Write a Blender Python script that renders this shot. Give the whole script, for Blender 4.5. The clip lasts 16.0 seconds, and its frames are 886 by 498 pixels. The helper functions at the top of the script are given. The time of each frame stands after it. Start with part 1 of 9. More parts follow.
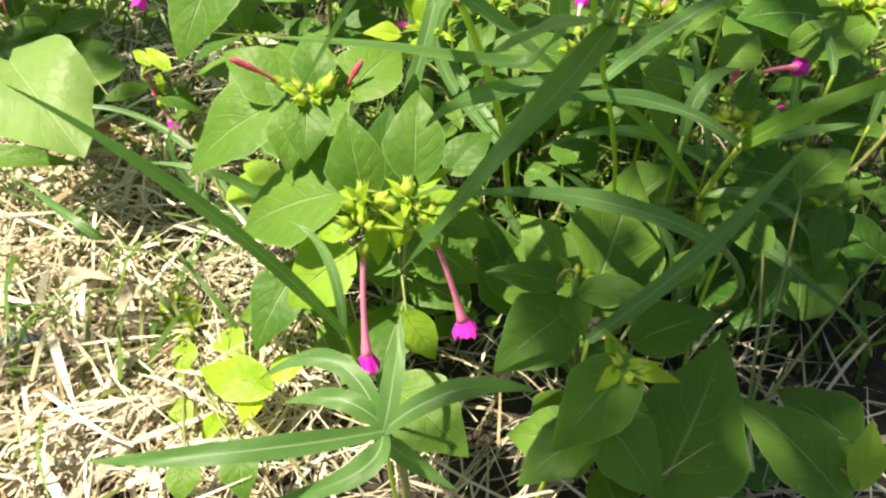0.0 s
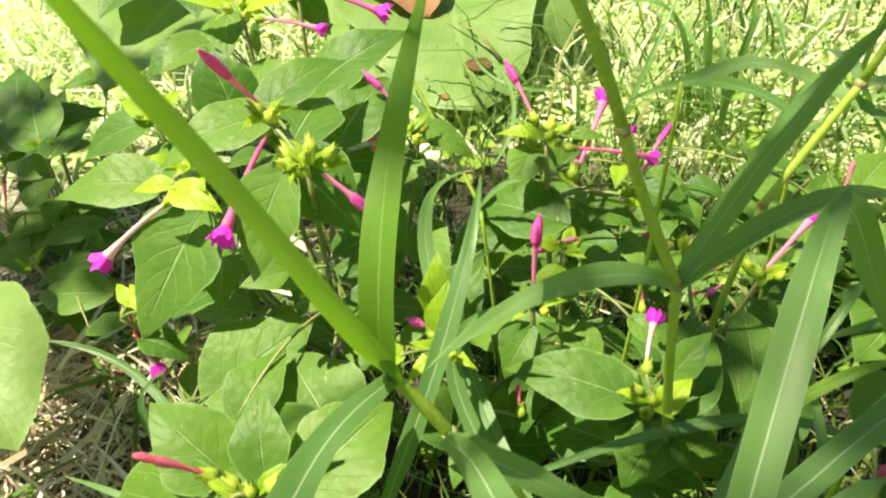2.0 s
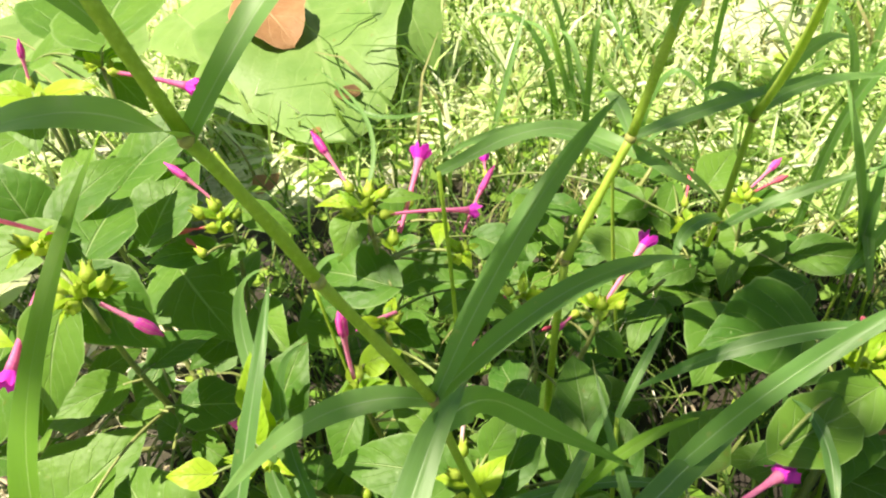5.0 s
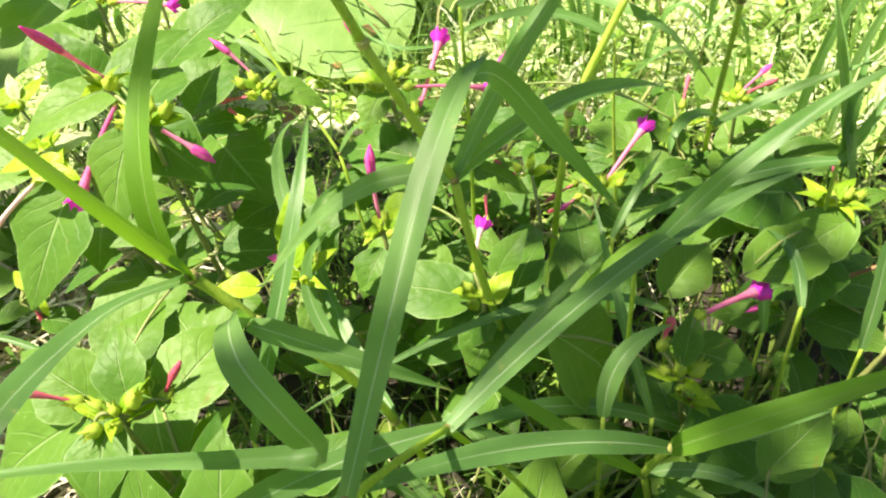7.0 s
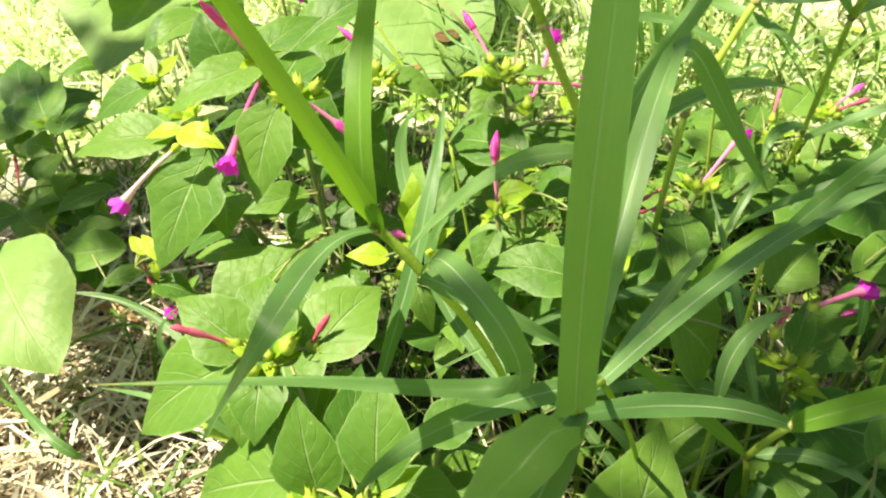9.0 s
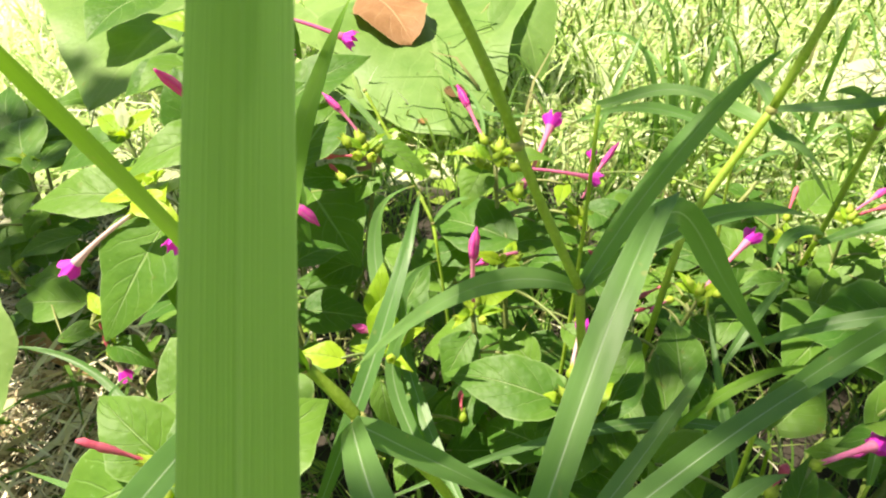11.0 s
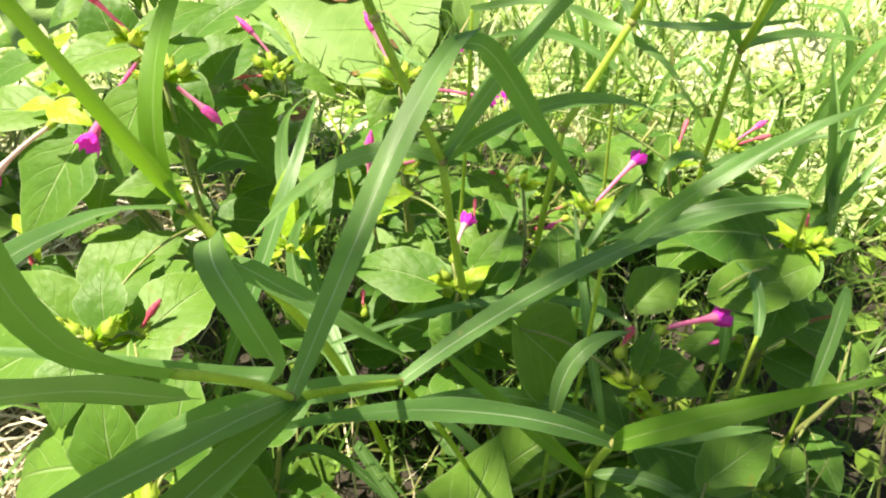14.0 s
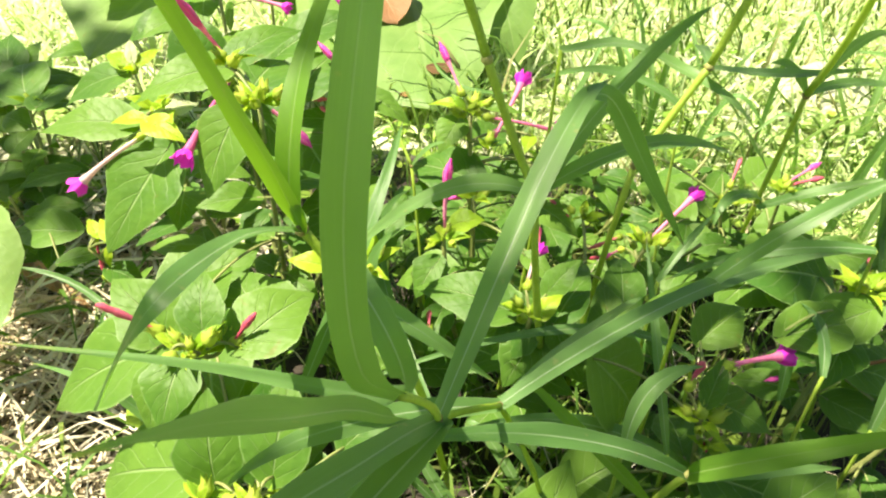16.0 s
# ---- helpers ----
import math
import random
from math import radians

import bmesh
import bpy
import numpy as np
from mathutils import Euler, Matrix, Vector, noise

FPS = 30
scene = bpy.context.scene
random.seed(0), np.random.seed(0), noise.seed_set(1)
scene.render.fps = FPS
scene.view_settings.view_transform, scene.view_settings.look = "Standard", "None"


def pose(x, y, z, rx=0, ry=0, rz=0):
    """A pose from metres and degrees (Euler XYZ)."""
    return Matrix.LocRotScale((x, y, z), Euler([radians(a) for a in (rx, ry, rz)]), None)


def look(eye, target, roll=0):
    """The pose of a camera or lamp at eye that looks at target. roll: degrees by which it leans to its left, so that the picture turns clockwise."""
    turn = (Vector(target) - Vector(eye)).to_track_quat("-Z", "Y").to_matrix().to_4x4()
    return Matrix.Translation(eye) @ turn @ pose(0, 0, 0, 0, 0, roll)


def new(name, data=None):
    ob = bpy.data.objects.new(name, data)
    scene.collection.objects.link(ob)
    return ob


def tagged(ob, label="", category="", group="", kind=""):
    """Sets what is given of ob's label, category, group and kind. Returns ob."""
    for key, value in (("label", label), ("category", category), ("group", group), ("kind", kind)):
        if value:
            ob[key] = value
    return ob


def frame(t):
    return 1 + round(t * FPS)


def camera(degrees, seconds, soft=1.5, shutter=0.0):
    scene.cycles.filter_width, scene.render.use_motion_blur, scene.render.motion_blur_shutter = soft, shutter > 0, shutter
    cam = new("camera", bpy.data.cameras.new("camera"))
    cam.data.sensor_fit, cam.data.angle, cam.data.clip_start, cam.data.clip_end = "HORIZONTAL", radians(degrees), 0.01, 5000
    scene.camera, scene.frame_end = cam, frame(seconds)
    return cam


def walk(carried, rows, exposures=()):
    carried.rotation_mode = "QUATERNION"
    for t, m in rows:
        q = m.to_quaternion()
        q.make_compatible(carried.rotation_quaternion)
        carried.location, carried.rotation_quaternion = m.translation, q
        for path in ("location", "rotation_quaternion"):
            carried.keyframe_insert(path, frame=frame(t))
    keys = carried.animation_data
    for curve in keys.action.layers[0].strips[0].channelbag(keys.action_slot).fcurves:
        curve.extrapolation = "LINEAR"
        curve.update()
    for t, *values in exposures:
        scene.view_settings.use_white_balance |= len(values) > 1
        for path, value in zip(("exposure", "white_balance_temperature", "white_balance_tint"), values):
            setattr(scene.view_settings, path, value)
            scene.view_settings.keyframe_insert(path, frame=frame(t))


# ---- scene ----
cam = camera(63.0, 16.0, soft=2.2, shutter=0.12)
PATH = [
    (0, (0.050, 0.003, 0.454), (-0.076, 1.455, -0.916), -1.8),
    (0.5, (0.038, 0.055, 0.471), (-0.222, 1.563, -0.818), -5.3),
    (1, (0.043, 0.115, 0.455), (-0.282, 1.656, -0.777), -3.7),
    (1.5, (0.055, 0.157, 0.454), (-0.214, 1.707, -0.782), -2.6),
    (2, (0.068, 0.220, 0.490), (-0.289, 1.772, -0.720), -3.5),
    (2.5, (0.090, 0.295, 0.534), (-0.321, 1.748, -0.777), -6.4),
    (3, (0.119, 0.353, 0.557), (-0.243, 1.771, -0.806), -8.4),
    (3.2, (0.128, 0.356, 0.553), (-0.178, 1.782, -0.813), -8.6),
    (5.3, (0.149, 0.259, 0.517), (-0.082, 1.807, -0.728), -8.9),
    (5.5, (0.147, 0.252, 0.514), (-0.086, 1.799, -0.732), -8.8),
    (6, (0.138, 0.224, 0.512), (-0.125, 1.775, -0.722), -9.2),
    (6.5, (0.124, 0.194, 0.496), (-0.11, 1.756, -0.731), -6.6),
    (7, (0.145, 0.176, 0.486), (-0.11, 1.707, -0.776), -8.6),
    (7.5, (0.164, 0.155, 0.462), (-0.055, 1.656, -0.842), -8.6),
    (8, (0.135, 0.139, 0.447), (-0.096, 1.612, -0.886), -8.3),
    (8.5, (0.104, 0.123, 0.457), (-0.164, 1.632, -0.828), -7.5),
    (9, (0.09, 0.136, 0.491), (-0.232, 1.686, -0.731), -6.3),
    (9.5, (0.096, 0.163, 0.504), (-0.236, 1.743, -0.676), -4.8),
    (9.7, (0.095, 0.177, 0.509), (-0.235, 1.771, -0.653), -3.9),
    (11.8, (0.117, 0.202, 0.488), (-0.246, 1.798, -0.662), -2.2),
    (12, (0.12, 0.2, 0.487), (-0.237, 1.781, -0.685), -2.1),
    (12.5, (0.136, 0.189, 0.477), (-0.199, 1.767, -0.706), -2.1),
    (13, (0.15, 0.177, 0.461), (-0.138, 1.747, -0.743), -0.4),
    (13.5, (0.155, 0.162, 0.461), (-0.11, 1.736, -0.743), -0.2),
    (14, (0.157, 0.145, 0.475), (-0.092, 1.737, -0.71), -0.3),
    (14.5, (0.153, 0.126, 0.485), (-0.063, 1.757, -0.653), 1.4),
    (15, (0.144, 0.114, 0.482), (-0.066, 1.747, -0.652), 2.6),
    (15.5, (0.13, 0.109, 0.48), (-0.139, 1.728, -0.663), 1.1),
    (16, (0.12, 0.128, 0.489), (-0.169, 1.741, -0.659), 1.8),
]
EXPOSURES = [(0, 1.16, 7700, 5), (2, 1.16, 7700, 5), (3, 1.09, 7700, 5), (5.5, 1.31, 7700, 5), (7, 1.49, 7750, 3), (7.6, 1.7, 7900, 1), (8.4, 1.88, 7900, 1), (9.0, 1.41, 7700, 5), (9.6, 1.33, 7700, 5), (12, 1.23, 7700, 5), (13.5, 1.43, 7700, 5), (14.5, 1.45, 7700, 5), (16, 1.47, 7700, 5)]
walk(cam, [(t, look(eye, target, roll)) for t, eye, target, roll in PATH], EXPOSURES)

# ---------------------------------------------------------------- light
world = bpy.data.worlds.new("world")
scene.world = world
world.use_nodes = True
wn = world.node_tree
sky = wn.nodes.new("ShaderNodeTexSky")
sky.sky_type, sky.sun_disc = "NISHITA", False
SUN_AZ, SUN_EL = radians(-102), radians(66)      # azimuth from ahead (+y) towards +x, height
sky.sun_elevation, sky.sun_rotation = SUN_EL, SUN_AZ
sky.air_density, sky.dust_density = 1.0, 1.2
wn.links.new(sky.outputs[0], wn.nodes["Background"].inputs[0])
wn.nodes["Background"].inputs[1].default_value = 0.054
SUN_WAY = Vector((math.sin(SUN_AZ) * math.cos(SUN_EL), math.cos(SUN_AZ) * math.cos(SUN_EL), math.sin(SUN_EL)))
sun = new("sun", bpy.data.lights.new("sun", "SUN"))
sun.data.energy, sun.data.angle, sun.data.color = 5.0, radians(0.53), (1.0, 0.95, 0.86)
sun.matrix_world = look(SUN_WAY * 20, (0, 0, 0))


# ---------------------------------------------------------------- materials
def nodes_of(name):
    m = bpy.data.materials.new(name)
    m.use_nodes = True
    t = m.node_tree
    return m, t, t.nodes["Principled BSDF"], t.nodes["Material Output"]


def math_node(t, op, a, b=None, c=None):
    n = t.nodes.new("ShaderNodeMath")
    n.operation = op
    for k, v in enumerate((a, b, c)):
        if v is None:
            continue
        if isinstance(v, (int, float)):
            n.inputs[k].default_value = v
        else:
            t.links.new(v, n.inputs[k])
    return n.outputs[0]


def mix_col(t, fac, a, b, how="MIX"):
    n = t.nodes.new("ShaderNodeMix")
    n.data_type, n.blend_type = "RGBA", how
    for k, v in ((0, fac), (6, a), (7, b)):
        if isinstance(v, (int, float)):
            n.inputs[k].default_value = v
        elif isinstance(v, tuple):
            n.inputs[k].default_value = (*v[:3], 1)
        else:
            t.links.new(v, n.inputs[k])
    return n.outputs[2]


def noise_node(t, scale, detail=3, space="Object", rough=0.55):
    co = t.nodes.new("ShaderNodeTexCoord")
    n = t.nodes.new("ShaderNodeTexNoise")
    n.inputs["Scale"].default_value, n.inputs["Detail"].default_value, n.inputs["Roughness"].default_value = scale, detail, rough
    t.links.new(co.outputs[space], n.inputs["Vector"])
    return n.outputs["Fac"]


def remap(t, v, a, b, c=0.0, d=1.0):
    n = t.nodes.new("ShaderNodeMapRange")
    n.interpolation_type = "SMOOTHSTEP"
    for k, x in enumerate((a, b, c, d)):
        n.inputs[1 + k].default_value = x
    t.links.new(v, n.inputs[0])
    return n.outputs[0]


def thin_shader(t, b, out, colour, glow, share, height, bump, rough, shine=0.32):
    """Light shines partly through: a leaf's upper gloss over a translucent body."""
    t.links.new(colour, b.inputs["Base Color"])
    b.inputs["Roughness"].default_value = rough
    b.inputs["Specular IOR Level"].default_value = shine
    bn = t.nodes.new("ShaderNodeBump")
    bn.inputs["Strength"].default_value, bn.inputs["Distance"].default_value = bump, 0.001
    t.links.new(height, bn.inputs["Height"])
    t.links.new(bn.outputs[0], b.inputs["Normal"])
    tr = t.nodes.new("ShaderNodeBsdfTranslucent")
    t.links.new(glow, tr.inputs[0])
    t.links.new(bn.outputs[0], tr.inputs["Normal"])
    mx = t.nodes.new("ShaderNodeMixShader")
    mx.inputs[0].default_value = share
    t.links.new(b.outputs[0], mx.inputs[1])
    t.links.new(tr.outputs[0], mx.inputs[2])
    t.links.new(mx.outputs[0], out.inputs[0])


def leaf_material(name, dark, light, vein, glow, share=0.35, rough=0.42, side=5.5, slant=0.75, spots=0.0, vein_mix=0.62, relief=0.9):
    m, t, b, out = nodes_of(name)
    uv = t.nodes.new("ShaderNodeUVMap")
    sp = t.nodes.new("ShaderNodeSeparateXYZ")
    t.links.new(uv.outputs[0], sp.inputs[0])
    u, v = sp.outputs[0], sp.outputs[1]
    av = math_node(t, "ABSOLUTE", math_node(t, "MULTIPLY_ADD", v, 2.0, -1.0))
    rib = math_node(t, "MULTIPLY", remap(t, av, 0.012, 0.045, 1.0, 0.0), remap(t, u, 0.55, 1.0, 1.0, 0.25))
    wob = noise_node(t, 40, 2)
    ph = math_node(t, "FRACT", math_node(t, "MULTIPLY_ADD", math_node(t, "SUBTRACT", u, math_node(t, "MULTIPLY", av, slant * 0.5)), side, math_node(t, "MULTIPLY", wob, 0.5)))
    sv = remap(t, math_node(t, "ABSOLUTE", math_node(t, "SUBTRACT", ph, 0.5)), 0.02, 0.07, 1.0, 0.0)
    sv = math_node(t, "MULTIPLY", sv, remap(t, av, 0.4, 0.95, 0.32, 0.05))
    veins = math_node(t, "MAXIMUM", rib, sv)
    edge = remap(t, av, 0.93, 0.99, 0.0, 0.55)
    info = t.nodes.new("ShaderNodeObjectInfo")
    blot = noise_node(t, 28, 4)
    tone = math_node(t, "MULTIPLY_ADD", blot, 0.7, math_node(t, "MULTIPLY", info.outputs["Random"], 0.55))
    col = mix_col(t, remap(t, tone, 0.25, 0.95), dark, light)
    col = mix_col(t, math_node(t, "MULTIPLY", math_node(t, "MAXIMUM", veins, edge), vein_mix), col, vein)
    fine = noise_node(t, 420, 3)
    col = mix_col(t, math_node(t, "MULTIPLY", remap(t, fine, 0.45, 0.75), 0.16), col, light)
    pucker = t.nodes.new("ShaderNodeTexVoronoi")
    pucker.feature = "SMOOTH_F1"
    pucker.inputs["Scale"].default_value = 190
    t.links.new(t.nodes.new("ShaderNodeTexCoord").outputs["Object"], pucker.inputs["Vector"])
    fleck = remap(t, noise_node(t, 260, 1), 0.74, 0.79, 0.0, 0.5)
    col = mix_col(t, fleck, col, vein)
    if spots:
        sm = remap(t, noise_node(t, 75, 2), 0.70, 0.76, 0.0, spots)
        col = mix_col(t, sm, col, (0.25, 0.16, 0.05))
    gl = mix_col(t, math_node(t, "MULTIPLY", veins, 0.45), glow, tuple(min(1.0, x * 1.35 + 0.04) for x in glow))
    h = math_node(t, "MULTIPLY_ADD", veins, -0.9, math_node(t, "MULTIPLY_ADD", fine, 0.2, math_node(t, "MULTIPLY_ADD", pucker.outputs["Distance"], -0.5, math_node(t, "MULTIPLY", blot, 1.6))))
    thin_shader(t, b, out, col, gl, share, h, relief, rough, shine=0.22)
    return m


def blade_material(name, dark, light, rib_colour, glow, share=0.33, rough=0.38):
    m, t, b, out = nodes_of(name)
    uv = t.nodes.new("ShaderNodeUVMap")
    sp = t.nodes.new("ShaderNodeSeparateXYZ")
    t.links.new(uv.outputs[0], sp.inputs[0])
    u, v = sp.outputs[0], sp.outputs[1]
    av = math_node(t, "ABSOLUTE", math_node(t, "MULTIPLY_ADD", v, 2.0, -1.0))
    rib = math_node(t, "MULTIPLY", remap(t, av, 0.02, 0.085, 0.9, 0.0), remap(t, u, 0.25, 0.85, 1.0, 0.1))
    edge = remap(t, av, 0.95, 0.99, 0.0, 0.32)
    info = t.nodes.new("ShaderNodeObjectInfo")
    blot = noise_node(t, 22, 4)
    tone = math_node(t, "MULTIPLY_ADD", blot, 0.75, math_node(t, "MULTIPLY", info.outputs["Random"], 0.5))
    col = mix_col(t, remap(t, tone, 0.25, 0.95), dark, light)
    cb = t.nodes.new("ShaderNodeCombineXYZ")
    t.links.new(math_node(t, "MULTIPLY", u, 4.0), cb.inputs[0])
    t.links.new(math_node(t, "MULTIPLY", v, 26.0), cb.inputs[1])
    t.links.new(math_node(t, "MULTIPLY", info.outputs["Random"], 40.0), cb.inputs[2])
    st = t.nodes.new("ShaderNodeTexNoise")
    st.inputs["Scale"].default_value, st.inputs["Detail"].default_value = 1.0, 4
    t.links.new(cb.outputs[0], st.inputs["Vector"])
    streak = remap(t, st.outputs["Fac"], 0.42, 0.70)
    col = mix_col(t, math_node(t, "MULTIPLY", streak, 0.03), col, rib_colour)
    col = mix_col(t, math_node(t, "MULTIPLY", remap(t, st.outputs["Fac"], 0.45, 0.30), 0.12), col, dark)
    col = mix_col(t, math_node(t, "MULTIPLY", math_node(t, "MAXIMUM", rib, edge), 0.75), col, rib_colour)
    tip = math_node(t, "MULTIPLY", remap(t, u, 0.93, 1.0), remap(t, noise_node(t, 60, 2), 0.4, 0.6))
    col = mix_col(t, tip, col, (0.42, 0.34, 0.14))
    col = mix_col(t, remap(t, noise_node(t, 160, 2), 0.69, 0.74, 0.0, 0.5), col, (0.32, 0.30, 0.12))
    gl = mix_col(t, math_node(t, "MULTIPLY", rib, 0.5), glow, tuple(x * 0.55 for x in glow))
    h = math_node(t, "MULTIPLY_ADD", streak, 0.04, math_node(t, "MULTIPLY_ADD", rib, -0.6, blot))
    thin_shader(t, b, out, col, gl, share, h, 0.3, rough)
    return m


def body_material(name, a, b_col, scale=60, rough=0.6, bump=0.5, share=0.0, random_mix=0.5, speck=0.0, space="Object"):
    m, t, b, out = nodes_of(name)
    n1, n2 = noise_node(t, scale, 4, space), noise_node(t, scale * 9, 3, space)
    info = t.nodes.new("ShaderNodeObjectInfo")
    tone = math_node(t, "MULTIPLY_ADD", info.outputs["Random"], random_mix, math_node(t, "MULTIPLY", n1, 1.0 - random_mix * 0.4))
    col = mix_col(t, remap(t, tone, 0.3, 0.85), a, b_col)
    col = mix_col(t, math_node(t, "MULTIPLY", remap(t, n2, 0.45, 0.7), 0.3), col, tuple(min(1, x * 1.35) for x in b_col))
    if speck:
        col = mix_col(t, remap(t, noise_node(t, scale * 3, 2, space), 0.66, 0.72, 0.0, speck), col, tuple(x * 0.35 for x in a))
    h = math_node(t, "MULTIPLY_ADD", n2, 0.4, n1)
    if share:
        thin_shader(t, b, out, col, col, share, h, bump, rough)
    else:
        t.links.new(col, b.inputs["Base Color"])
        b.inputs["Roughness"].default_value = rough
        bn = t.nodes.new("ShaderNodeBump")
        bn.inputs["Strength"].default_value, bn.inputs["Distance"].default_value = bump, 0.002
        t.links.new(h, bn.inputs["Height"])
        t.links.new(bn.outputs[0], b.inputs["Normal"])
    return m


def island_material(name, cols, share, rough=0.55):
    """For many joined blades or straws: each island takes its own colour off a ramp."""
    m, t, b, out = nodes_of(name)
    geo = t.nodes.new("ShaderNodeNewGeometry")
    ramp = t.nodes.new("ShaderNodeValToRGB")
    t.links.new(geo.outputs["Random Per Island"], ramp.inputs[0])
    el = ramp.color_ramp.elements
    while len(el) < len(cols):
        el.new(0.5)
    for k, c in enumerate(cols):
        el[k].position, el[k].color = k / (len(cols) - 1), (*c, 1)
    n1 = noise_node(t, 120, 3)
    col = mix_col(t, math_node(t, "MULTIPLY", n1, 0.30), ramp.outputs[0], cols[0])
    thin_shader(t, b, out, col, col, share, n1, 0.4, rough)
    return m


LEAF = leaf_material("broad green leaf", (0.048, 0.140, 0.022), (0.145, 0.275, 0.045), (0.34, 0.47, 0.20), (0.20, 0.40, 0.020), share=0.37, spots=0.35, rough=0.46, vein_mix=0.70)
YOUNG = leaf_material("young yellow-green leaf", (0.22, 0.40, 0.028), (0.40, 0.56, 0.050), (0.52, 0.64, 0.17), (0.50, 0.72, 0.03), share=0.42)
YOUNG_GREEN = leaf_material("light green bract", (0.17, 0.34, 0.03), (0.30, 0.47, 0.06), (0.42, 0.55, 0.16), (0.42, 0.64, 0.03), share=0.42)
BROAD = leaf_material("large pale leaf", (0.13, 0.25, 0.060), (0.24, 0.36, 0.115), (0.38, 0.47, 0.22), (0.28, 0.46, 0.05), share=0.30, rough=0.45, relief=0.6, vein_mix=0.36, side=9.0, spots=0.6)
WHITISH = leaf_material("pale bud leaf", (0.50, 0.55, 0.32), (0.68, 0.70, 0.50), (0.6, 0.64, 0.4), (0.6, 0.66, 0.3))
DRY = leaf_material("dry brown leaf", (0.26, 0.13, 0.06), (0.48, 0.29, 0.15), (0.45, 0.30, 0.17), (0.35, 0.2, 0.08), share=0.12, rough=0.6, spots=0.7)
BURNT = leaf_material("scorched leaf", (0.07, 0.035, 0.015), (0.24, 0.14, 0.05), (0.40, 0.30, 0.10), (0.16, 0.09, 0.03), share=0.05, rough=0.7, spots=0.5)
PALE_DRY = leaf_material("bleached dead leaf", (0.46, 0.40, 0.29), (0.66, 0.60, 0.47), (0.55, 0.47, 0.33), (0.5, 0.42, 0.26), share=0.15, rough=0.65, spots=0.5)
BLADE = blade_material("grass blade", (0.076, 0.182, 0.052), (0.148, 0.282, 0.088), (0.54, 0.66, 0.44), (0.22, 0.47, 0.05), share=0.40, rough=0.40)
BLADE_LIGHT = blade_material("light grass blade", (0.10, 0.23, 0.028), (0.18, 0.34, 0.05), (0.34, 0.50, 0.17), (0.28, 0.54, 0.03), share=0.48, rough=0.5)
BLADE_MID = blade_material("pale grass blade", (0.110, 0.240, 0.070), (0.200, 0.345, 0.120), (0.44, 0.57, 0.33), (0.27, 0.52, 0.05), share=0.43, rough=0.40)
CULM = body_material("grass culm", (0.36, 0.53, 0.06), (0.50, 0.65, 0.13), 50, 0.45, share=0.42)
NODE = body_material("grass node", (0.16, 0.12, 0.04), (0.32, 0.32, 0.10), 200, 0.6)
STEM = body_material("plant stem", (0.13, 0.20, 0.05), (0.24, 0.26, 0.09), 70, 0.5)
CALYX = body_material("calyx", (0.30, 0.44, 0.045), (0.48, 0.60, 0.09), 120, 0.5, share=0.35)
TUBE = body_material("flower tube", (0.74, 0.13, 0.38), (0.90, 0.32, 0.54), 90, 0.5, share=0.38)
PALE_TUBE = body_material("pale flower tube", (0.66, 0.38, 0.42), (0.82, 0.58, 0.58), 90, 0.5, share=0.25)
RED_TUBE = body_material("withered flower tube", (0.48, 0.045, 0.10), (0.74, 0.16, 0.24), 140, 0.7, share=0.15)
PINK = body_material("furled petals", (0.86, 0.04, 0.50), (0.97, 0.15, 0.66), 220, 0.6, share=0.46)
MAGENTA = body_material("magenta petals", (0.60, 0.01, 0.46), (0.86, 0.05, 0.68), 200, 0.55, share=0.3)


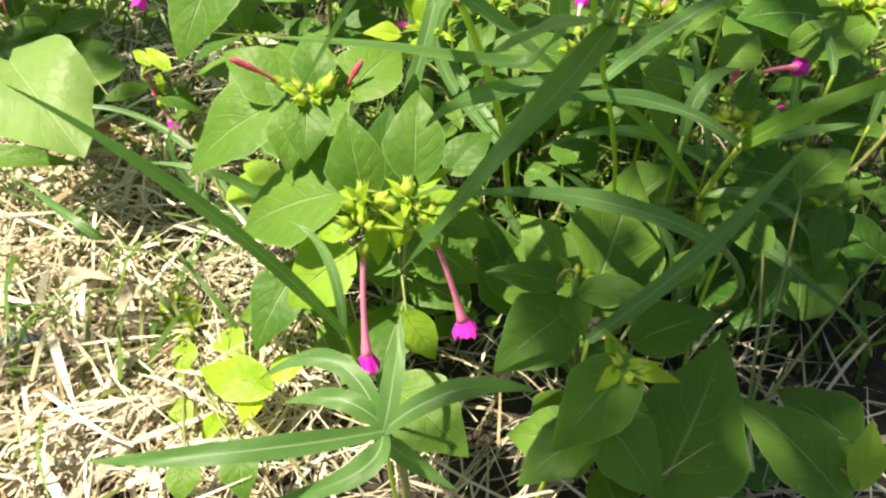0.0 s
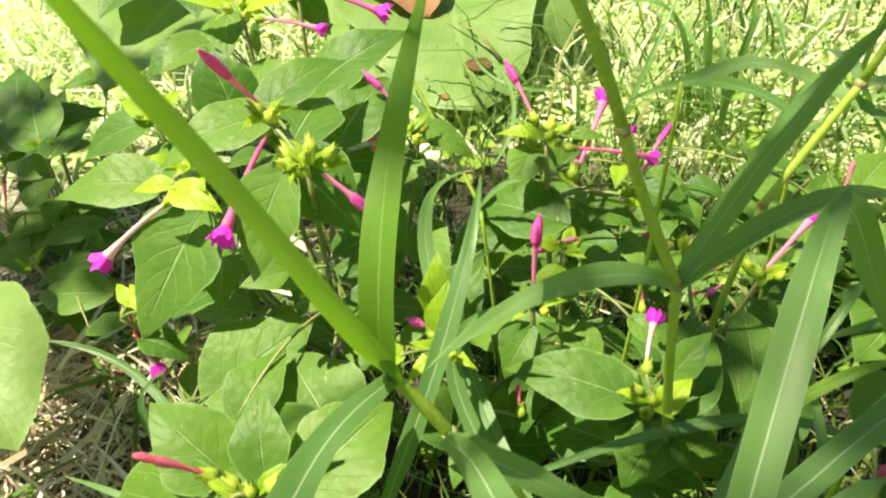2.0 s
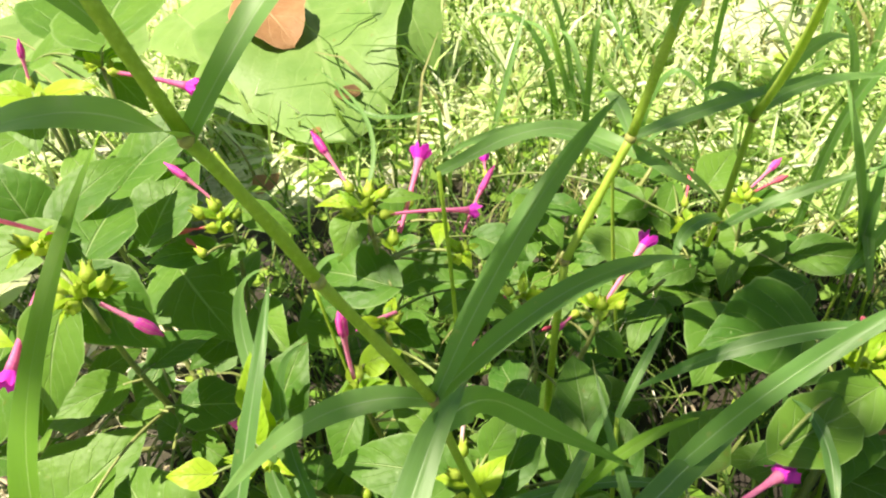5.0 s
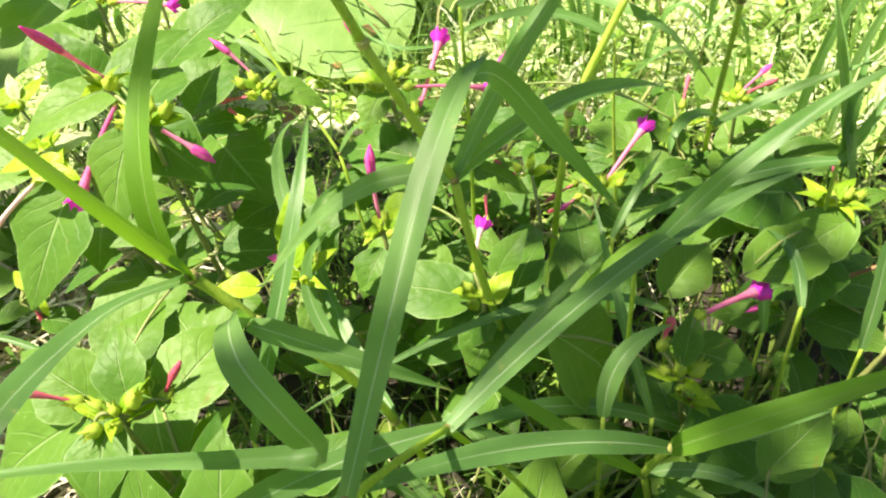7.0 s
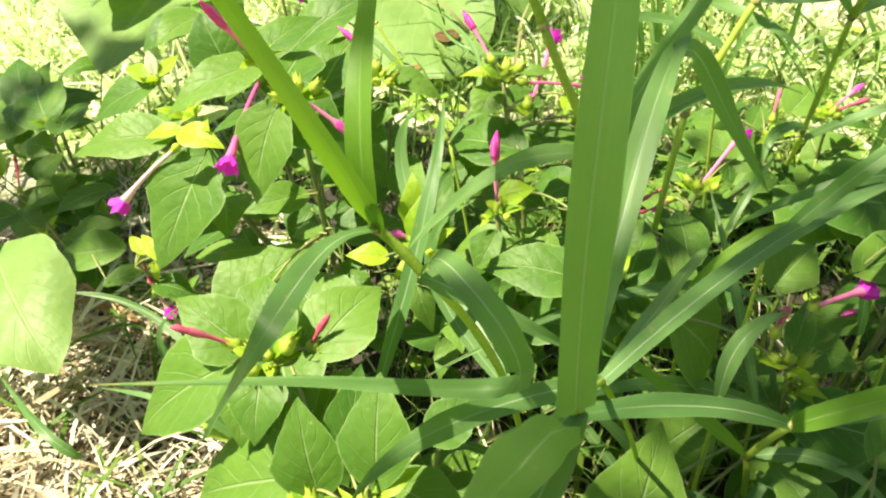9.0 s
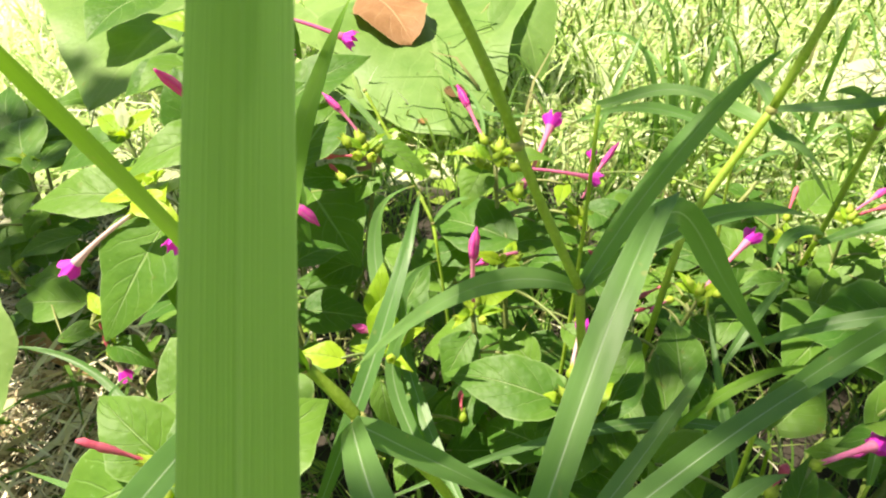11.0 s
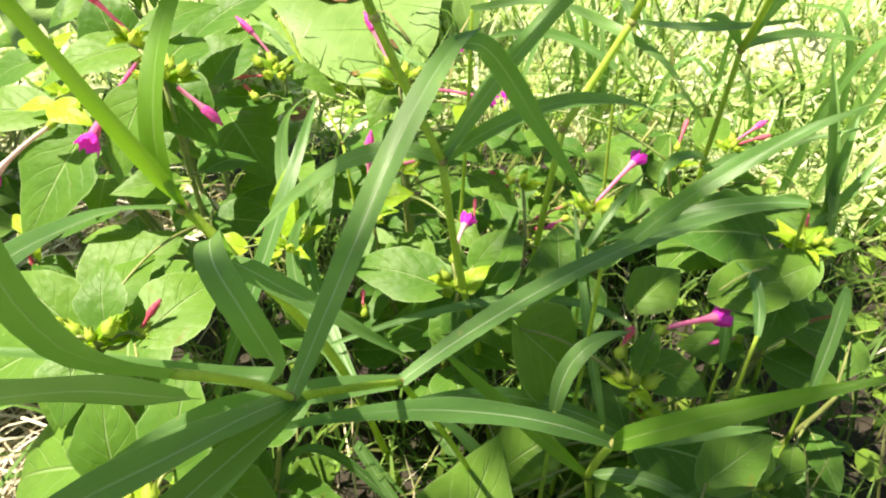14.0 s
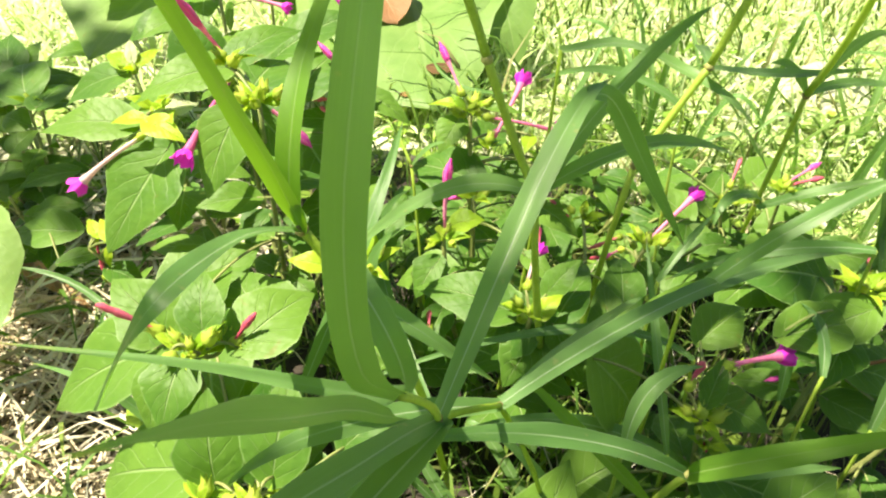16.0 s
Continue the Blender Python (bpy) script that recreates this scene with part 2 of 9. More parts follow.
def ground_material():
    m, t, b, out = nodes_of("soil and thatch")
    co = t.nodes.new("ShaderNodeTexCoord")
    sp = t.nodes.new("ShaderNodeSeparateXYZ")
    t.links.new(co.outputs["Object"], sp.inputs[0])
    n1, n2, n3 = noise_node(t, 14, 4), noise_node(t, 130, 3), noise_node(t, 5, 3)
    # Soil near black: shade in the gaps between plants is put into its colour.
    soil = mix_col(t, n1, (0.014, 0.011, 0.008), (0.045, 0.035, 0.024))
    # Thatch is paled towards white for the glare of sun on the lawn.
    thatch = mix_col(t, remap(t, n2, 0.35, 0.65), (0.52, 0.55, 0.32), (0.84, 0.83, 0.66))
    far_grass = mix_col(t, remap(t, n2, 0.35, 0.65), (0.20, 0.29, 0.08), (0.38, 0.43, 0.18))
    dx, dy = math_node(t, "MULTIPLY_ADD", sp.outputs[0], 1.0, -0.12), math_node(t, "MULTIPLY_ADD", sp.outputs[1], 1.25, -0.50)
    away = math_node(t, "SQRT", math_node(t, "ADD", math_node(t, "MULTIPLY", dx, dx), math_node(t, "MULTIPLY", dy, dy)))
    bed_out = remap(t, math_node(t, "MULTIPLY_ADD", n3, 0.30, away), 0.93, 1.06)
    # Keeps the left edge dark too, for the shaded gaps in its grass.
    left_dark = math_node(t, "MAXIMUM", remap(t, sp.outputs[0], -0.42, -0.20, 0.30, 1.0), remap(t, away, 1.25, 1.75))
    bed_out = math_node(t, "MULTIPLY", bed_out, left_dark)
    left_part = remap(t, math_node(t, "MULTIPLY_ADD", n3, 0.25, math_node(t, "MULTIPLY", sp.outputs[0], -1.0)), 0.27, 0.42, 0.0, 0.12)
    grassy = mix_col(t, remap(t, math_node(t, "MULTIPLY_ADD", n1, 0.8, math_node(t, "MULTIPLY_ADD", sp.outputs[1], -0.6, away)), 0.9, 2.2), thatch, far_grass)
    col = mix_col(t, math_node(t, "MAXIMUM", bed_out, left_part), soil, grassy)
    t.links.new(col, b.inputs["Base Color"])
    b.inputs["Roughness"].default_value = 0.9
    bn = t.nodes.new("ShaderNodeBump")
    bn.inputs["Strength"].default_value, bn.inputs["Distance"].default_value = 1.0, 0.004
    t.links.new(math_node(t, "ADD", n1, n2), bn.inputs["Height"])
    t.links.new(bn.outputs[0], b.inputs["Normal"])
    return m


SOIL = ground_material()
STRAW = island_material("dry straw", [(0.62, 0.53, 0.36), (0.84, 0.78, 0.62), (0.30, 0.21, 0.11), (0.90, 0.86, 0.74), (0.20, 0.14, 0.07), (0.72, 0.64, 0.47)], 0.10)
# Green and dry tones, lightened so that sun glare is partly in the colour.
LAWN = island_material("sun-paled lawn blades", [(0.40, 0.58, 0.17), (0.56, 0.72, 0.29), (0.89, 0.87, 0.71), (0.52, 0.69, 0.25), (0.74, 0.82, 0.49), (0.91, 0.90, 0.80)], 0.45)
# Greens darkened: the shade low between the plants is put into the colour.
UNDER = island_material("thin shade-dark undergrowth blades", [(0.06, 0.14, 0.025), (0.12, 0.23, 0.04), (0.09, 0.18, 0.03), (0.18, 0.29, 0.05), (0.34, 0.31, 0.14)], 0.35)
WEED = island_material("low weed leaves", [(0.18, 0.36, 0.045), (0.28, 0.46, 0.065), (0.38, 0.52, 0.09), (0.16, 0.30, 0.05)], 0.45)
RED_STEM = body_material("reddish stem", (0.20, 0.09, 0.045), (0.33, 0.19, 0.09), 60, 0.55)
PLASTIC = body_material("teal plastic", (0.015, 0.04, 0.06), (0.07, 0.12, 0.15), 90, 0.3, 0.8)
BARK = body_material("bark", (0.10, 0.068, 0.05), (0.2, 0.16, 0.11), 9, 0.9, 1.0)
CANOPY = island_material("added shade leaves", [(0.05, 0.11, 0.02), (0.08, 0.16, 0.03), (0.11, 0.19, 0.04)], 0.25)


# ---------------------------------------------------------------- mesh helpers
def mesh_object(name, verts, faces, material, parent=None, uvs=None, smooth=True, at=None):
    me = bpy.data.meshes.new(name)
    me.from_pydata([tuple(v) for v in verts], [], faces)
    if uvs is not None:
        lay = me.uv_layers.new(name="UVMap")
        idx = np.empty(len(me.loops), dtype=np.int32)
        me.loops.foreach_get("vertex_index", idx)
        lay.data.foreach_set("uv", np.asarray(uvs, dtype=np.float32)[idx].ravel())
    if smooth:
        me.polygons.foreach_set("use_smooth", [True] * len(me.polygons))
    me.materials.append(material)
    me.update()
    ob = new(name, me)
    if parent is not None:
        ob.parent = parent
    if at is not None:
        ob.matrix_basis = Matrix.Translation(at)
    return ob


def grid_faces(n, m):
    return [(i * m + j, i * m + j + 1, (i + 1) * m + j + 1, (i + 1) * m + j) for i in range(n - 1) for j in range(m - 1)]


def curve_points(p0, mid, p2, n):
    """A smooth bow from p0 to p2 that passes mid half way."""
    c = 2 * mid - (p0 + p2) / 2
    return [(1 - s) ** 2 * p0 + 2 * s * (1 - s) * c + s * s * p2 for s in (k / (n - 1) for k in range(n))]


def through_points(pts, n):
    """A smooth line through all the points."""
    pts = [2 * pts[0] - pts[1], *pts, 2 * pts[-1] - pts[-2]]
    out, k = [], len(pts) - 3
    for i in range(n):
        f = min(i / (n - 1) * k, k - 1e-6)
        j, s = int(f), f - int(f)
        a, b, c, d = pts[j:j + 4]
        out.append(0.5 * (2 * b + (c - a) * s + (2 * a - 5 * b + 4 * c - d) * s * s + (3 * b - a - 3 * c + d) * s ** 3))
    return out


def tube_mesh(points, radii, segs=8, close=True):
    verts, uvs, faces = [], [], []
    side = None
    n = len(points)
    for k, p in enumerate(points):
        d = (points[min(k + 1, n - 1)] - points[max(k - 1, 0)]).normalized()
        if side is None:
            side = d.orthogonal().normalized()
        side = (side - d * side.dot(d)).normalized()
        up = d.cross(side)
        for j in range(segs):
            a = 2 * math.pi * j / segs
            verts.append(p + (side * math.cos(a) + up * math.sin(a)) * radii[k])
            uvs.append((k / (n - 1), j / segs))
    for k in range(n - 1):
        for j in range(segs):
            faces.append((k * segs + j, k * segs + (j + 1) % segs, (k + 1) * segs + (j + 1) % segs, (k + 1) * segs + j))
    if close:
        faces.append(tuple(range(segs))[::-1])
        faces.append(tuple((n - 1) * segs + j for j in range(segs)))
    return verts, faces, uvs


rng = random.Random(7)


def thing(name, x, y, z, label, category, group=""):
    ob = new(name)
    ob.location = (x, y, z)
    ob.empty_display_size = 0.02
    return tagged(ob, label, category, group)


def leaf(plant, base, tip, w=0.6, mat=None, roll=0.0, sag=0.10, fold=0.22, wave=0.05, face=(0.0, -0.45, 1.0), name="leaf", label="", heart=0.12, broadest=0.0, lobes=0.0, blunt=1.05):
    """A pointed oval leaf from base to tip: w is its width over its length, sag how far it bows, fold how steep its halves rise, blunt below 1 rounds its tip."""
    mat = mat or LEAF
    o = plant.matrix_basis.translation
    b, e = Vector(base), Vector(tip)
    d = e - b
    L = d.length
    d.normalize()
    up = Vector(face)
    up = (up - d * up.dot(d)).normalized()
    up.rotate(Matrix.Rotation(radians(roll), 3, d))
    side = d.cross(up)
    n, m = 25, 11
    bulge = rng.uniform(0.009, 0.017)
    verts, uvs = [], []
    ph, ph2 = rng.uniform(0, 6.3), rng.uniform(0, 6.3)
    hook, peak = rng.uniform(-0.07, 0.07), broadest or rng.uniform(0.27, 0.36)
    for i in range(n):
        s = i / (n - 1)
        k = peak
        prof = math.sin(math.pi / 2 * s / k) ** 0.62 if s < k else max(0.0, math.cos(math.pi / 2 * (s - k) / (1 - k))) ** blunt * (1 - 0.12 * math.sin(math.pi * ((s - k) / (1 - k)) ** 1.4))
        prof = max(prof, 0.03 if i == 0 else 0.004)
        half = 0.5 * w * L * prof * 1.08
        for j in range(m):
            q = 2 * j / (m - 1) - 1
            rag = 1 + 0.035 * math.sin(9 * s + ph + q) + 0.025 * math.sin(23 * s + ph2 * (1 + q)) + 0.012 * math.sin(57 * s + ph)
            rag -= lobes * (0.5 + 0.5 * math.sin(19 * s + (2.0 if q > 0 else 0.4))) * abs(q) ** 2 * (1 if 0.06 < s < 0.9 else 0.3)
            x = q * half * rag + hook * L * s * s
            back = -heart * L * (abs(q) ** 1.6) * max(0.0, 1 - s * 3.2)
            z = fold * abs(x) * (1 - 0.5 * abs(q)) + sag * L * (4 * s * (1 - s)) - 0.25 * sag * L * s
            z += wave * L * 0.35 * abs(q) ** 1.5 * math.sin(7.5 * s + ph + (1.6 if q > 0 else 0)) * (0.3 + prof)
            z -= bulge * L * math.cos(math.tau * (5.5 * (s - 0.375 * abs(q)) - 0.25)) * math.sin(math.pi * min(1, abs(q) * 1.05)) * prof
            verts.append(d * (L * s + back) + side * x + up * z)
            uvs.append((s, 0.5 + 0.5 * q))
    ob = mesh_object(name, verts, grid_faces(n, m), mat, plant, uvs, at=b - o)
    if label:
        ob["label"] = label
    return ob


def blade(plant, base, mid, tip, width=0.013, mat=None, face=(0.0, -0.5, 1.0), fold=0.18, twist=0.0, name="blade", n=22):
    """A grass blade bowed from base over mid to tip, with a shallow keel."""
    mat = mat or BLADE
    o = plant.matrix_basis.translation
    b = Vector(base)
    pts = through_points([b, *(Vector(p) for p in mid), Vector(tip)], n) if isinstance(mid, list) else curve_points(b, Vector(mid), Vector(tip), n)
    verts, uvs = [], []
    ph = rng.uniform(0, 6.3)
    m = 7
    up0 = Vector(face).normalized()
    for i, p in enumerate(pts):
        s = i / (n - 1)
        d = (pts[min(i + 1, n - 1)] - pts[max(i - 1, 0)]).normalized()
        up = (up0 - d * up0.dot(d))
        up = up.normalized() if up.length > 1e-3 else d.orthogonal()
        up.rotate(Matrix.Rotation(radians(twist * s), 3, d))
        side = d.cross(up)
        prof = min(1.0, 0.55 + 2.2 * s) * min(1.0, (1.0 - s) * 2.1 + 0.02) ** 0.75
        half = width * 0.5 * prof * (1 + 0.03 * math.sin(17 * s + ph))
        for j in range(m):
            q = 2 * j / (m - 1) - 1
            z = fold * abs(q) * half + 0.05 * width * math.sin(13 * s + ph + 2 * q)
            verts.append(p - b + side * (q * half) + up * z)
            uvs.append((s, 0.5 + 0.5 * q))
    return mesh_object(name, verts, grid_faces(n, m), mat, plant, uvs, at=b - o)


def stalk(plant, points, r0, r1, mat=None, name="stem", segs=8):
    o = plant.matrix_basis.translation
    pts = [Vector(p) for p in points]
    if len(pts) == 2:
        bow = Vector((rng.uniform(-1, 1), rng.uniform(-1, 1), 0.3)) * 0.03 * (pts[1] - pts[0]).length
        pts = curve_points(pts[0], (pts[0] + pts[1]) / 2 + bow, pts[1], 10)
    elif len(pts) == 3:
        pts = curve_points(pts[0], pts[1], pts[2], 14)
    k = len(pts)
    radii = [(r0 + (r1 - r0) * i / (k - 1)) * (1 + 0.05 * math.sin(5 * i)) for i in range(k)]
    b = pts[0].copy()
    v, f, uv = tube_mesh([p - b for p in pts], radii, segs)
    return mesh_object(name, v, f, mat or STEM, plant, uv, at=b - o)


def knot(plant, at, r=0.003, along=(0, 0, 1)):
    """The swollen ring at a grass joint."""
    d = Vector(along).normalized()
    pts = [d * (x * r) for x in (-0.8, -0.45, 0, 0.45, 0.8)]
    v, f, uv = tube_mesh(pts, [r * x for x in (0.75, 1.0, 1.12, 1.0, 0.75)], 10)
    return mesh_object("node", v, f, NODE, plant, uv, at=Vector(at) - plant.matrix_basis.translation)


def calyx(plant, at, way, size=0.010):
    """A green bud cup: a ribbed egg with five free sepal points."""
    d = Vector(way).normalized()
    a = d.orthogonal().normalized()
    c = d.cross(a)
    verts, faces, n, segs = [], [], 7, 10
    for i in range(n):
        s = i / (n - 1)
        r = 0.42 * size * math.sin(math.pi * (0.12 + 0.80 * s)) ** 0.8
        for j in range(segs):
            ang = 2 * math.pi * j / segs
            spike = (0.38 * size * (1 if j % 2 == 0 else -0.15)) if i == n - 1 else 0
            rr = r * (1 + (0.15 if j % 2 == 0 else -0.08)) * (2.0 if i == n - 1 and j % 2 == 0 else 1.0)
            verts.append(d * (size * s + spike) + (a * math.cos(ang) + c * math.sin(ang)) * rr)
    for i in range(n - 1):
        for j in range(segs):
            faces.append((i * segs + j, i * segs + (j + 1) % segs, (i + 1) * segs + (j + 1) % segs, (i + 1) * segs + j))
    faces.append(tuple(range(segs))[::-1])
    return mesh_object("calyx", verts, faces, CALYX, plant, None, at=Vector(at) - plant.matrix_basis.translation)


def flower(plant, base, tip, state="closed", size=1.0, bow=0.025):
    """A long tube that ends in a furled tip ('closed', 'red') or a small crumpled trumpet ('open', 'pale')."""
    o = plant.matrix_basis.translation
    b, e = Vector(base), Vector(tip)
    d = e - b
    L = d.length
    off = Vector((rng.uniform(-1, 1), 0, 1)) * bow * L
    pts = [p - b for p in curve_points(b, (b + e) / 2 + off, e, 14)]
    r = 0.0016 * size
    furled = state in ("closed", "red")
    radii = []
    for k in range(14):
        s = k / 13
        if furled:
            x = 0.58 + 0.22 * s + 0.66 * max(0, math.sin(math.pi * min(1, max(0, (s - 0.48) / 0.60))))
            x *= 1.0 - 0.55 * max(0, (s - 0.86) / 0.14) ** 1.5
            x *= 0.82 + 0.12 * math.sin(7.3 * k + L * 900) if state == "red" else 1.0
        else:
            x = 0.75 + 0.3 * s + 1.15 * max(0, (s - 0.62) / 0.38) ** 2.2
        radii.append(r * x)
    v, f, uv = tube_mesh(pts, radii, 10)
    if state == "red":
        v = [p + Vector((rng.uniform(-1, 1), rng.uniform(-1, 1), rng.uniform(-1, 1))) * r * 0.16 for p in v]
    mat = {"closed": TUBE, "red": RED_TUBE, "open": TUBE, "pale": PALE_TUBE}[state]
    tube = mesh_object("flower", v, f, mat, plant, uv, at=b - o)
    way = (pts[-1] - pts[-3]).normalized()
    if not furled:
        a = way.orthogonal().normalized()
        c = way.cross(a)
        verts, faces, n, segs = [], [], 6, 30
        ph = rng.uniform(0, 6)
        for i in range(n):
            s = i / (n - 1)
            for j in range(segs):
                ang = 2 * math.pi * j / segs
                lobe = 0.82 + 0.18 * abs(math.cos(2.5 * ang))
                rad = size * (0.0030 + 0.0040 * s ** 0.9 * lobe * (1 + 0.18 * math.sin(3 * ang + ph)))
                hgt = size * (0.0080 * s * lobe + 0.0016 * s * math.sin(7 * ang + ph) + 0.0012 * s * s * math.sin(11 * ang))
                verts.append(way * hgt + (a * math.cos(ang) + c * math.sin(ang)) * rad)
        for i in range(n - 1):
            for j in range(segs):
                faces.append((i * segs + j, i * segs + (j + 1) % segs, (i + 1) * segs + (j + 1) % segs, (i + 1) * segs + j))
        mesh_object("petals", verts, faces, MAGENTA, tube, None, at=pts[-1] - way * 0.002)
    elif state == "closed":
        k0 = 8
        line = pts[k0:] + [pts[-1] + way * 0.0022]
        v, f, uv = tube_mesh(line, [x * 1.08 for x in radii[k0:]] + [0.0005], 20)
        v = [line[i // 20] + (p - line[i // 20]) * (1.0 + 0.16 * math.sin(5 * math.tau * (i % 20) / 20 + 0.7 * (i // 20))) for i, p in enumerate(v)]
        mesh_object("petals", v, f, PINK, tube, uv)
    return tube


def head(plant, at, buds=5, size=0.010, spread=0.008, bracts=3, reach=0.02):
    """A cluster of bud cups with small bract leaves round it."""
    p = Vector(at)
    t0 = rng.uniform(0, 6.3)
    for k in range(buds):
        ang = t0 + 2.4 * k
        r = 0 if k == 0 else spread * rng.uniform(0.7, 1.15)
        way = Vector((math.cos(ang) * 0.7, math.sin(ang) * 0.7 - 0.15, 1.0 if k == 0 else rng.uniform(0.35, 0.9)))
        calyx(plant, p + Vector((math.cos(ang) * r, math.sin(ang) * r, rng.uniform(-0.004, 0.003))), way, size * rng.uniform(0.62, 0.98))
    for k in range(bracts + 3):
        ang = t0 + 1.1 + 2.1 * k
        far = p + Vector((math.cos(ang), math.sin(ang), 0)) * reach * (1.0 if k < bracts else rng.uniform(0.6, 0.8)) + Vector((0, 0, rng.uniform(-0.004, 0.010)))
        leaf(plant, p + Vector((math.cos(ang), math.sin(ang), 0)) * 0.003, far, rng.uniform(0.28, 0.46), YOUNG if k < bracts else YOUNG_GREEN, rng.uniform(-25, 25), 0.12, name="bract")


def low_leaves(plant, root, top, count, size=0.050, lo=0.25, hi=0.85):
    """Pairs of leaves down a shoot."""
    r, t = Vector(root), Vector(top)
    ang = rng.uniform(0, 6.3)
    for k in range(count + count // 2):
        s = lo + (hi - lo) * (k // 2 + rng.random() * 0.4) / max(1, (count + count // 2) // 2)
        p = r.lerp(t, min(s, 0.95))
        ang += math.pi + (0.9 if k % 2 == 0 else 0) + rng.uniform(-0.35, 0.35)
        L = size * rng.uniform(0.55, 1.0)
        out = Vector((math.cos(ang), math.sin(ang), rng.uniform(-0.25, 0.25)))
        pet = p + out * L * 0.25
        stalk(plant, [p, pet], 0.0011, 0.0008, name="petiole", segs=5)
        leaf(plant, pet, pet + out.normalized() * L + Vector((0, 0, -0.2 * L)), rng.uniform(0.55, 0.72), LEAF, rng.uniform(-20, 20), rng.uniform(0.05, 0.16))


# ---------------------------------------------------------------- ground
def ground_height(x, y):
    return 0.012 * noise.noise(Vector((x * 4, y * 4, 0))) + 0.006 * noise.noise(Vector((x * 17, y * 17, 3)))


def ground_sheet():
    xs = sorted({*np.linspace(-1.6, 1.8, 70).tolist(), -400, -60, -15, -5, -2.5, 2.7, 5, 15, 60, 400})
    ys = sorted({*np.linspace(-0.9, 3.2, 84).tolist(), -400, -60, -15, -5, -2, 4, 6, 15, 60, 400})
    verts = [(x, y, ground_height(x, y) if abs(x) < 10 and abs(y) < 10 else 0.0) for y in ys for x in xs]
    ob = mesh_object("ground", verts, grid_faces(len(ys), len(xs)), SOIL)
    tagged(ob, "crumbly garden soil under weeds and straw, darkened for the shade between plants", "ground", kind="structure")


ground_sheet()


def strips(name, items, mat, label, category):
    """Many thin bowed strips joined in one mesh: (place, way, length, width, rise, droop)."""
    verts, faces, uvs = [], [], []
    for p, w, L, wid, bow, roll in items:
        d = Vector(w).normalized()
        up = Vector((0, 0, 1)) - d * d.z
        up = up.normalized() if up.length > 0.05 else d.orthogonal()
        up.rotate(Matrix.Rotation(roll, 3, d))
        side = d.cross(up)
        k0 = len(verts)
        for i, (s, h) in enumerate(((0, 0.8), (0.35, 1.0), (0.7, 0.75), (1, 0.12))):
            c = Vector(p) + d * (L * s) + up * (bow * L * 4 * s * (1 - s)) + Vector((0, 0, -abs(bow) * L * s * s))
            verts += [c - side * (wid * 0.5 * h), c + side * (wid * 0.5 * h)]
            uvs += [(s, 0), (s, 1)]
        faces += [(k0 + 2 * i, k0 + 2 * i + 1, k0 + 2 * i + 3, k0 + 2 * i + 2) for i in range(3)]
    return tagged(mesh_object(name, verts, faces, mat, None, uvs), label, category, kind="stuff")


def straw_bed():
    r = random.Random(21)
    items = []
    for k in range(7000):
        if k % 5 < 4:
            x, y = r.gauss(-0.40, 0.16), r.uniform(0.12, 0.80)
            if x > -0.10 + 0.05 * math.sin(y * 20):
                x = -0.5 + r.random() * 0.35
        else:
            x, y = r.uniform(-0.6, 0.6), r.uniform(0.0, 1.1)
        if x > -0.24 and y > 0.40 and r.random() < 0.9:
            continue
        a = r.uniform(0, math.tau)
        z = ground_height(x, y) + r.random() ** 1.6 * 0.052 + 0.002
        items.append(((x, y, z), (math.cos(a), math.sin(a), r.uniform(-0.12, 0.28)), r.uniform(0.02, 0.11), r.uniform(0.0010, 0.0036) * (2.2 if k % 9 == 0 else 1.0), r.uniform(-0.16, 0.18), r.uniform(-1, 1)))
    for k in range(170):
        x, y, a = r.uniform(-0.12, 0.32), r.uniform(0.2, 0.75), r.uniform(0, math.tau)
        items.append(((x, y, ground_height(x, y)), (math.cos(a) * 0.6, math.sin(a) * 0.6, 1.0), r.uniform(0.05, 0.14), r.uniform(0.0008, 0.0016), r.uniform(-0.2, 0.3), r.uniform(-1, 1)))
    for k in range(2300):
        x, y, a = (r.uniform(-0.15, 0.28), r.uniform(0.02, 0.36), r.uniform(0, math.tau)) if k < 1000 else (r.uniform(-0.34, -0.08), r.uniform(0.18, 0.46), r.uniform(0, math.tau))
        items.append(((x, y, ground_height(x, y) + r.random() * 0.022 + 0.002), (math.cos(a), math.sin(a), r.uniform(-0.10, 0.25)), r.uniform(0.02, 0.09), r.uniform(0.0009, 0.0026), r.uniform(-0.16, 0.18), r.uniform(-1, 1)))
    strips("dry_straw", items, STRAW, "bleached dry grass straw matted over the soil", "straw")


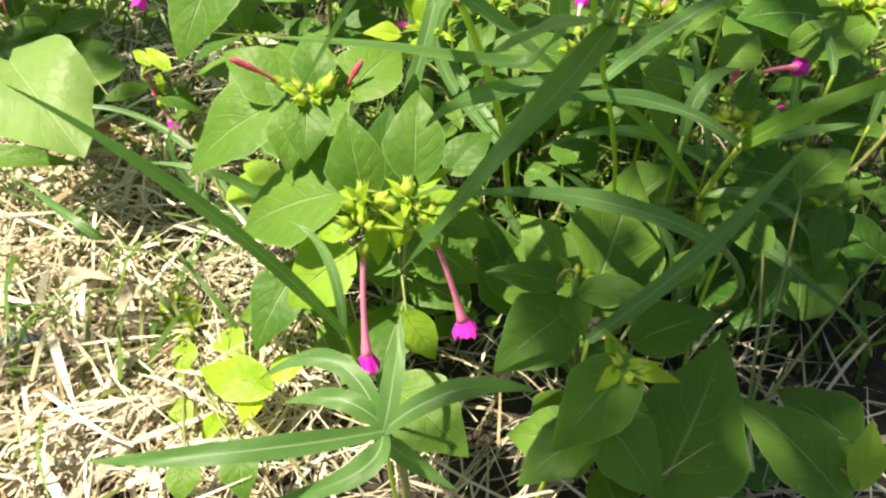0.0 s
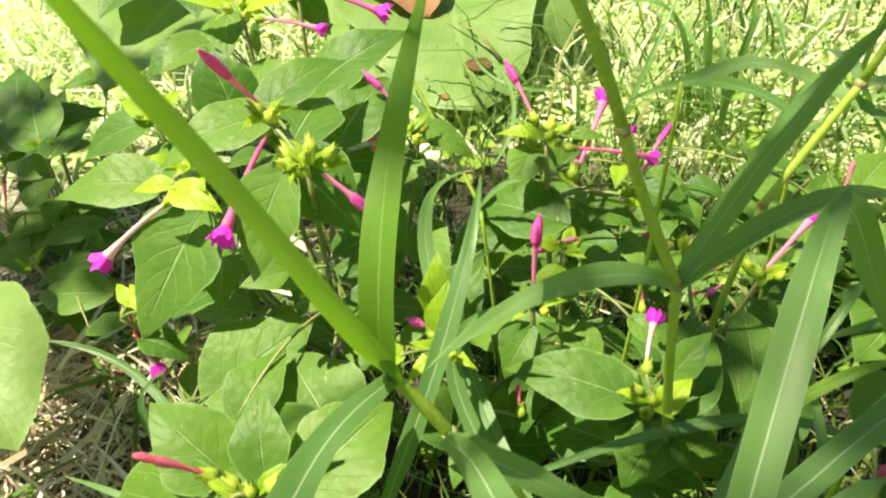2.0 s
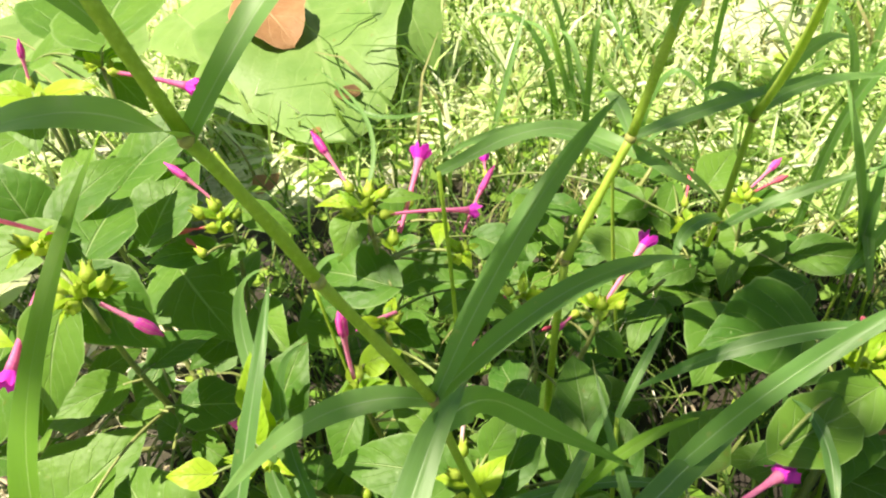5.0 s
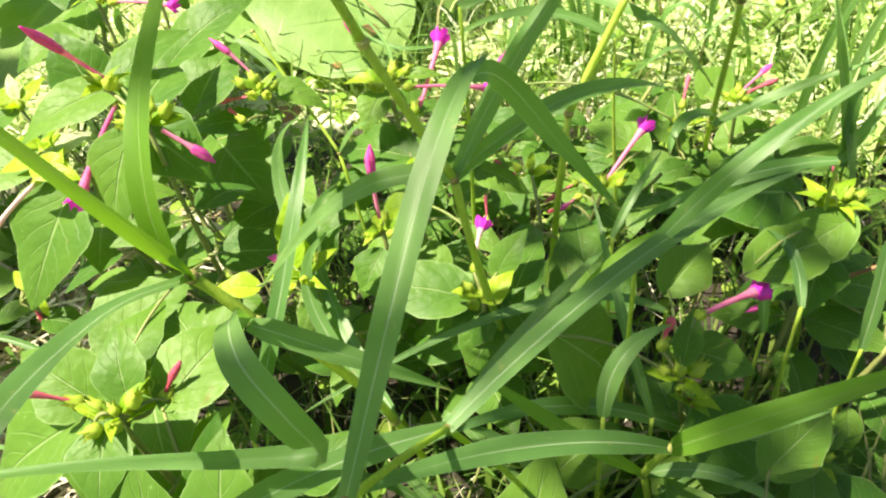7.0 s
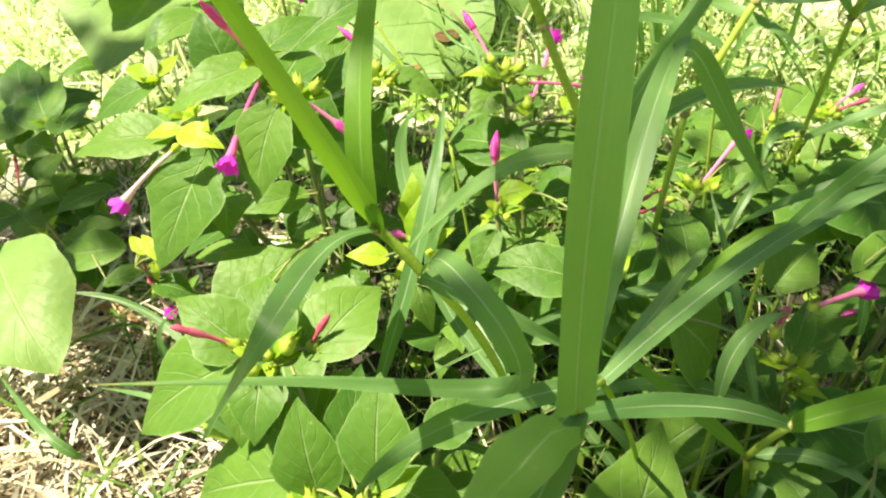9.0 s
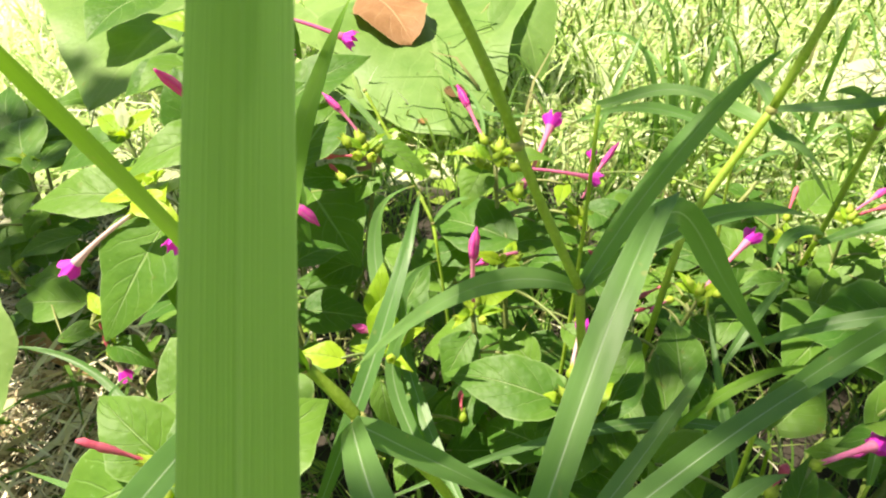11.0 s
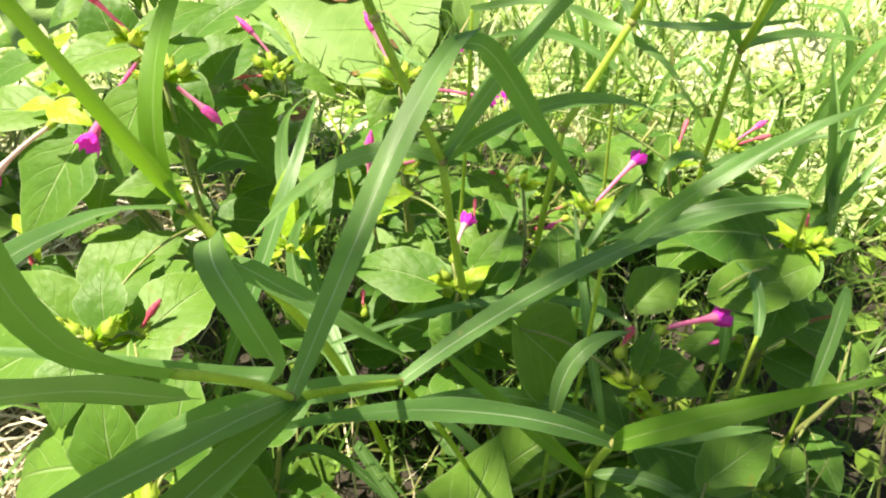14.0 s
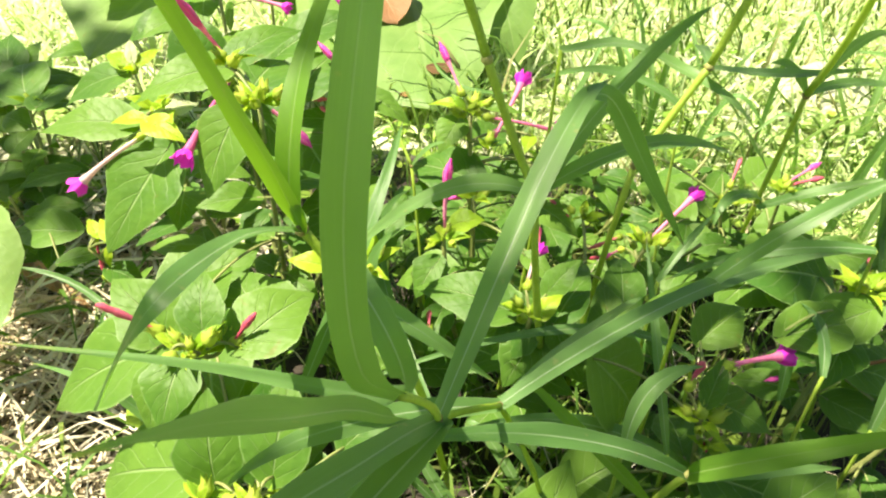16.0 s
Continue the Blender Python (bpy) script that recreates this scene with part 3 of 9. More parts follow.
def lawn():
    r = random.Random(5)
    items = []
    while len(items) < 21000:
        y = 0.90 + 2.6 * r.random() ** 1.7
        x = r.uniform(-1.3, 1.9)
        edge = (1.15 if x < 0.05 else 1.05 - 0.20 * min(1.0, max(0, x - 0.25) / 0.4)) + 0.05 * math.sin(x * 9)
        fade = min(1.0, (x + 1.35) / 0.5, (2.0 - x) / 0.5, (3.5 - y) / 0.9)
        if (y < edge and x > -0.35) or (x < -0.2 and y < 0.95) or r.random() > fade * (0.65 if x < -0.25 and y < 1.4 else 1.0):
            continue
        a = r.uniform(0, math.tau)
        flat = r.random() < 0.74
        L = r.uniform(0.04, 0.15) * (1.25 if flat else 0.9)
        z = ground_height(x, y) + (r.random() * 0.03 if flat else 0.0)
        items.append(((x, y, z), (math.cos(a) * (1.0 if flat else 0.45), math.sin(a) * (1.0 if flat else 0.45), 0.12 if flat else 1.0), L, r.uniform(0.0032, 0.0100), r.uniform(0.02, 0.22), r.uniform(-0.5, 0.5)))
    for k in range(15000):
        a, d = r.uniform(0, math.tau), 0.72 + 3.5 * r.random() ** 1.4
        x, y = 0.1 + d * math.cos(a) * 1.1, 0.5 + d * math.sin(a)
        if -0.68 < x < 0.80 and -0.25 < y < 1.20:
            continue
        w = r.uniform(0, math.tau)
        items.append(((x, y, ground_height(x, y)), (math.cos(w) * 0.5, math.sin(w) * 0.5, 1.0), r.uniform(0.05, 0.14), r.uniform(0.004, 0.010), r.uniform(0.05, 0.3), r.uniform(-0.6, 0.6)))
    strips("lawn", items, LAWN, "short lawn of mixed green and dry grass, coloured pale as sunlit", "grass")
    items = []
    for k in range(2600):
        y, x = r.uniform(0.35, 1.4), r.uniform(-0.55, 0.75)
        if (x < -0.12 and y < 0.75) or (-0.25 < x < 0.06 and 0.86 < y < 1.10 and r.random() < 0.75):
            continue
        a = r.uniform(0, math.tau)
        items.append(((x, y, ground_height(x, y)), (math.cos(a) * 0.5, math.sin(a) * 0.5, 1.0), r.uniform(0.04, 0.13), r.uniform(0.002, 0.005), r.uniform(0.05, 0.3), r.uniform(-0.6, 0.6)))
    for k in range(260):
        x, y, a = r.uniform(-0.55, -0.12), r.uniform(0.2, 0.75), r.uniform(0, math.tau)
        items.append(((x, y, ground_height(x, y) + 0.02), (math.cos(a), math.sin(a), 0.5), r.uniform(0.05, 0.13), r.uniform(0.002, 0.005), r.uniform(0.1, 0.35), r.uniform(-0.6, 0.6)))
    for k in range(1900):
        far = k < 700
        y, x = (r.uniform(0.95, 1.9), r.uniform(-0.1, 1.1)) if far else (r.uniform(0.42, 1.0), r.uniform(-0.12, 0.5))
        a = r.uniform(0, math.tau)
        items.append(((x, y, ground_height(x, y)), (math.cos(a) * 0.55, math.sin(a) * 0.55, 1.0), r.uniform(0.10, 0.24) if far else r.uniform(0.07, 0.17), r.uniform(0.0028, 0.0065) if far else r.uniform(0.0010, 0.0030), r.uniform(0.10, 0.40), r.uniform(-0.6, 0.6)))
    strips("undergrowth_grass", items, UNDER, "thin green grass growing up between the plants, coloured dark as shaded", "grass")


def low_weeds():
    """Small round-leaved weeds low in the lawn."""
    r = random.Random(11)
    verts, faces, uvs = [], [], []
    for k in range(1500):
        if k < 700:
            x, y = r.gauss(0.58, 0.25), r.uniform(0.80, 1.5)
        else:
            x, y = r.uniform(-0.5, 0.7), r.uniform(0.35, 1.2)
            if x < -0.12 and y < 0.7:
                continue
        z = ground_height(x, y) + r.uniform(0.008, 0.045)
        L = r.uniform(0.012, 0.028)
        a, tilt = r.uniform(0, math.tau), r.uniform(-0.5, 0.5)
        d = Vector((math.cos(a), math.sin(a), tilt)).normalized()
        side = d.cross(Vector((0, 0, 1))).normalized()
        up = side.cross(d)
        k0 = len(verts)
        verts.append(Vector((x, y, z)))
        uvs.append((0, 0.5))
        for i in range(9):
            t = math.pi * (i / 8 - 0.5) * 1.9
            verts.append(Vector((x, y, z)) + d * (L * (0.5 + 0.5 * math.cos(t))) + side * (L * 0.42 * math.sin(t)) + up * (0.15 * L * abs(math.sin(t))))
            uvs.append((0.5 + 0.5 * math.cos(t), 0.5 + 0.5 * math.sin(t)))
        faces += [(k0, k0 + 1 + i, k0 + 2 + i) for i in range(8)]
    tagged(mesh_object("low_weeds", verts, faces, WEED, None, uvs), "small round-leaved yellow-green weeds low in the grass", "weeds", kind="stuff")


straw_bed()
lawn()
low_weeds()


# ---------------------------------------------------------------- an unseen tree, added to shade the plants
def clamp(v):
    return max(0.0, min(1.0, v))


def added_shade_tree():
    r = random.Random(3)
    tree = thing("tree", -2.6, -0.5, 0.0, "unseen leafy tree, added to shade the flower bed", "tree")
    o = Vector((-2.6, -0.5, 0.0))
    stalk(tree, [o, o + Vector((0.05, -0.02, 1.1)), o + Vector((0.2, -0.05, 2.3))], 0.13, 0.07, BARK, "trunk", 14)
    fork = o + Vector((0.2, -0.05, 2.2))
    ends = [Vector((-0.8, 0.1, 2.4)), Vector((-0.7, -0.4, 2.5)), Vector((-0.9, 0.4, 2.6)), Vector((-3.1, -1.3, 2.9)), Vector((-3.9, -0.2, 3.0))]
    for e in ends + [Vector((-0.3, -0.35, 2.6)), Vector((0.25, -0.55, 2.75)), Vector((0.1, -0.05, 2.6)), Vector((-0.35, 0.15, 2.75))]:
        stalk(tree, [fork, (fork + e) / 2 + Vector((0, 0, 0.2)), e], 0.022, 0.005, BARK, "limb", 8)
    verts, faces, uvs = [], [], []

    def spray(c, L):
        d = Vector((r.gauss(0, 1), r.gauss(0, 1), r.gauss(0, 0.5))).normalized()
        up = Vector((r.gauss(0, 0.5), r.gauss(0, 0.5), 1)).normalized()
        side = d.cross(up).normalized()
        up = side.cross(d)
        k0 = len(verts)
        for s, h in ((0, 0.06), (0.3, 0.5), (0.65, 0.42), (1, 0.02)):
            p = c + d * (L * (s - 0.5))
            for q in (-1, 0, 1):
                verts.append(p + side * (q * h * L * 0.55) + up * (0.1 * L * abs(q) - 0.15 * L * s * s))
                uvs.append((s, 0.5 + 0.5 * q))
        for i in range(3):
            for j in range(2):
                faces.append((k0 + 3 * i + j, k0 + 3 * i + j + 1, k0 + 3 * i + j + 4, k0 + 3 * i + j + 3))

    # Leaves are strewn up-sun of each zone that should come out shaded.
    for k in range(11000):
        x, y = r.uniform(-0.72, 1.45), r.uniform(-1.2, 1.05)
        open_to = 0.10 + 0.06 * clamp((y - 0.39) / 0.08)
        near = clamp((x - open_to) / 0.07) * clamp((0.62 - y) / 0.10)
        low = clamp((x - 0.115) / 0.04) * clamp((0.39 - y) / 0.06)
        left = clamp((-0.27 - x) / 0.06) * clamp((y - 0.56) / 0.06) * clamp((0.94 - y) / 0.06)
        far = clamp((x - 0.06) / 0.10) * clamp((y - 0.50) / 0.06) * clamp((0.82 - y) / 0.1)
        rim = clamp((1.45 - x + 0.3 * noise.noise(Vector((y * 3, 1, 1)))) / 0.7) * clamp((y + 1.1 + 0.3 * noise.noise(Vector((x * 3, 5, 1)))) / 0.6)
        uneven = noise.noise(Vector((x * 8, y * 8, 9.0)))
        middle = clamp((x - 0.10) / 0.05) * clamp((0.36 - x) / 0.08) * clamp((y - 0.27) / 0.05) * clamp((0.52 - y) / 0.06)
        bottom = clamp((x - 0.05) / 0.04) * clamp((0.335 - y) / 0.05)
        dense = max(low * 0.90, bottom * 0.95, middle * (0.85 + 0.5 * uneven))
        fine = near * (0.85 + 0.30 * uneven)
        coarse = max(left * (0.50 + 0.5 * uneven), far * 0.24 * (0.35 + 1.1 * max(0.0, 0.5 + 1.3 * uneven)))
        if r.random() < rim * max(dense, fine, coarse):
            L = r.uniform(0.044, 0.060) if dense > max(fine, coarse) * 0.8 else r.uniform(0.027, 0.040) if fine > coarse else r.uniform(0.05, 0.09)
            spray(Vector((x, y, 0.15)) + SUN_WAY * r.uniform(2.1, 3.2), L)
    for e, wide in zip(ends[3:], (0.40, 0.40)):
        for k in range(220):
            spray(e + Vector((r.gauss(0, wide), r.gauss(0, wide), r.gauss(0, wide * 0.6))), r.uniform(0.07, 0.11))
    crown = mesh_object("crown", [v - o for v in verts], faces, CANOPY, tree, uvs)
    crown["label"] = "loose crown of small green leaves, placed to cast shade"


added_shade_tree()


# ---------------------------------------------------------------- plants and grasses
PLANTS = 'flowering plants'
GRASSES = 'tall grasses'

bush_back = thing('flowering_plant', -0.130, 0.665, ground_height(-0.130, 0.665), 'bushy green plant with magenta trumpet flowers and yellow bracts', 'plant', PLANTS)
stalk(bush_back, [(-0.130, 0.665, 0.0), (-0.162, 0.608, 0.118), (-0.179, 0.577, 0.258)], 0.0028, 0.0016)
low_leaves(bush_back, (-0.162, 0.608, 0.071), (-0.179, 0.577, 0.242), 4, 0.055, 0.25, 0.85)
stalk(bush_back, [(-0.130, 0.665, 0.0), (-0.093, 0.575, 0.135), (-0.073, 0.527, 0.296)], 0.0028, 0.0016)
low_leaves(bush_back, (-0.093, 0.575, 0.081), (-0.073, 0.527, 0.280), 4, 0.055, 0.25, 0.85)
stalk(bush_back, [(-0.130, 0.665, 0.0), (-0.072, 0.649, 0.118), (-0.041, 0.641, 0.258)], 0.0028, 0.0016)
low_leaves(bush_back, (-0.072, 0.649, 0.071), (-0.041, 0.641, 0.242), 4, 0.055, 0.25, 0.85)
stalk(bush_back, [(-0.130, 0.665, 0.0), (-0.192, 0.640, 0.121), (-0.226, 0.627, 0.264)], 0.0028, 0.0016)
low_leaves(bush_back, (-0.192, 0.640, 0.072), (-0.226, 0.627, 0.248), 3, 0.055, 0.25, 0.85)
stalk(bush_back, [(-0.130, 0.665, 0.0), (-0.222, 0.607, 0.056), (-0.272, 0.575, 0.121)], 0.0028, 0.0016)
low_leaves(bush_back, (-0.222, 0.607, 0.034), (-0.272, 0.575, 0.105), 2, 0.045, 0.25, 0.85)
stalk(bush_back, [(-0.130, 0.665, 0.0), (-0.173, 0.707, 0.139), (-0.196, 0.730, 0.304)], 0.0028, 0.0016)
low_leaves(bush_back, (-0.173, 0.707, 0.083), (-0.196, 0.730, 0.288), 5, 0.055, 0.25, 0.85)
stalk(bush_back, [(-0.130, 0.665, 0.0), (-0.155, 0.738, 0.142), (-0.168, 0.778, 0.311)], 0.0028, 0.0016)
low_leaves(bush_back, (-0.155, 0.738, 0.085), (-0.168, 0.778, 0.295), 4, 0.055, 0.25, 0.85)
head(bush_back, (-0.179, 0.577, 0.262), 3, 0.0080, 0.0060, 5, 0.021)
head(bush_back, (-0.073, 0.527, 0.300), 6, 0.0130, 0.0110, 6, 0.022)
head(bush_back, (-0.047, 0.638, 0.262), 6, 0.0090, 0.0090, 2, 0.020)
head(bush_back, (-0.226, 0.627, 0.268), 2, 0.0080, 0.0060, 2, 0.020)
head(bush_back, (-0.196, 0.730, 0.308), 5, 0.0090, 0.0080, 3, 0.022)
head(bush_back, (-0.168, 0.778, 0.315), 4, 0.0090, 0.0080, 3, 0.020)
stalk(bush_back, [(-0.073, 0.527, 0.296), (-0.088, 0.538, 0.309), (-0.103, 0.549, 0.312)], 0.0016, 0.0012, STEM, 'stem', 5)
head(bush_back, (-0.103, 0.549, 0.315), 2, 0.0120, 0.0050, 2, 0.020)
flower(bush_back, (-0.186, 0.562, 0.245), (-0.230, 0.540, 0.212), 'pale', 1.15)
calyx(bush_back, (-0.184, 0.563, 0.247), (-0.743, -0.371, -0.557), 0.0075)
stalk(bush_back, [(-0.177, 0.580, 0.235), (-0.181, 0.572, 0.243), (-0.184, 0.563, 0.247)], 0.0013, 0.0009, STEM, 'stem', 5)
flower(bush_back, (-0.114, 0.574, 0.292), (-0.117, 0.505, 0.268), 'open', 1.10)
calyx(bush_back, (-0.114, 0.577, 0.293), (-0.041, -0.944, -0.328), 0.0075)
stalk(bush_back, [(-0.075, 0.532, 0.270), (-0.094, 0.554, 0.289), (-0.114, 0.577, 0.293)], 0.0013, 0.0009, STEM, 'stem', 5)
flower(bush_back, (-0.114, 0.581, 0.298), (-0.113, 0.520, 0.363), 'closed', 1.15)
calyx(bush_back, (-0.114, 0.583, 0.296), (0.013, -0.680, 0.733), 0.0075)
stalk(bush_back, [(-0.073, 0.527, 0.296), (-0.094, 0.555, 0.304), (-0.114, 0.583, 0.296)], 0.0013, 0.0009, STEM, 'stem', 5)
flower(bush_back, (-0.063, 0.523, 0.297), (-0.039, 0.521, 0.276), 'closed', 1.20)
flower(bush_back, (-0.052, 0.651, 0.264), (-0.080, 0.660, 0.292), 'closed', 1.00)
calyx(bush_back, (-0.050, 0.650, 0.262), (-0.690, 0.222, 0.690), 0.0075)
stalk(bush_back, [(-0.041, 0.641, 0.258), (-0.045, 0.646, 0.262), (-0.050, 0.650, 0.262)], 0.0013, 0.0009, STEM, 'stem', 5)
flower(bush_back, (-0.049, 0.635, 0.258), (-0.083, 0.633, 0.255), 'red', 1.00)
flower(bush_back, (-0.060, 0.625, 0.245), (-0.073, 0.634, 0.250), 'red', 0.90)
calyx(bush_back, (-0.058, 0.623, 0.244), (-0.784, 0.543, 0.302), 0.0075)
stalk(bush_back, [(-0.044, 0.642, 0.235), (-0.051, 0.633, 0.243), (-0.058, 0.623, 0.244)], 0.0013, 0.0009, STEM, 'stem', 5)
flower(bush_back, (-0.271, 0.584, 0.125), (-0.264, 0.575, 0.095), 'red', 1.00)
calyx(bush_back, (-0.272, 0.585, 0.128), (0.218, -0.280, -0.935), 0.0075)
stalk(bush_back, [(-0.272, 0.575, 0.121), (-0.272, 0.580, 0.126), (-0.272, 0.585, 0.128)], 0.0013, 0.0009, STEM, 'stem', 5)
flower(bush_back, (-0.261, 0.572, 0.095), (-0.256, 0.571, 0.075), 'pale', 1.00)
calyx(bush_back, (-0.262, 0.572, 0.098), (0.242, -0.048, -0.969), 0.0075)
stalk(bush_back, [(-0.261, 0.582, 0.100), (-0.261, 0.577, 0.100), (-0.262, 0.572, 0.098)], 0.0013, 0.0009, STEM, 'stem', 5)
flower(bush_back, (-0.211, 0.750, 0.315), (-0.211, 0.761, 0.345), 'closed', 1.00)
calyx(bush_back, (-0.211, 0.749, 0.312), (0.000, 0.344, 0.939), 0.0075)
stalk(bush_back, [(-0.196, 0.730, 0.304), (-0.204, 0.739, 0.311), (-0.211, 0.749, 0.312)], 0.0013, 0.0009, STEM, 'stem', 5)
flower(bush_back, (-0.180, 0.722, 0.305), (-0.130, 0.717, 0.300), 'open', 0.80)
calyx(bush_back, (-0.183, 0.722, 0.305), (0.990, -0.099, -0.099), 0.0075)
stalk(bush_back, [(-0.196, 0.730, 0.304), (-0.189, 0.726, 0.306), (-0.183, 0.722, 0.305)], 0.0013, 0.0009, STEM, 'stem', 5)
flower(bush_back, (-0.151, 0.761, 0.315), (-0.094, 0.756, 0.300), 'open', 1.15)
calyx(bush_back, (-0.154, 0.761, 0.316), (0.964, -0.085, -0.254), 0.0075)
stalk(bush_back, [(-0.168, 0.778, 0.311), (-0.161, 0.770, 0.316), (-0.154, 0.761, 0.316)], 0.0013, 0.0009, STEM, 'stem', 5)
leaf(bush_back, (-0.233, 0.634, 0.262), (-0.292, 0.621, 0.235), 0.55)
stalk(bush_back, [(-0.226, 0.627, 0.264), (-0.230, 0.631, 0.264), (-0.233, 0.634, 0.262)], 0.0012, 0.0008, STEM, 'petiole', 5)
leaf(bush_back, (-0.239, 0.762, 0.270), (-0.271, 0.713, 0.262), 0.75)
stalk(bush_back, [(-0.191, 0.725, 0.250), (-0.215, 0.744, 0.268), (-0.239, 0.762, 0.270)], 0.0012, 0.0008, STEM, 'petiole', 5)
leaf(bush_back, (-0.119, 0.585, 0.296), (-0.179, 0.550, 0.280), 0.52)
stalk(bush_back, [(-0.179, 0.577, 0.258), (-0.149, 0.581, 0.286), (-0.119, 0.585, 0.296)], 0.0012, 0.0008, STEM, 'petiole', 5)
leaf(bush_back, (-0.161, 0.623, 0.275), (-0.182, 0.646, 0.315), 0.85)
stalk(bush_back, [(-0.179, 0.577, 0.258), (-0.170, 0.600, 0.273), (-0.161, 0.623, 0.275)], 0.0012, 0.0008, STEM, 'petiole', 5)
leaf(bush_back, (-0.211, 0.590, 0.238), (-0.290, 0.584, 0.230), 0.50)
stalk(bush_back, [(-0.177, 0.580, 0.235), (-0.194, 0.585, 0.241), (-0.211, 0.590, 0.238)], 0.0012, 0.0008, STEM, 'petiole', 5)
leaf(bush_back, (-0.190, 0.596, 0.245), (-0.265, 0.630, 0.220), 0.50)
stalk(bush_back, [(-0.177, 0.580, 0.235), (-0.184, 0.588, 0.243), (-0.190, 0.596, 0.245)], 0.0012, 0.0008, STEM, 'petiole', 5)
leaf(bush_back, (-0.169, 0.563, 0.235), (-0.196, 0.508, 0.172), 0.73, sag=0.05)
stalk(bush_back, [(-0.177, 0.580, 0.235), (-0.173, 0.572, 0.237), (-0.169, 0.563, 0.235)], 0.0012, 0.0008, STEM, 'petiole', 5)
leaf(bush_back, (-0.165, 0.541, 0.268), (-0.132, 0.532, 0.262), 0.55, YOUNG)
stalk(bush_back, [(-0.179, 0.577, 0.258), (-0.172, 0.559, 0.268), (-0.165, 0.541, 0.268)], 0.0012, 0.0008, STEM, 'petiole', 5)
leaf(bush_back, (-0.172, 0.549, 0.266), (-0.198, 0.547, 0.262), 0.45, YOUNG)
stalk(bush_back, [(-0.179, 0.577, 0.258), (-0.175, 0.563, 0.266), (-0.172, 0.549, 0.266)], 0.0012, 0.0008, STEM, 'petiole', 5)
leaf(bush_back, (-0.158, 0.550, 0.268), (-0.153, 0.593, 0.262), 0.60, WHITISH)
stalk(bush_back, [(-0.179, 0.577, 0.258), (-0.168, 0.564, 0.267), (-0.158, 0.550, 0.268)], 0.0012, 0.0008, STEM, 'petiole', 5)
leaf(bush_back, (-0.169, 0.557, 0.270), (-0.163, 0.575, 0.272), 0.40, YOUNG)
stalk(bush_back, [(-0.179, 0.577, 0.258), (-0.174, 0.567, 0.267), (-0.169, 0.557, 0.270)], 0.0012, 0.0008, STEM, 'petiole', 5)
leaf(bush_back, (-0.229, 0.633, 0.272), (-0.236, 0.648, 0.285), 0.45, WHITISH, fold=0.5)
stalk(bush_back, [(-0.226, 0.627, 0.264), (-0.228, 0.630, 0.269), (-0.229, 0.633, 0.272)], 0.0012, 0.0008, STEM, 'petiole', 5)
leaf(bush_back, (-0.223, 0.633, 0.270), (-0.219, 0.659, 0.275), 0.50, YOUNG)
stalk(bush_back, [(-0.226, 0.627, 0.264), (-0.225, 0.630, 0.268), (-0.223, 0.633, 0.270)], 0.0012, 0.0008, STEM, 'petiole', 5)
leaf(bush_back, (-0.232, 0.628, 0.268), (-0.263, 0.652, 0.270), 0.35, YOUNG)
stalk(bush_back, [(-0.226, 0.627, 0.264), (-0.229, 0.627, 0.267), (-0.232, 0.628, 0.268)], 0.0012, 0.0008, STEM, 'petiole', 5)
leaf(bush_back, (-0.090, 0.532, 0.290), (-0.108, 0.500, 0.240), 0.66, sag=0.06)
stalk(bush_back, [(-0.073, 0.527, 0.296), (-0.082, 0.531, 0.296), (-0.090, 0.532, 0.290)], 0.0012, 0.0008, STEM, 'petiole', 5)
leaf(bush_back, (-0.146, 0.490, 0.152), (-0.092, 0.540, 0.172), 0.85, sag=0.04)
stalk(bush_back, [(-0.160, 0.612, 0.118), (-0.160, 0.540, 0.140), (-0.146, 0.490, 0.152)], 0.0012, 0.0008, STEM, 'petiole', 5)
leaf(bush_back, (-0.116, 0.464, 0.165), (-0.100, 0.512, 0.175), 0.65)
stalk(bush_back, [(-0.087, 0.560, 0.170), (-0.101, 0.512, 0.180), (-0.116, 0.464, 0.165)], 0.0012, 0.0008, STEM, 'petiole', 5)
leaf(bush_back, (-0.064, 0.475, 0.150), (-0.107, 0.522, 0.165), 0.90)
stalk(bush_back, [(-0.091, 0.570, 0.146), (-0.077, 0.523, 0.160), (-0.064, 0.475, 0.150)], 0.0012, 0.0008, STEM, 'petiole', 5)
leaf(bush_back, (-0.130, 0.605, 0.290), (-0.092, 0.655, 0.305), 0.55)
stalk(bush_back, [(-0.179, 0.577, 0.258), (-0.154, 0.591, 0.282), (-0.130, 0.605, 0.290)], 0.0012, 0.0008, STEM, 'petiole', 5)
leaf(bush_back, (-0.103, 0.573, 0.282), (-0.096, 0.637, 0.285), 0.75)
stalk(bush_back, [(-0.075, 0.532, 0.270), (-0.089, 0.552, 0.282), (-0.103, 0.573, 0.282)], 0.0012, 0.0008, STEM, 'petiole', 5)
leaf(bush_back, (-0.128, 0.674, 0.268), (-0.059, 0.714, 0.300), 0.55)
stalk(bush_back, [(-0.191, 0.725, 0.250), (-0.160, 0.700, 0.269), (-0.128, 0.674, 0.268)], 0.0012, 0.0008, STEM, 'petiole', 5)
leaf(bush_back, (-0.094, 0.631, 0.255), (-0.068, 0.684, 0.280), 0.72)
stalk(bush_back, [(-0.041, 0.641, 0.258), (-0.068, 0.636, 0.263), (-0.094, 0.631, 0.255)], 0.0012, 0.0008, STEM, 'petiole', 5)
leaf(bush_back, (-0.095, 0.552, 0.288), (-0.052, 0.534, 0.250), 0.75)
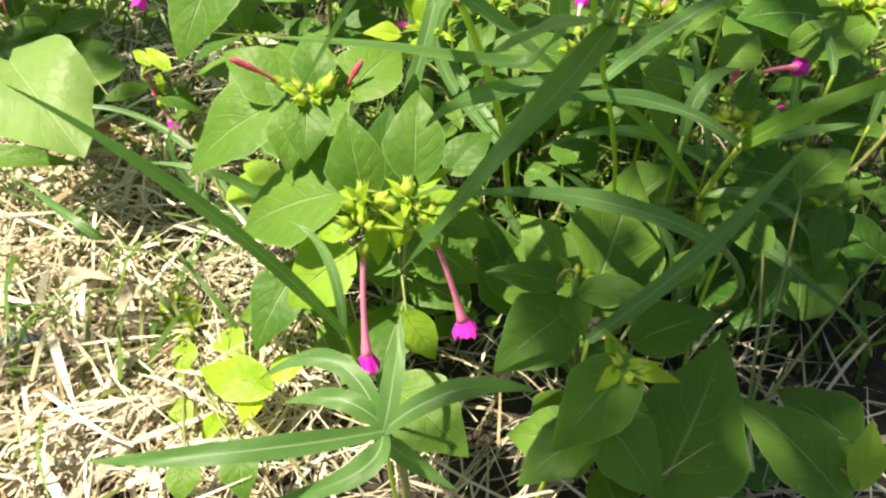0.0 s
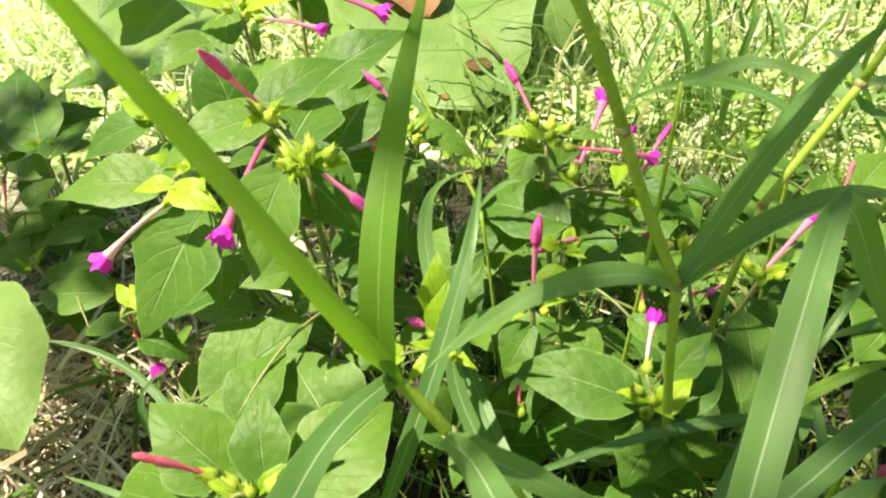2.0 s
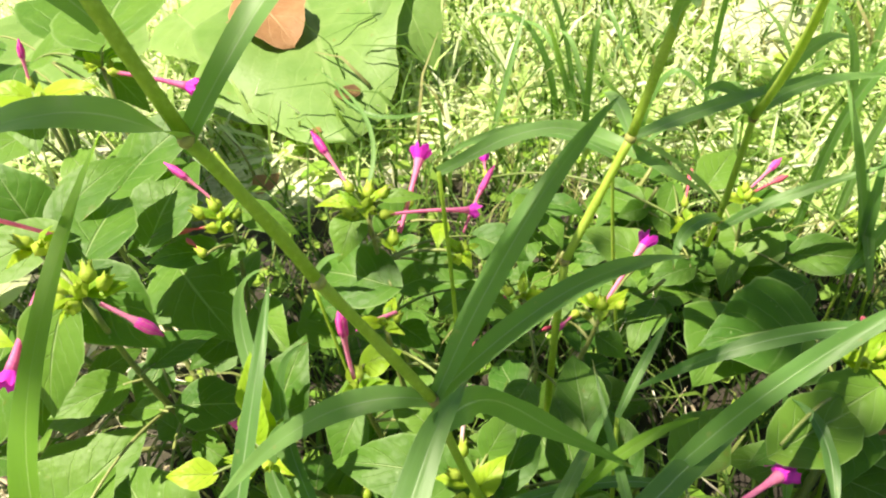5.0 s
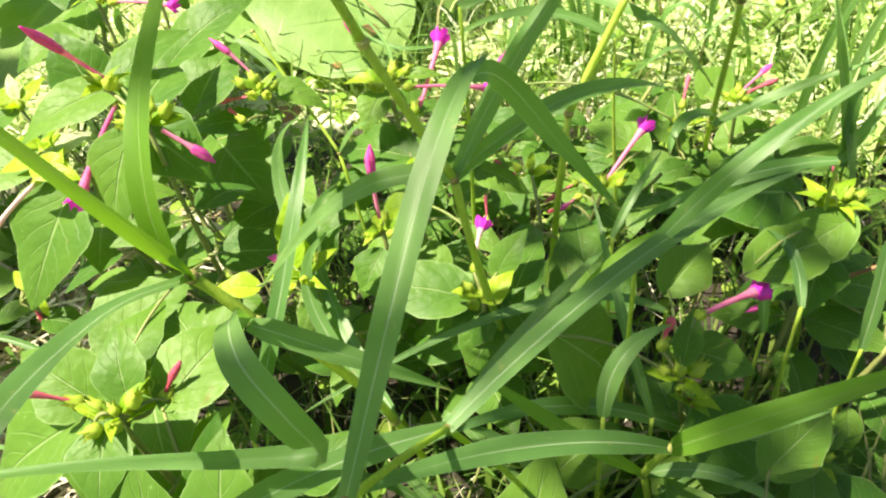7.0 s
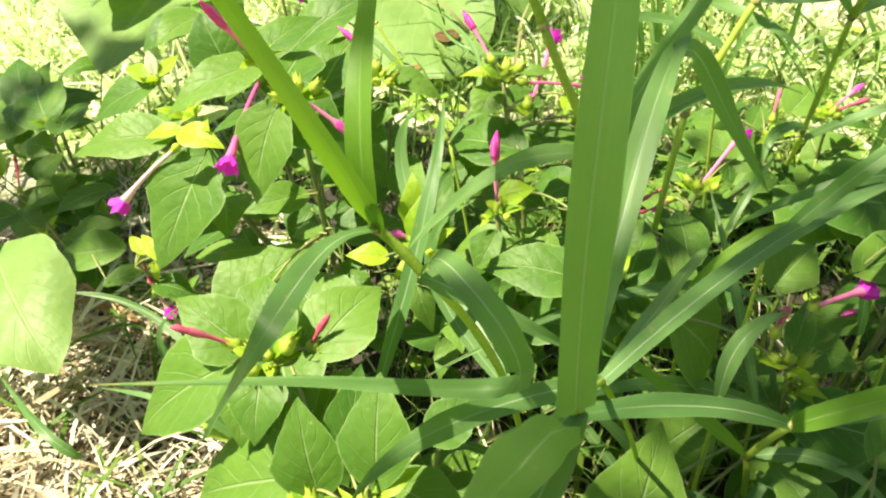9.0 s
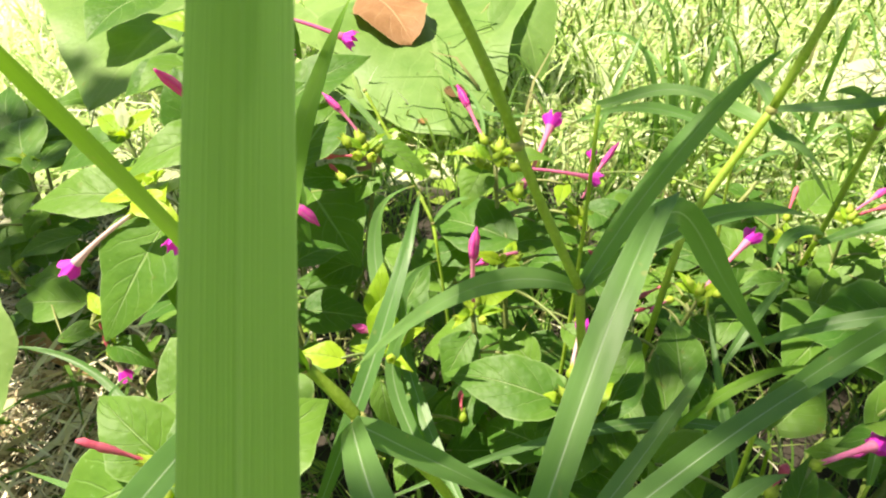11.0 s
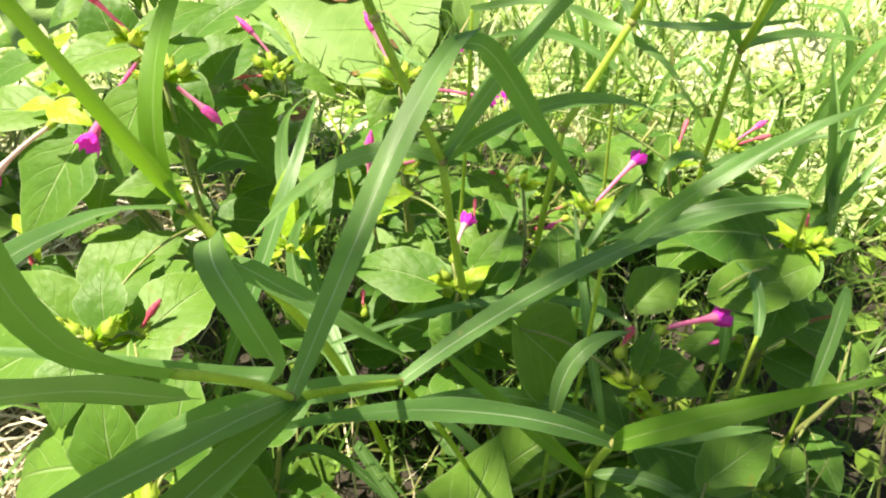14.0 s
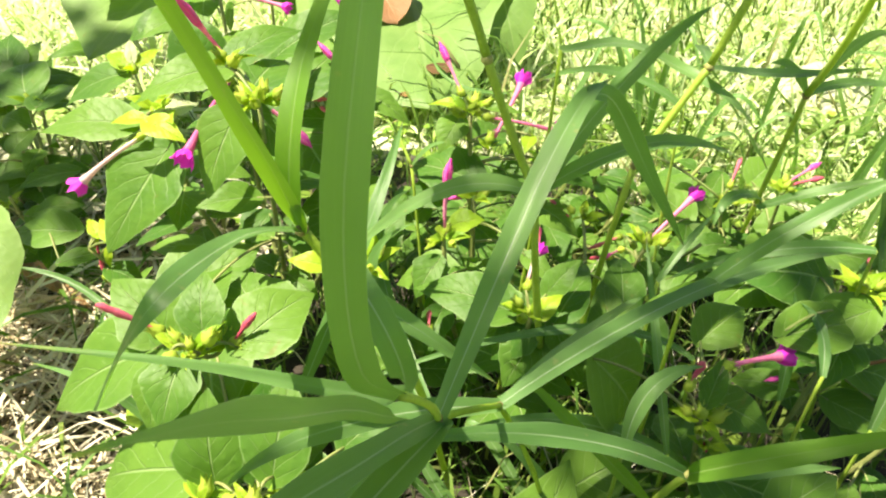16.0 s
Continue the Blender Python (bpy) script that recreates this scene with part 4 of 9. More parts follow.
stalk(bush_back, [(-0.075, 0.532, 0.270), (-0.085, 0.542, 0.283), (-0.095, 0.552, 0.288)], 0.0012, 0.0008, STEM, 'petiole', 5)
leaf(bush_back, (-0.098, 0.651, 0.215), (-0.046, 0.594, 0.190), 0.80)
stalk(bush_back, [(-0.048, 0.643, 0.213), (-0.073, 0.647, 0.220), (-0.098, 0.651, 0.215)], 0.0012, 0.0008, STEM, 'petiole', 5)
leaf(bush_back, (-0.115, 0.607, 0.160), (-0.125, 0.577, 0.140), 0.95)
stalk(bush_back, [(-0.091, 0.570, 0.146), (-0.103, 0.589, 0.159), (-0.115, 0.607, 0.160)], 0.0012, 0.0008, STEM, 'petiole', 5)
leaf(bush_back, (-0.055, 0.631, 0.240), (-0.106, 0.633, 0.235), 0.45)
stalk(bush_back, [(-0.044, 0.642, 0.235), (-0.050, 0.636, 0.239), (-0.055, 0.631, 0.240)], 0.0012, 0.0008, STEM, 'petiole', 5)
leaf(bush_back, (-0.041, 0.642, 0.240), (-0.053, 0.624, 0.225), 0.75)
leaf(bush_back, (-0.040, 0.655, 0.255), (-0.004, 0.652, 0.235), 0.50)
stalk(bush_back, [(-0.041, 0.641, 0.258), (-0.041, 0.648, 0.258), (-0.040, 0.655, 0.255)], 0.0012, 0.0008, STEM, 'petiole', 5)
leaf(bush_back, (-0.245, 0.575, 0.130), (-0.270, 0.596, 0.140), 0.40, YOUNG)
stalk(bush_back, [(-0.272, 0.575, 0.121), (-0.259, 0.575, 0.129), (-0.245, 0.575, 0.130)], 0.0012, 0.0008, STEM, 'petiole', 5)
leaf(bush_back, (-0.265, 0.582, 0.130), (-0.285, 0.600, 0.135), 0.40, YOUNG)
stalk(bush_back, [(-0.272, 0.575, 0.121), (-0.269, 0.579, 0.127), (-0.265, 0.582, 0.130)], 0.0012, 0.0008, STEM, 'petiole', 5)
leaf(bush_back, (-0.258, 0.581, 0.120), (-0.258, 0.577, 0.100), 0.40, YOUNG)
stalk(bush_back, [(-0.267, 0.578, 0.110), (-0.263, 0.580, 0.117), (-0.258, 0.581, 0.120)], 0.0012, 0.0008, STEM, 'petiole', 5)
leaf(bush_back, (-0.162, 0.560, 0.266), (-0.172, 0.558, 0.275), 0.50, YOUNG)
stalk(bush_back, [(-0.179, 0.577, 0.258), (-0.170, 0.569, 0.265), (-0.162, 0.560, 0.266)], 0.0012, 0.0008, STEM, 'petiole', 5)
leaf(bush_back, (-0.162, 0.560, 0.266), (-0.156, 0.557, 0.282), 0.50, YOUNG)
stalk(bush_back, [(-0.179, 0.577, 0.258), (-0.170, 0.569, 0.265), (-0.162, 0.560, 0.266)], 0.0012, 0.0008, STEM, 'petiole', 5)
leaf(bush_back, (-0.162, 0.560, 0.266), (-0.143, 0.537, 0.272), 0.50, YOUNG)
stalk(bush_back, [(-0.179, 0.577, 0.258), (-0.170, 0.569, 0.265), (-0.162, 0.560, 0.266)], 0.0012, 0.0008, STEM, 'petiole', 5)
leaf(bush_back, (-0.208, 0.741, 0.310), (-0.252, 0.733, 0.315), 0.50, YOUNG)
stalk(bush_back, [(-0.196, 0.730, 0.304), (-0.202, 0.736, 0.309), (-0.208, 0.741, 0.310)], 0.0012, 0.0008, STEM, 'petiole', 5)
leaf(bush_back, (-0.195, 0.736, 0.310), (-0.152, 0.734, 0.315), 0.50, YOUNG)
stalk(bush_back, [(-0.196, 0.730, 0.304), (-0.196, 0.733, 0.308), (-0.195, 0.736, 0.310)], 0.0012, 0.0008, STEM, 'petiole', 5)
leaf(bush_back, (-0.228, 0.766, 0.290), (-0.208, 0.718, 0.275), 0.70)
stalk(bush_back, [(-0.194, 0.728, 0.277), (-0.211, 0.747, 0.290), (-0.228, 0.766, 0.290)], 0.0012, 0.0008, STEM, 'petiole', 5)
leaf(bush_back, (-0.251, 0.762, 0.270), (-0.293, 0.726, 0.250), 0.70)
stalk(bush_back, [(-0.191, 0.725, 0.250), (-0.221, 0.744, 0.269), (-0.251, 0.762, 0.270)], 0.0012, 0.0008, STEM, 'petiole', 5)
leaf(bush_back, (-0.203, 0.768, 0.280), (-0.212, 0.773, 0.250), 0.70)
stalk(bush_back, [(-0.167, 0.774, 0.283), (-0.185, 0.771, 0.286), (-0.203, 0.768, 0.280)], 0.0012, 0.0008, STEM, 'petiole', 5)
leaf(bush_back, (-0.177, 0.800, 0.300), (-0.147, 0.780, 0.270), 0.60)
stalk(bush_back, [(-0.167, 0.774, 0.283), (-0.172, 0.787, 0.295), (-0.177, 0.800, 0.300)], 0.0012, 0.0008, STEM, 'petiole', 5)
leaf(bush_back, (-0.242, 0.810, 0.310), (-0.195, 0.808, 0.320), 0.70)
stalk(bush_back, [(-0.168, 0.778, 0.311), (-0.205, 0.794, 0.320), (-0.242, 0.810, 0.310)], 0.0012, 0.0008, STEM, 'petiole', 5)
leaf(bush_back, (-0.158, 0.779, 0.330), (-0.173, 0.894, 0.330), 0.80)
stalk(bush_back, [(-0.168, 0.778, 0.311), (-0.163, 0.778, 0.323), (-0.158, 0.779, 0.330)], 0.0012, 0.0008, STEM, 'petiole', 5)
leaf(bush_back, (-0.427, 1.020, 0.220), (-0.521, 0.982, 0.180), 0.80)
stalk(bush_back, [(-0.161, 0.758, 0.204), (-0.294, 0.889, 0.257), (-0.427, 1.020, 0.220)], 0.0012, 0.0008, STEM, 'petiole', 5)
leaf(bush_back, (-0.419, 0.991, 0.260), (-0.445, 0.892, 0.240), 0.90)
stalk(bush_back, [(-0.165, 0.769, 0.256), (-0.292, 0.880, 0.298), (-0.419, 0.991, 0.260)], 0.0012, 0.0008, STEM, 'petiole', 5)
leaf(bush_back, (-0.270, 0.895, 0.300), (-0.267, 1.017, 0.300), 0.80)
stalk(bush_back, [(-0.167, 0.774, 0.283), (-0.218, 0.835, 0.311), (-0.270, 0.895, 0.300)], 0.0012, 0.0008, STEM, 'petiole', 5)
leaf(bush_back, (-0.306, 0.874, 0.280), (-0.285, 0.816, 0.270), 0.70)
stalk(bush_back, [(-0.167, 0.774, 0.283), (-0.236, 0.824, 0.302), (-0.306, 0.874, 0.280)], 0.0012, 0.0008, STEM, 'petiole', 5)
leaf(bush_back, (-0.199, 0.803, 0.310), (-0.163, 0.827, 0.310), 0.70)
stalk(bush_back, [(-0.168, 0.778, 0.311), (-0.183, 0.790, 0.315), (-0.199, 0.803, 0.310)], 0.0012, 0.0008, STEM, 'petiole', 5)

bush_middle = thing('flowering_plant', 0.075, 0.600, ground_height(0.075, 0.600), 'leafy green plant with magenta flower tubes and pale green bud clusters', 'plant', PLANTS)
stalk(bush_middle, [(0.075, 0.600, 0.0), (0.055, 0.637, 0.113), (0.044, 0.657, 0.246)], 0.0028, 0.0016)
low_leaves(bush_middle, (0.055, 0.637, 0.068), (0.044, 0.657, 0.230), 5, 0.055, 0.25, 0.85)
stalk(bush_middle, [(0.075, 0.600, 0.0), (0.056, 0.562, 0.092), (0.046, 0.542, 0.201)], 0.0028, 0.0016)
low_leaves(bush_middle, (0.056, 0.562, 0.055), (0.046, 0.542, 0.185), 4, 0.055, 0.25, 0.85)
stalk(bush_middle, [(0.075, 0.600, 0.0), (0.156, 0.633, 0.068), (0.199, 0.651, 0.146)], 0.0028, 0.0016)
low_leaves(bush_middle, (0.156, 0.633, 0.041), (0.199, 0.651, 0.130), 4, 0.055, 0.25, 0.85)
stalk(bush_middle, [(0.075, 0.600, 0.0), (0.100, 0.521, 0.090), (0.114, 0.479, 0.196)], 0.0028, 0.0016)
low_leaves(bush_middle, (0.100, 0.521, 0.054), (0.114, 0.479, 0.180), 5, 0.055, 0.25, 0.85)
stalk(bush_middle, [(0.075, 0.600, 0.0), (0.030, 0.532, 0.094), (0.005, 0.495, 0.204)], 0.0028, 0.0016)
low_leaves(bush_middle, (0.030, 0.532, 0.056), (0.005, 0.495, 0.188), 4, 0.055, 0.25, 0.85)
stalk(bush_middle, [(0.075, 0.600, 0.0), (0.066, 0.585, 0.099), (0.061, 0.577, 0.216)], 0.0028, 0.0016)
low_leaves(bush_middle, (0.066, 0.585, 0.059), (0.061, 0.577, 0.200), 3, 0.055, 0.25, 0.85)
stalk(bush_middle, [(0.075, 0.600, 0.0), (0.124, 0.600, 0.068), (0.150, 0.600, 0.146)], 0.0028, 0.0016)
low_leaves(bush_middle, (0.124, 0.600, 0.041), (0.150, 0.600, 0.130), 4, 0.055, 0.25, 0.85)
stalk(bush_middle, [(0.075, 0.600, 0.0), (0.039, 0.574, 0.072), (0.020, 0.560, 0.156)], 0.0028, 0.0016)
low_leaves(bush_middle, (0.039, 0.574, 0.043), (0.020, 0.560, 0.140), 4, 0.055, 0.25, 0.85)
head(bush_middle, (0.044, 0.657, 0.250), 8, 0.0100, 0.0100, 3, 0.024)
stalk(bush_middle, [(0.045, 0.655, 0.224), (0.054, 0.645, 0.229), (0.063, 0.634, 0.228)], 0.0016, 0.0012, STEM, 'stem', 5)
head(bush_middle, (0.063, 0.634, 0.231), 1, 0.0140, 0.0020, 1, 0.012)
head(bush_middle, (0.046, 0.542, 0.205), 4, 0.0090, 0.0080, 3, 0.020)
head(bush_middle, (0.199, 0.651, 0.150), 5, 0.0090, 0.0100, 4, 0.022)
head(bush_middle, (0.114, 0.479, 0.200), 4, 0.0090, 0.0080, 4, 0.020)
head(bush_middle, (0.005, 0.495, 0.208), 5, 0.0080, 0.0090, 5, 0.022)
head(bush_middle, (0.061, 0.577, 0.220), 3, 0.0080, 0.0060, 3, 0.020)
stalk(bush_middle, [(0.046, 0.653, 0.203), (0.077, 0.650, 0.215), (0.107, 0.647, 0.212)], 0.0016, 0.0012, STEM, 'stem', 5)
head(bush_middle, (0.107, 0.647, 0.215), 2, 0.0100, 0.0060, 2, 0.020)
stalk(bush_middle, [(0.150, 0.600, 0.146), (0.147, 0.624, 0.163), (0.144, 0.648, 0.167)], 0.0016, 0.0012, STEM, 'stem', 5)
head(bush_middle, (0.144, 0.648, 0.170), 3, 0.0080, 0.0080, 2, 0.020)
flower(bush_middle, (0.035, 0.662, 0.262), (0.013, 0.684, 0.292), 'closed', 1.15)
calyx(bush_middle, (0.037, 0.660, 0.260), (-0.509, 0.509, 0.694), 0.0075)
stalk(bush_middle, [(0.044, 0.657, 0.246), (0.040, 0.659, 0.255), (0.037, 0.660, 0.260)], 0.0013, 0.0009, STEM, 'stem', 5)
flower(bush_middle, (0.066, 0.645, 0.235), (0.080, 0.690, 0.264), 'open', 1.10)
flower(bush_middle, (0.059, 0.643, 0.252), (0.113, 0.661, 0.238), 'open', 0.80)
calyx(bush_middle, (0.056, 0.642, 0.253), (0.921, 0.307, -0.239), 0.0075)
stalk(bush_middle, [(0.044, 0.657, 0.246), (0.050, 0.650, 0.252), (0.056, 0.642, 0.253)], 0.0013, 0.0009, STEM, 'stem', 5)
flower(bush_middle, (0.107, 0.654, 0.225), (0.129, 0.692, 0.250), 'closed', 0.90)
flower(bush_middle, (0.047, 0.539, 0.215), (0.048, 0.547, 0.262), 'closed', 1.25)
flower(bush_middle, (0.069, 0.581, 0.225), (0.044, 0.578, 0.215), 'closed', 1.10)
flower(bush_middle, (0.201, 0.653, 0.153), (0.233, 0.685, 0.180), 'open', 1.10)
flower(bush_middle, (0.109, 0.492, 0.210), (0.113, 0.520, 0.218), 'pale', 0.80)
calyx(bush_middle, (0.109, 0.489, 0.209), (0.136, 0.953, 0.272), 0.0075)
stalk(bush_middle, [(0.114, 0.479, 0.196), (0.111, 0.484, 0.205), (0.109, 0.489, 0.209)], 0.0013, 0.0009, STEM, 'stem', 5)
flower(bush_middle, (0.132, 0.646, 0.170), (0.115, 0.661, 0.175), 'red', 0.90)
flower(bush_middle, (0.173, 0.669, 0.120), (0.155, 0.661, 0.120), 'red', 0.90)
calyx(bush_middle, (0.176, 0.670, 0.120), (-0.914, -0.406, 0.000), 0.0075)
stalk(bush_middle, [(0.190, 0.647, 0.121), (0.183, 0.659, 0.124), (0.176, 0.670, 0.120)], 0.0013, 0.0009, STEM, 'stem', 5)
flower(bush_middle, (0.112, 0.572, 0.180), (0.111, 0.593, 0.190), 'red', 0.70)
calyx(bush_middle, (0.112, 0.569, 0.179), (-0.043, 0.902, 0.430), 0.0075)
stalk(bush_middle, [(0.062, 0.579, 0.178), (0.087, 0.574, 0.185), (0.112, 0.569, 0.179)], 0.0013, 0.0009, STEM, 'stem', 5)
flower(bush_middle, (0.181, 0.688, 0.130), (0.154, 0.669, 0.125), 'red', 1.00)
calyx(bush_middle, (0.183, 0.690, 0.130), (-0.809, -0.569, -0.150), 0.0075)
stalk(bush_middle, [(0.195, 0.649, 0.133), (0.189, 0.669, 0.137), (0.183, 0.690, 0.130)], 0.0013, 0.0009, STEM, 'stem', 5)
flower(bush_middle, (0.182, 0.668, 0.130), (0.166, 0.650, 0.130), 'closed', 0.80)
calyx(bush_middle, (0.184, 0.670, 0.130), (-0.664, -0.747, 0.000), 0.0075)
stalk(bush_middle, [(0.195, 0.649, 0.133), (0.189, 0.660, 0.134), (0.184, 0.670, 0.130)], 0.0013, 0.0009, STEM, 'stem', 5)
flower(bush_middle, (0.043, 0.512, 0.140), (0.040, 0.526, 0.150), 'red', 1.00)
calyx(bush_middle, (0.044, 0.510, 0.138), (-0.172, 0.802, 0.573), 0.0075)
stalk(bush_middle, [(0.018, 0.514, 0.134), (0.031, 0.512, 0.139), (0.044, 0.510, 0.138)], 0.0013, 0.0009, STEM, 'stem', 5)
flower(bush_middle, (-0.003, 0.514, 0.200), (-0.025, 0.522, 0.200), 'closed', 1.10)
calyx(bush_middle, (-0.000, 0.513, 0.200), (-0.940, 0.342, 0.000), 0.0075)
stalk(bush_middle, [(0.005, 0.495, 0.204), (0.002, 0.504, 0.204), (-0.000, 0.513, 0.200)], 0.0013, 0.0009, STEM, 'stem', 5)
flower(bush_middle, (0.071, 0.673, 0.240), (0.063, 0.654, 0.230), 'closed', 0.80)
calyx(bush_middle, (0.072, 0.675, 0.241), (-0.349, -0.829, -0.436), 0.0075)
stalk(bush_middle, [(0.044, 0.657, 0.246), (0.058, 0.666, 0.248), (0.072, 0.675, 0.241)], 0.0013, 0.0009, STEM, 'stem', 5)
leaf(bush_middle, (0.035, 0.662, 0.240), (0.025, 0.635, 0.220), 0.72)
stalk(bush_middle, [(0.045, 0.655, 0.224), (0.040, 0.659, 0.234), (0.035, 0.662, 0.240)], 0.0012, 0.0008, STEM, 'petiole', 5)
leaf(bush_middle, (0.038, 0.660, 0.252), (0.008, 0.662, 0.250), 0.32, YOUNG)
stalk(bush_middle, [(0.044, 0.657, 0.246), (0.041, 0.659, 0.250), (0.038, 0.660, 0.252)], 0.0012, 0.0008, STEM, 'petiole', 5)
leaf(bush_middle, (0.056, 0.661, 0.252), (0.085, 0.663, 0.250), 0.35)
stalk(bush_middle, [(0.044, 0.657, 0.246), (0.050, 0.659, 0.251), (0.056, 0.661, 0.252)], 0.0012, 0.0008, STEM, 'petiole', 5)
leaf(bush_middle, (0.113, 0.680, 0.200), (0.149, 0.661, 0.190), 0.70)
stalk(bush_middle, [(0.046, 0.653, 0.203), (0.080, 0.666, 0.210), (0.113, 0.680, 0.200)], 0.0012, 0.0008, STEM, 'petiole', 5)
leaf(bush_middle, (0.056, 0.632, 0.200), (-0.011, 0.664, 0.190), 0.60)
stalk(bush_middle, [(0.046, 0.653, 0.203), (0.051, 0.642, 0.204), (0.056, 0.632, 0.200)], 0.0012, 0.0008, STEM, 'petiole', 5)
leaf(bush_middle, (0.074, 0.657, 0.200), (0.113, 0.646, 0.190), 0.60)
stalk(bush_middle, [(0.046, 0.653, 0.203), (0.060, 0.655, 0.205), (0.074, 0.657, 0.200)], 0.0012, 0.0008, STEM, 'petiole', 5)
leaf(bush_middle, (0.094, 0.654, 0.235), (0.091, 0.632, 0.230), 0.50, YOUNG)
stalk(bush_middle, [(0.045, 0.655, 0.224), (0.070, 0.655, 0.236), (0.094, 0.654, 0.235)], 0.0012, 0.0008, STEM, 'petiole', 5)
leaf(bush_middle, (0.048, 0.558, 0.205), (0.072, 0.562, 0.210), 0.80, YOUNG)
stalk(bush_middle, [(0.046, 0.542, 0.201), (0.047, 0.550, 0.205), (0.048, 0.558, 0.205)], 0.0012, 0.0008, STEM, 'petiole', 5)
leaf(bush_middle, (0.046, 0.528, 0.195), (0.033, 0.507, 0.175), 0.78)
stalk(bush_middle, [(0.047, 0.544, 0.183), (0.046, 0.536, 0.191), (0.046, 0.528, 0.195)], 0.0012, 0.0008, STEM, 'petiole', 5)
leaf(bush_middle, (0.102, 0.489, 0.190), (0.035, 0.507, 0.190), 0.52)
stalk(bush_middle, [(0.113, 0.483, 0.179), (0.107, 0.486, 0.186), (0.102, 0.489, 0.190)], 0.0012, 0.0008, STEM, 'petiole', 5)
leaf(bush_middle, (0.115, 0.504, 0.185), (0.084, 0.482, 0.170), 0.65)
stalk(bush_middle, [(0.113, 0.483, 0.179), (0.114, 0.494, 0.184), (0.115, 0.504, 0.185)], 0.0012, 0.0008, STEM, 'petiole', 5)
leaf(bush_middle, (-0.008, 0.537, 0.180), (0.015, 0.574, 0.215), 0.62)
stalk(bush_middle, [(0.010, 0.503, 0.168), (0.001, 0.520, 0.179), (-0.008, 0.537, 0.180)], 0.0012, 0.0008, STEM, 'petiole', 5)
leaf(bush_middle, (-0.019, 0.480, 0.213), (-0.044, 0.478, 0.215), 0.60, YOUNG)
stalk(bush_middle, [(0.005, 0.495, 0.204), (-0.007, 0.487, 0.212), (-0.019, 0.480, 0.213)], 0.0012, 0.0008, STEM, 'petiole', 5)
leaf(bush_middle, (0.006, 0.507, 0.210), (-0.007, 0.521, 0.220), 0.45, YOUNG)
stalk(bush_middle, [(0.005, 0.495, 0.204), (0.005, 0.501, 0.209), (0.006, 0.507, 0.210)], 0.0012, 0.0008, STEM, 'petiole', 5)
leaf(bush_middle, (0.007, 0.508, 0.205), (-0.009, 0.499, 0.205), 0.45, YOUNG)
stalk(bush_middle, [(0.005, 0.495, 0.204), (0.006, 0.502, 0.206), (0.007, 0.508, 0.205)], 0.0012, 0.0008, STEM, 'petiole', 5)
leaf(bush_middle, (-0.004, 0.497, 0.200), (-0.017, 0.482, 0.190), 0.40, YOUNG)
stalk(bush_middle, [(0.005, 0.495, 0.204), (0.001, 0.496, 0.203), (-0.004, 0.497, 0.200)], 0.0012, 0.0008, STEM, 'petiole', 5)
leaf(bush_middle, (-0.003, 0.501, 0.210), (0.002, 0.520, 0.235), 0.50, YOUNG)
stalk(bush_middle, [(0.005, 0.495, 0.204), (0.001, 0.498, 0.208), (-0.003, 0.501, 0.210)], 0.0012, 0.0008, STEM, 'petiole', 5)
leaf(bush_middle, (0.002, 0.507, 0.200), (0.020, 0.523, 0.205), 0.40, YOUNG)
stalk(bush_middle, [(0.005, 0.495, 0.204), (0.004, 0.501, 0.204), (0.002, 0.507, 0.200)], 0.0012, 0.0008, STEM, 'petiole', 5)
leaf(bush_middle, (-0.008, 0.524, 0.205), (-0.012, 0.544, 0.235), 0.50, YOUNG)
stalk(bush_middle, [(0.005, 0.495, 0.204), (-0.002, 0.510, 0.208), (-0.008, 0.524, 0.205)], 0.0012, 0.0008, STEM, 'petiole', 5)
leaf(bush_middle, (-0.014, 0.526, 0.150), (0.000, 0.502, 0.125), 0.50)
stalk(bush_middle, [(0.014, 0.508, 0.151), (-0.000, 0.517, 0.154), (-0.014, 0.526, 0.150)], 0.0012, 0.0008, STEM, 'petiole', 5)
leaf(bush_middle, (-0.032, 0.534, 0.170), (-0.007, 0.561, 0.180), 0.40)
stalk(bush_middle, [(0.010, 0.503, 0.168), (-0.011, 0.518, 0.175), (-0.032, 0.534, 0.170)], 0.0012, 0.0008, STEM, 'petiole', 5)
leaf(bush_middle, (0.119, 0.485, 0.190), (0.091, 0.475, 0.160), 0.70)
stalk(bush_middle, [(0.113, 0.483, 0.179), (0.116, 0.484, 0.186), (0.119, 0.485, 0.190)], 0.0012, 0.0008, STEM, 'petiole', 5)
leaf(bush_middle, (0.128, 0.485, 0.190), (0.142, 0.472, 0.165), 0.55)
stalk(bush_middle, [(0.113, 0.483, 0.179), (0.120, 0.484, 0.187), (0.128, 0.485, 0.190)], 0.0012, 0.0008, STEM, 'petiole', 5)
leaf(bush_middle, (0.122, 0.493, 0.205), (0.140, 0.509, 0.225), 0.58)
stalk(bush_middle, [(0.114, 0.479, 0.196), (0.118, 0.486, 0.203), (0.122, 0.493, 0.205)], 0.0012, 0.0008, STEM, 'petiole', 5)
leaf(bush_middle, (0.197, 0.511, 0.150), (0.180, 0.559, 0.160), 0.62)
stalk(bush_middle, [(0.109, 0.494, 0.145), (0.153, 0.503, 0.158), (0.197, 0.511, 0.150)], 0.0012, 0.0008, STEM, 'petiole', 5)
leaf(bush_middle, (0.168, 0.505, 0.160), (0.160, 0.552, 0.180), 0.50)
stalk(bush_middle, [(0.111, 0.488, 0.162), (0.140, 0.497, 0.168), (0.168, 0.505, 0.160)], 0.0012, 0.0008, STEM, 'petiole', 5)
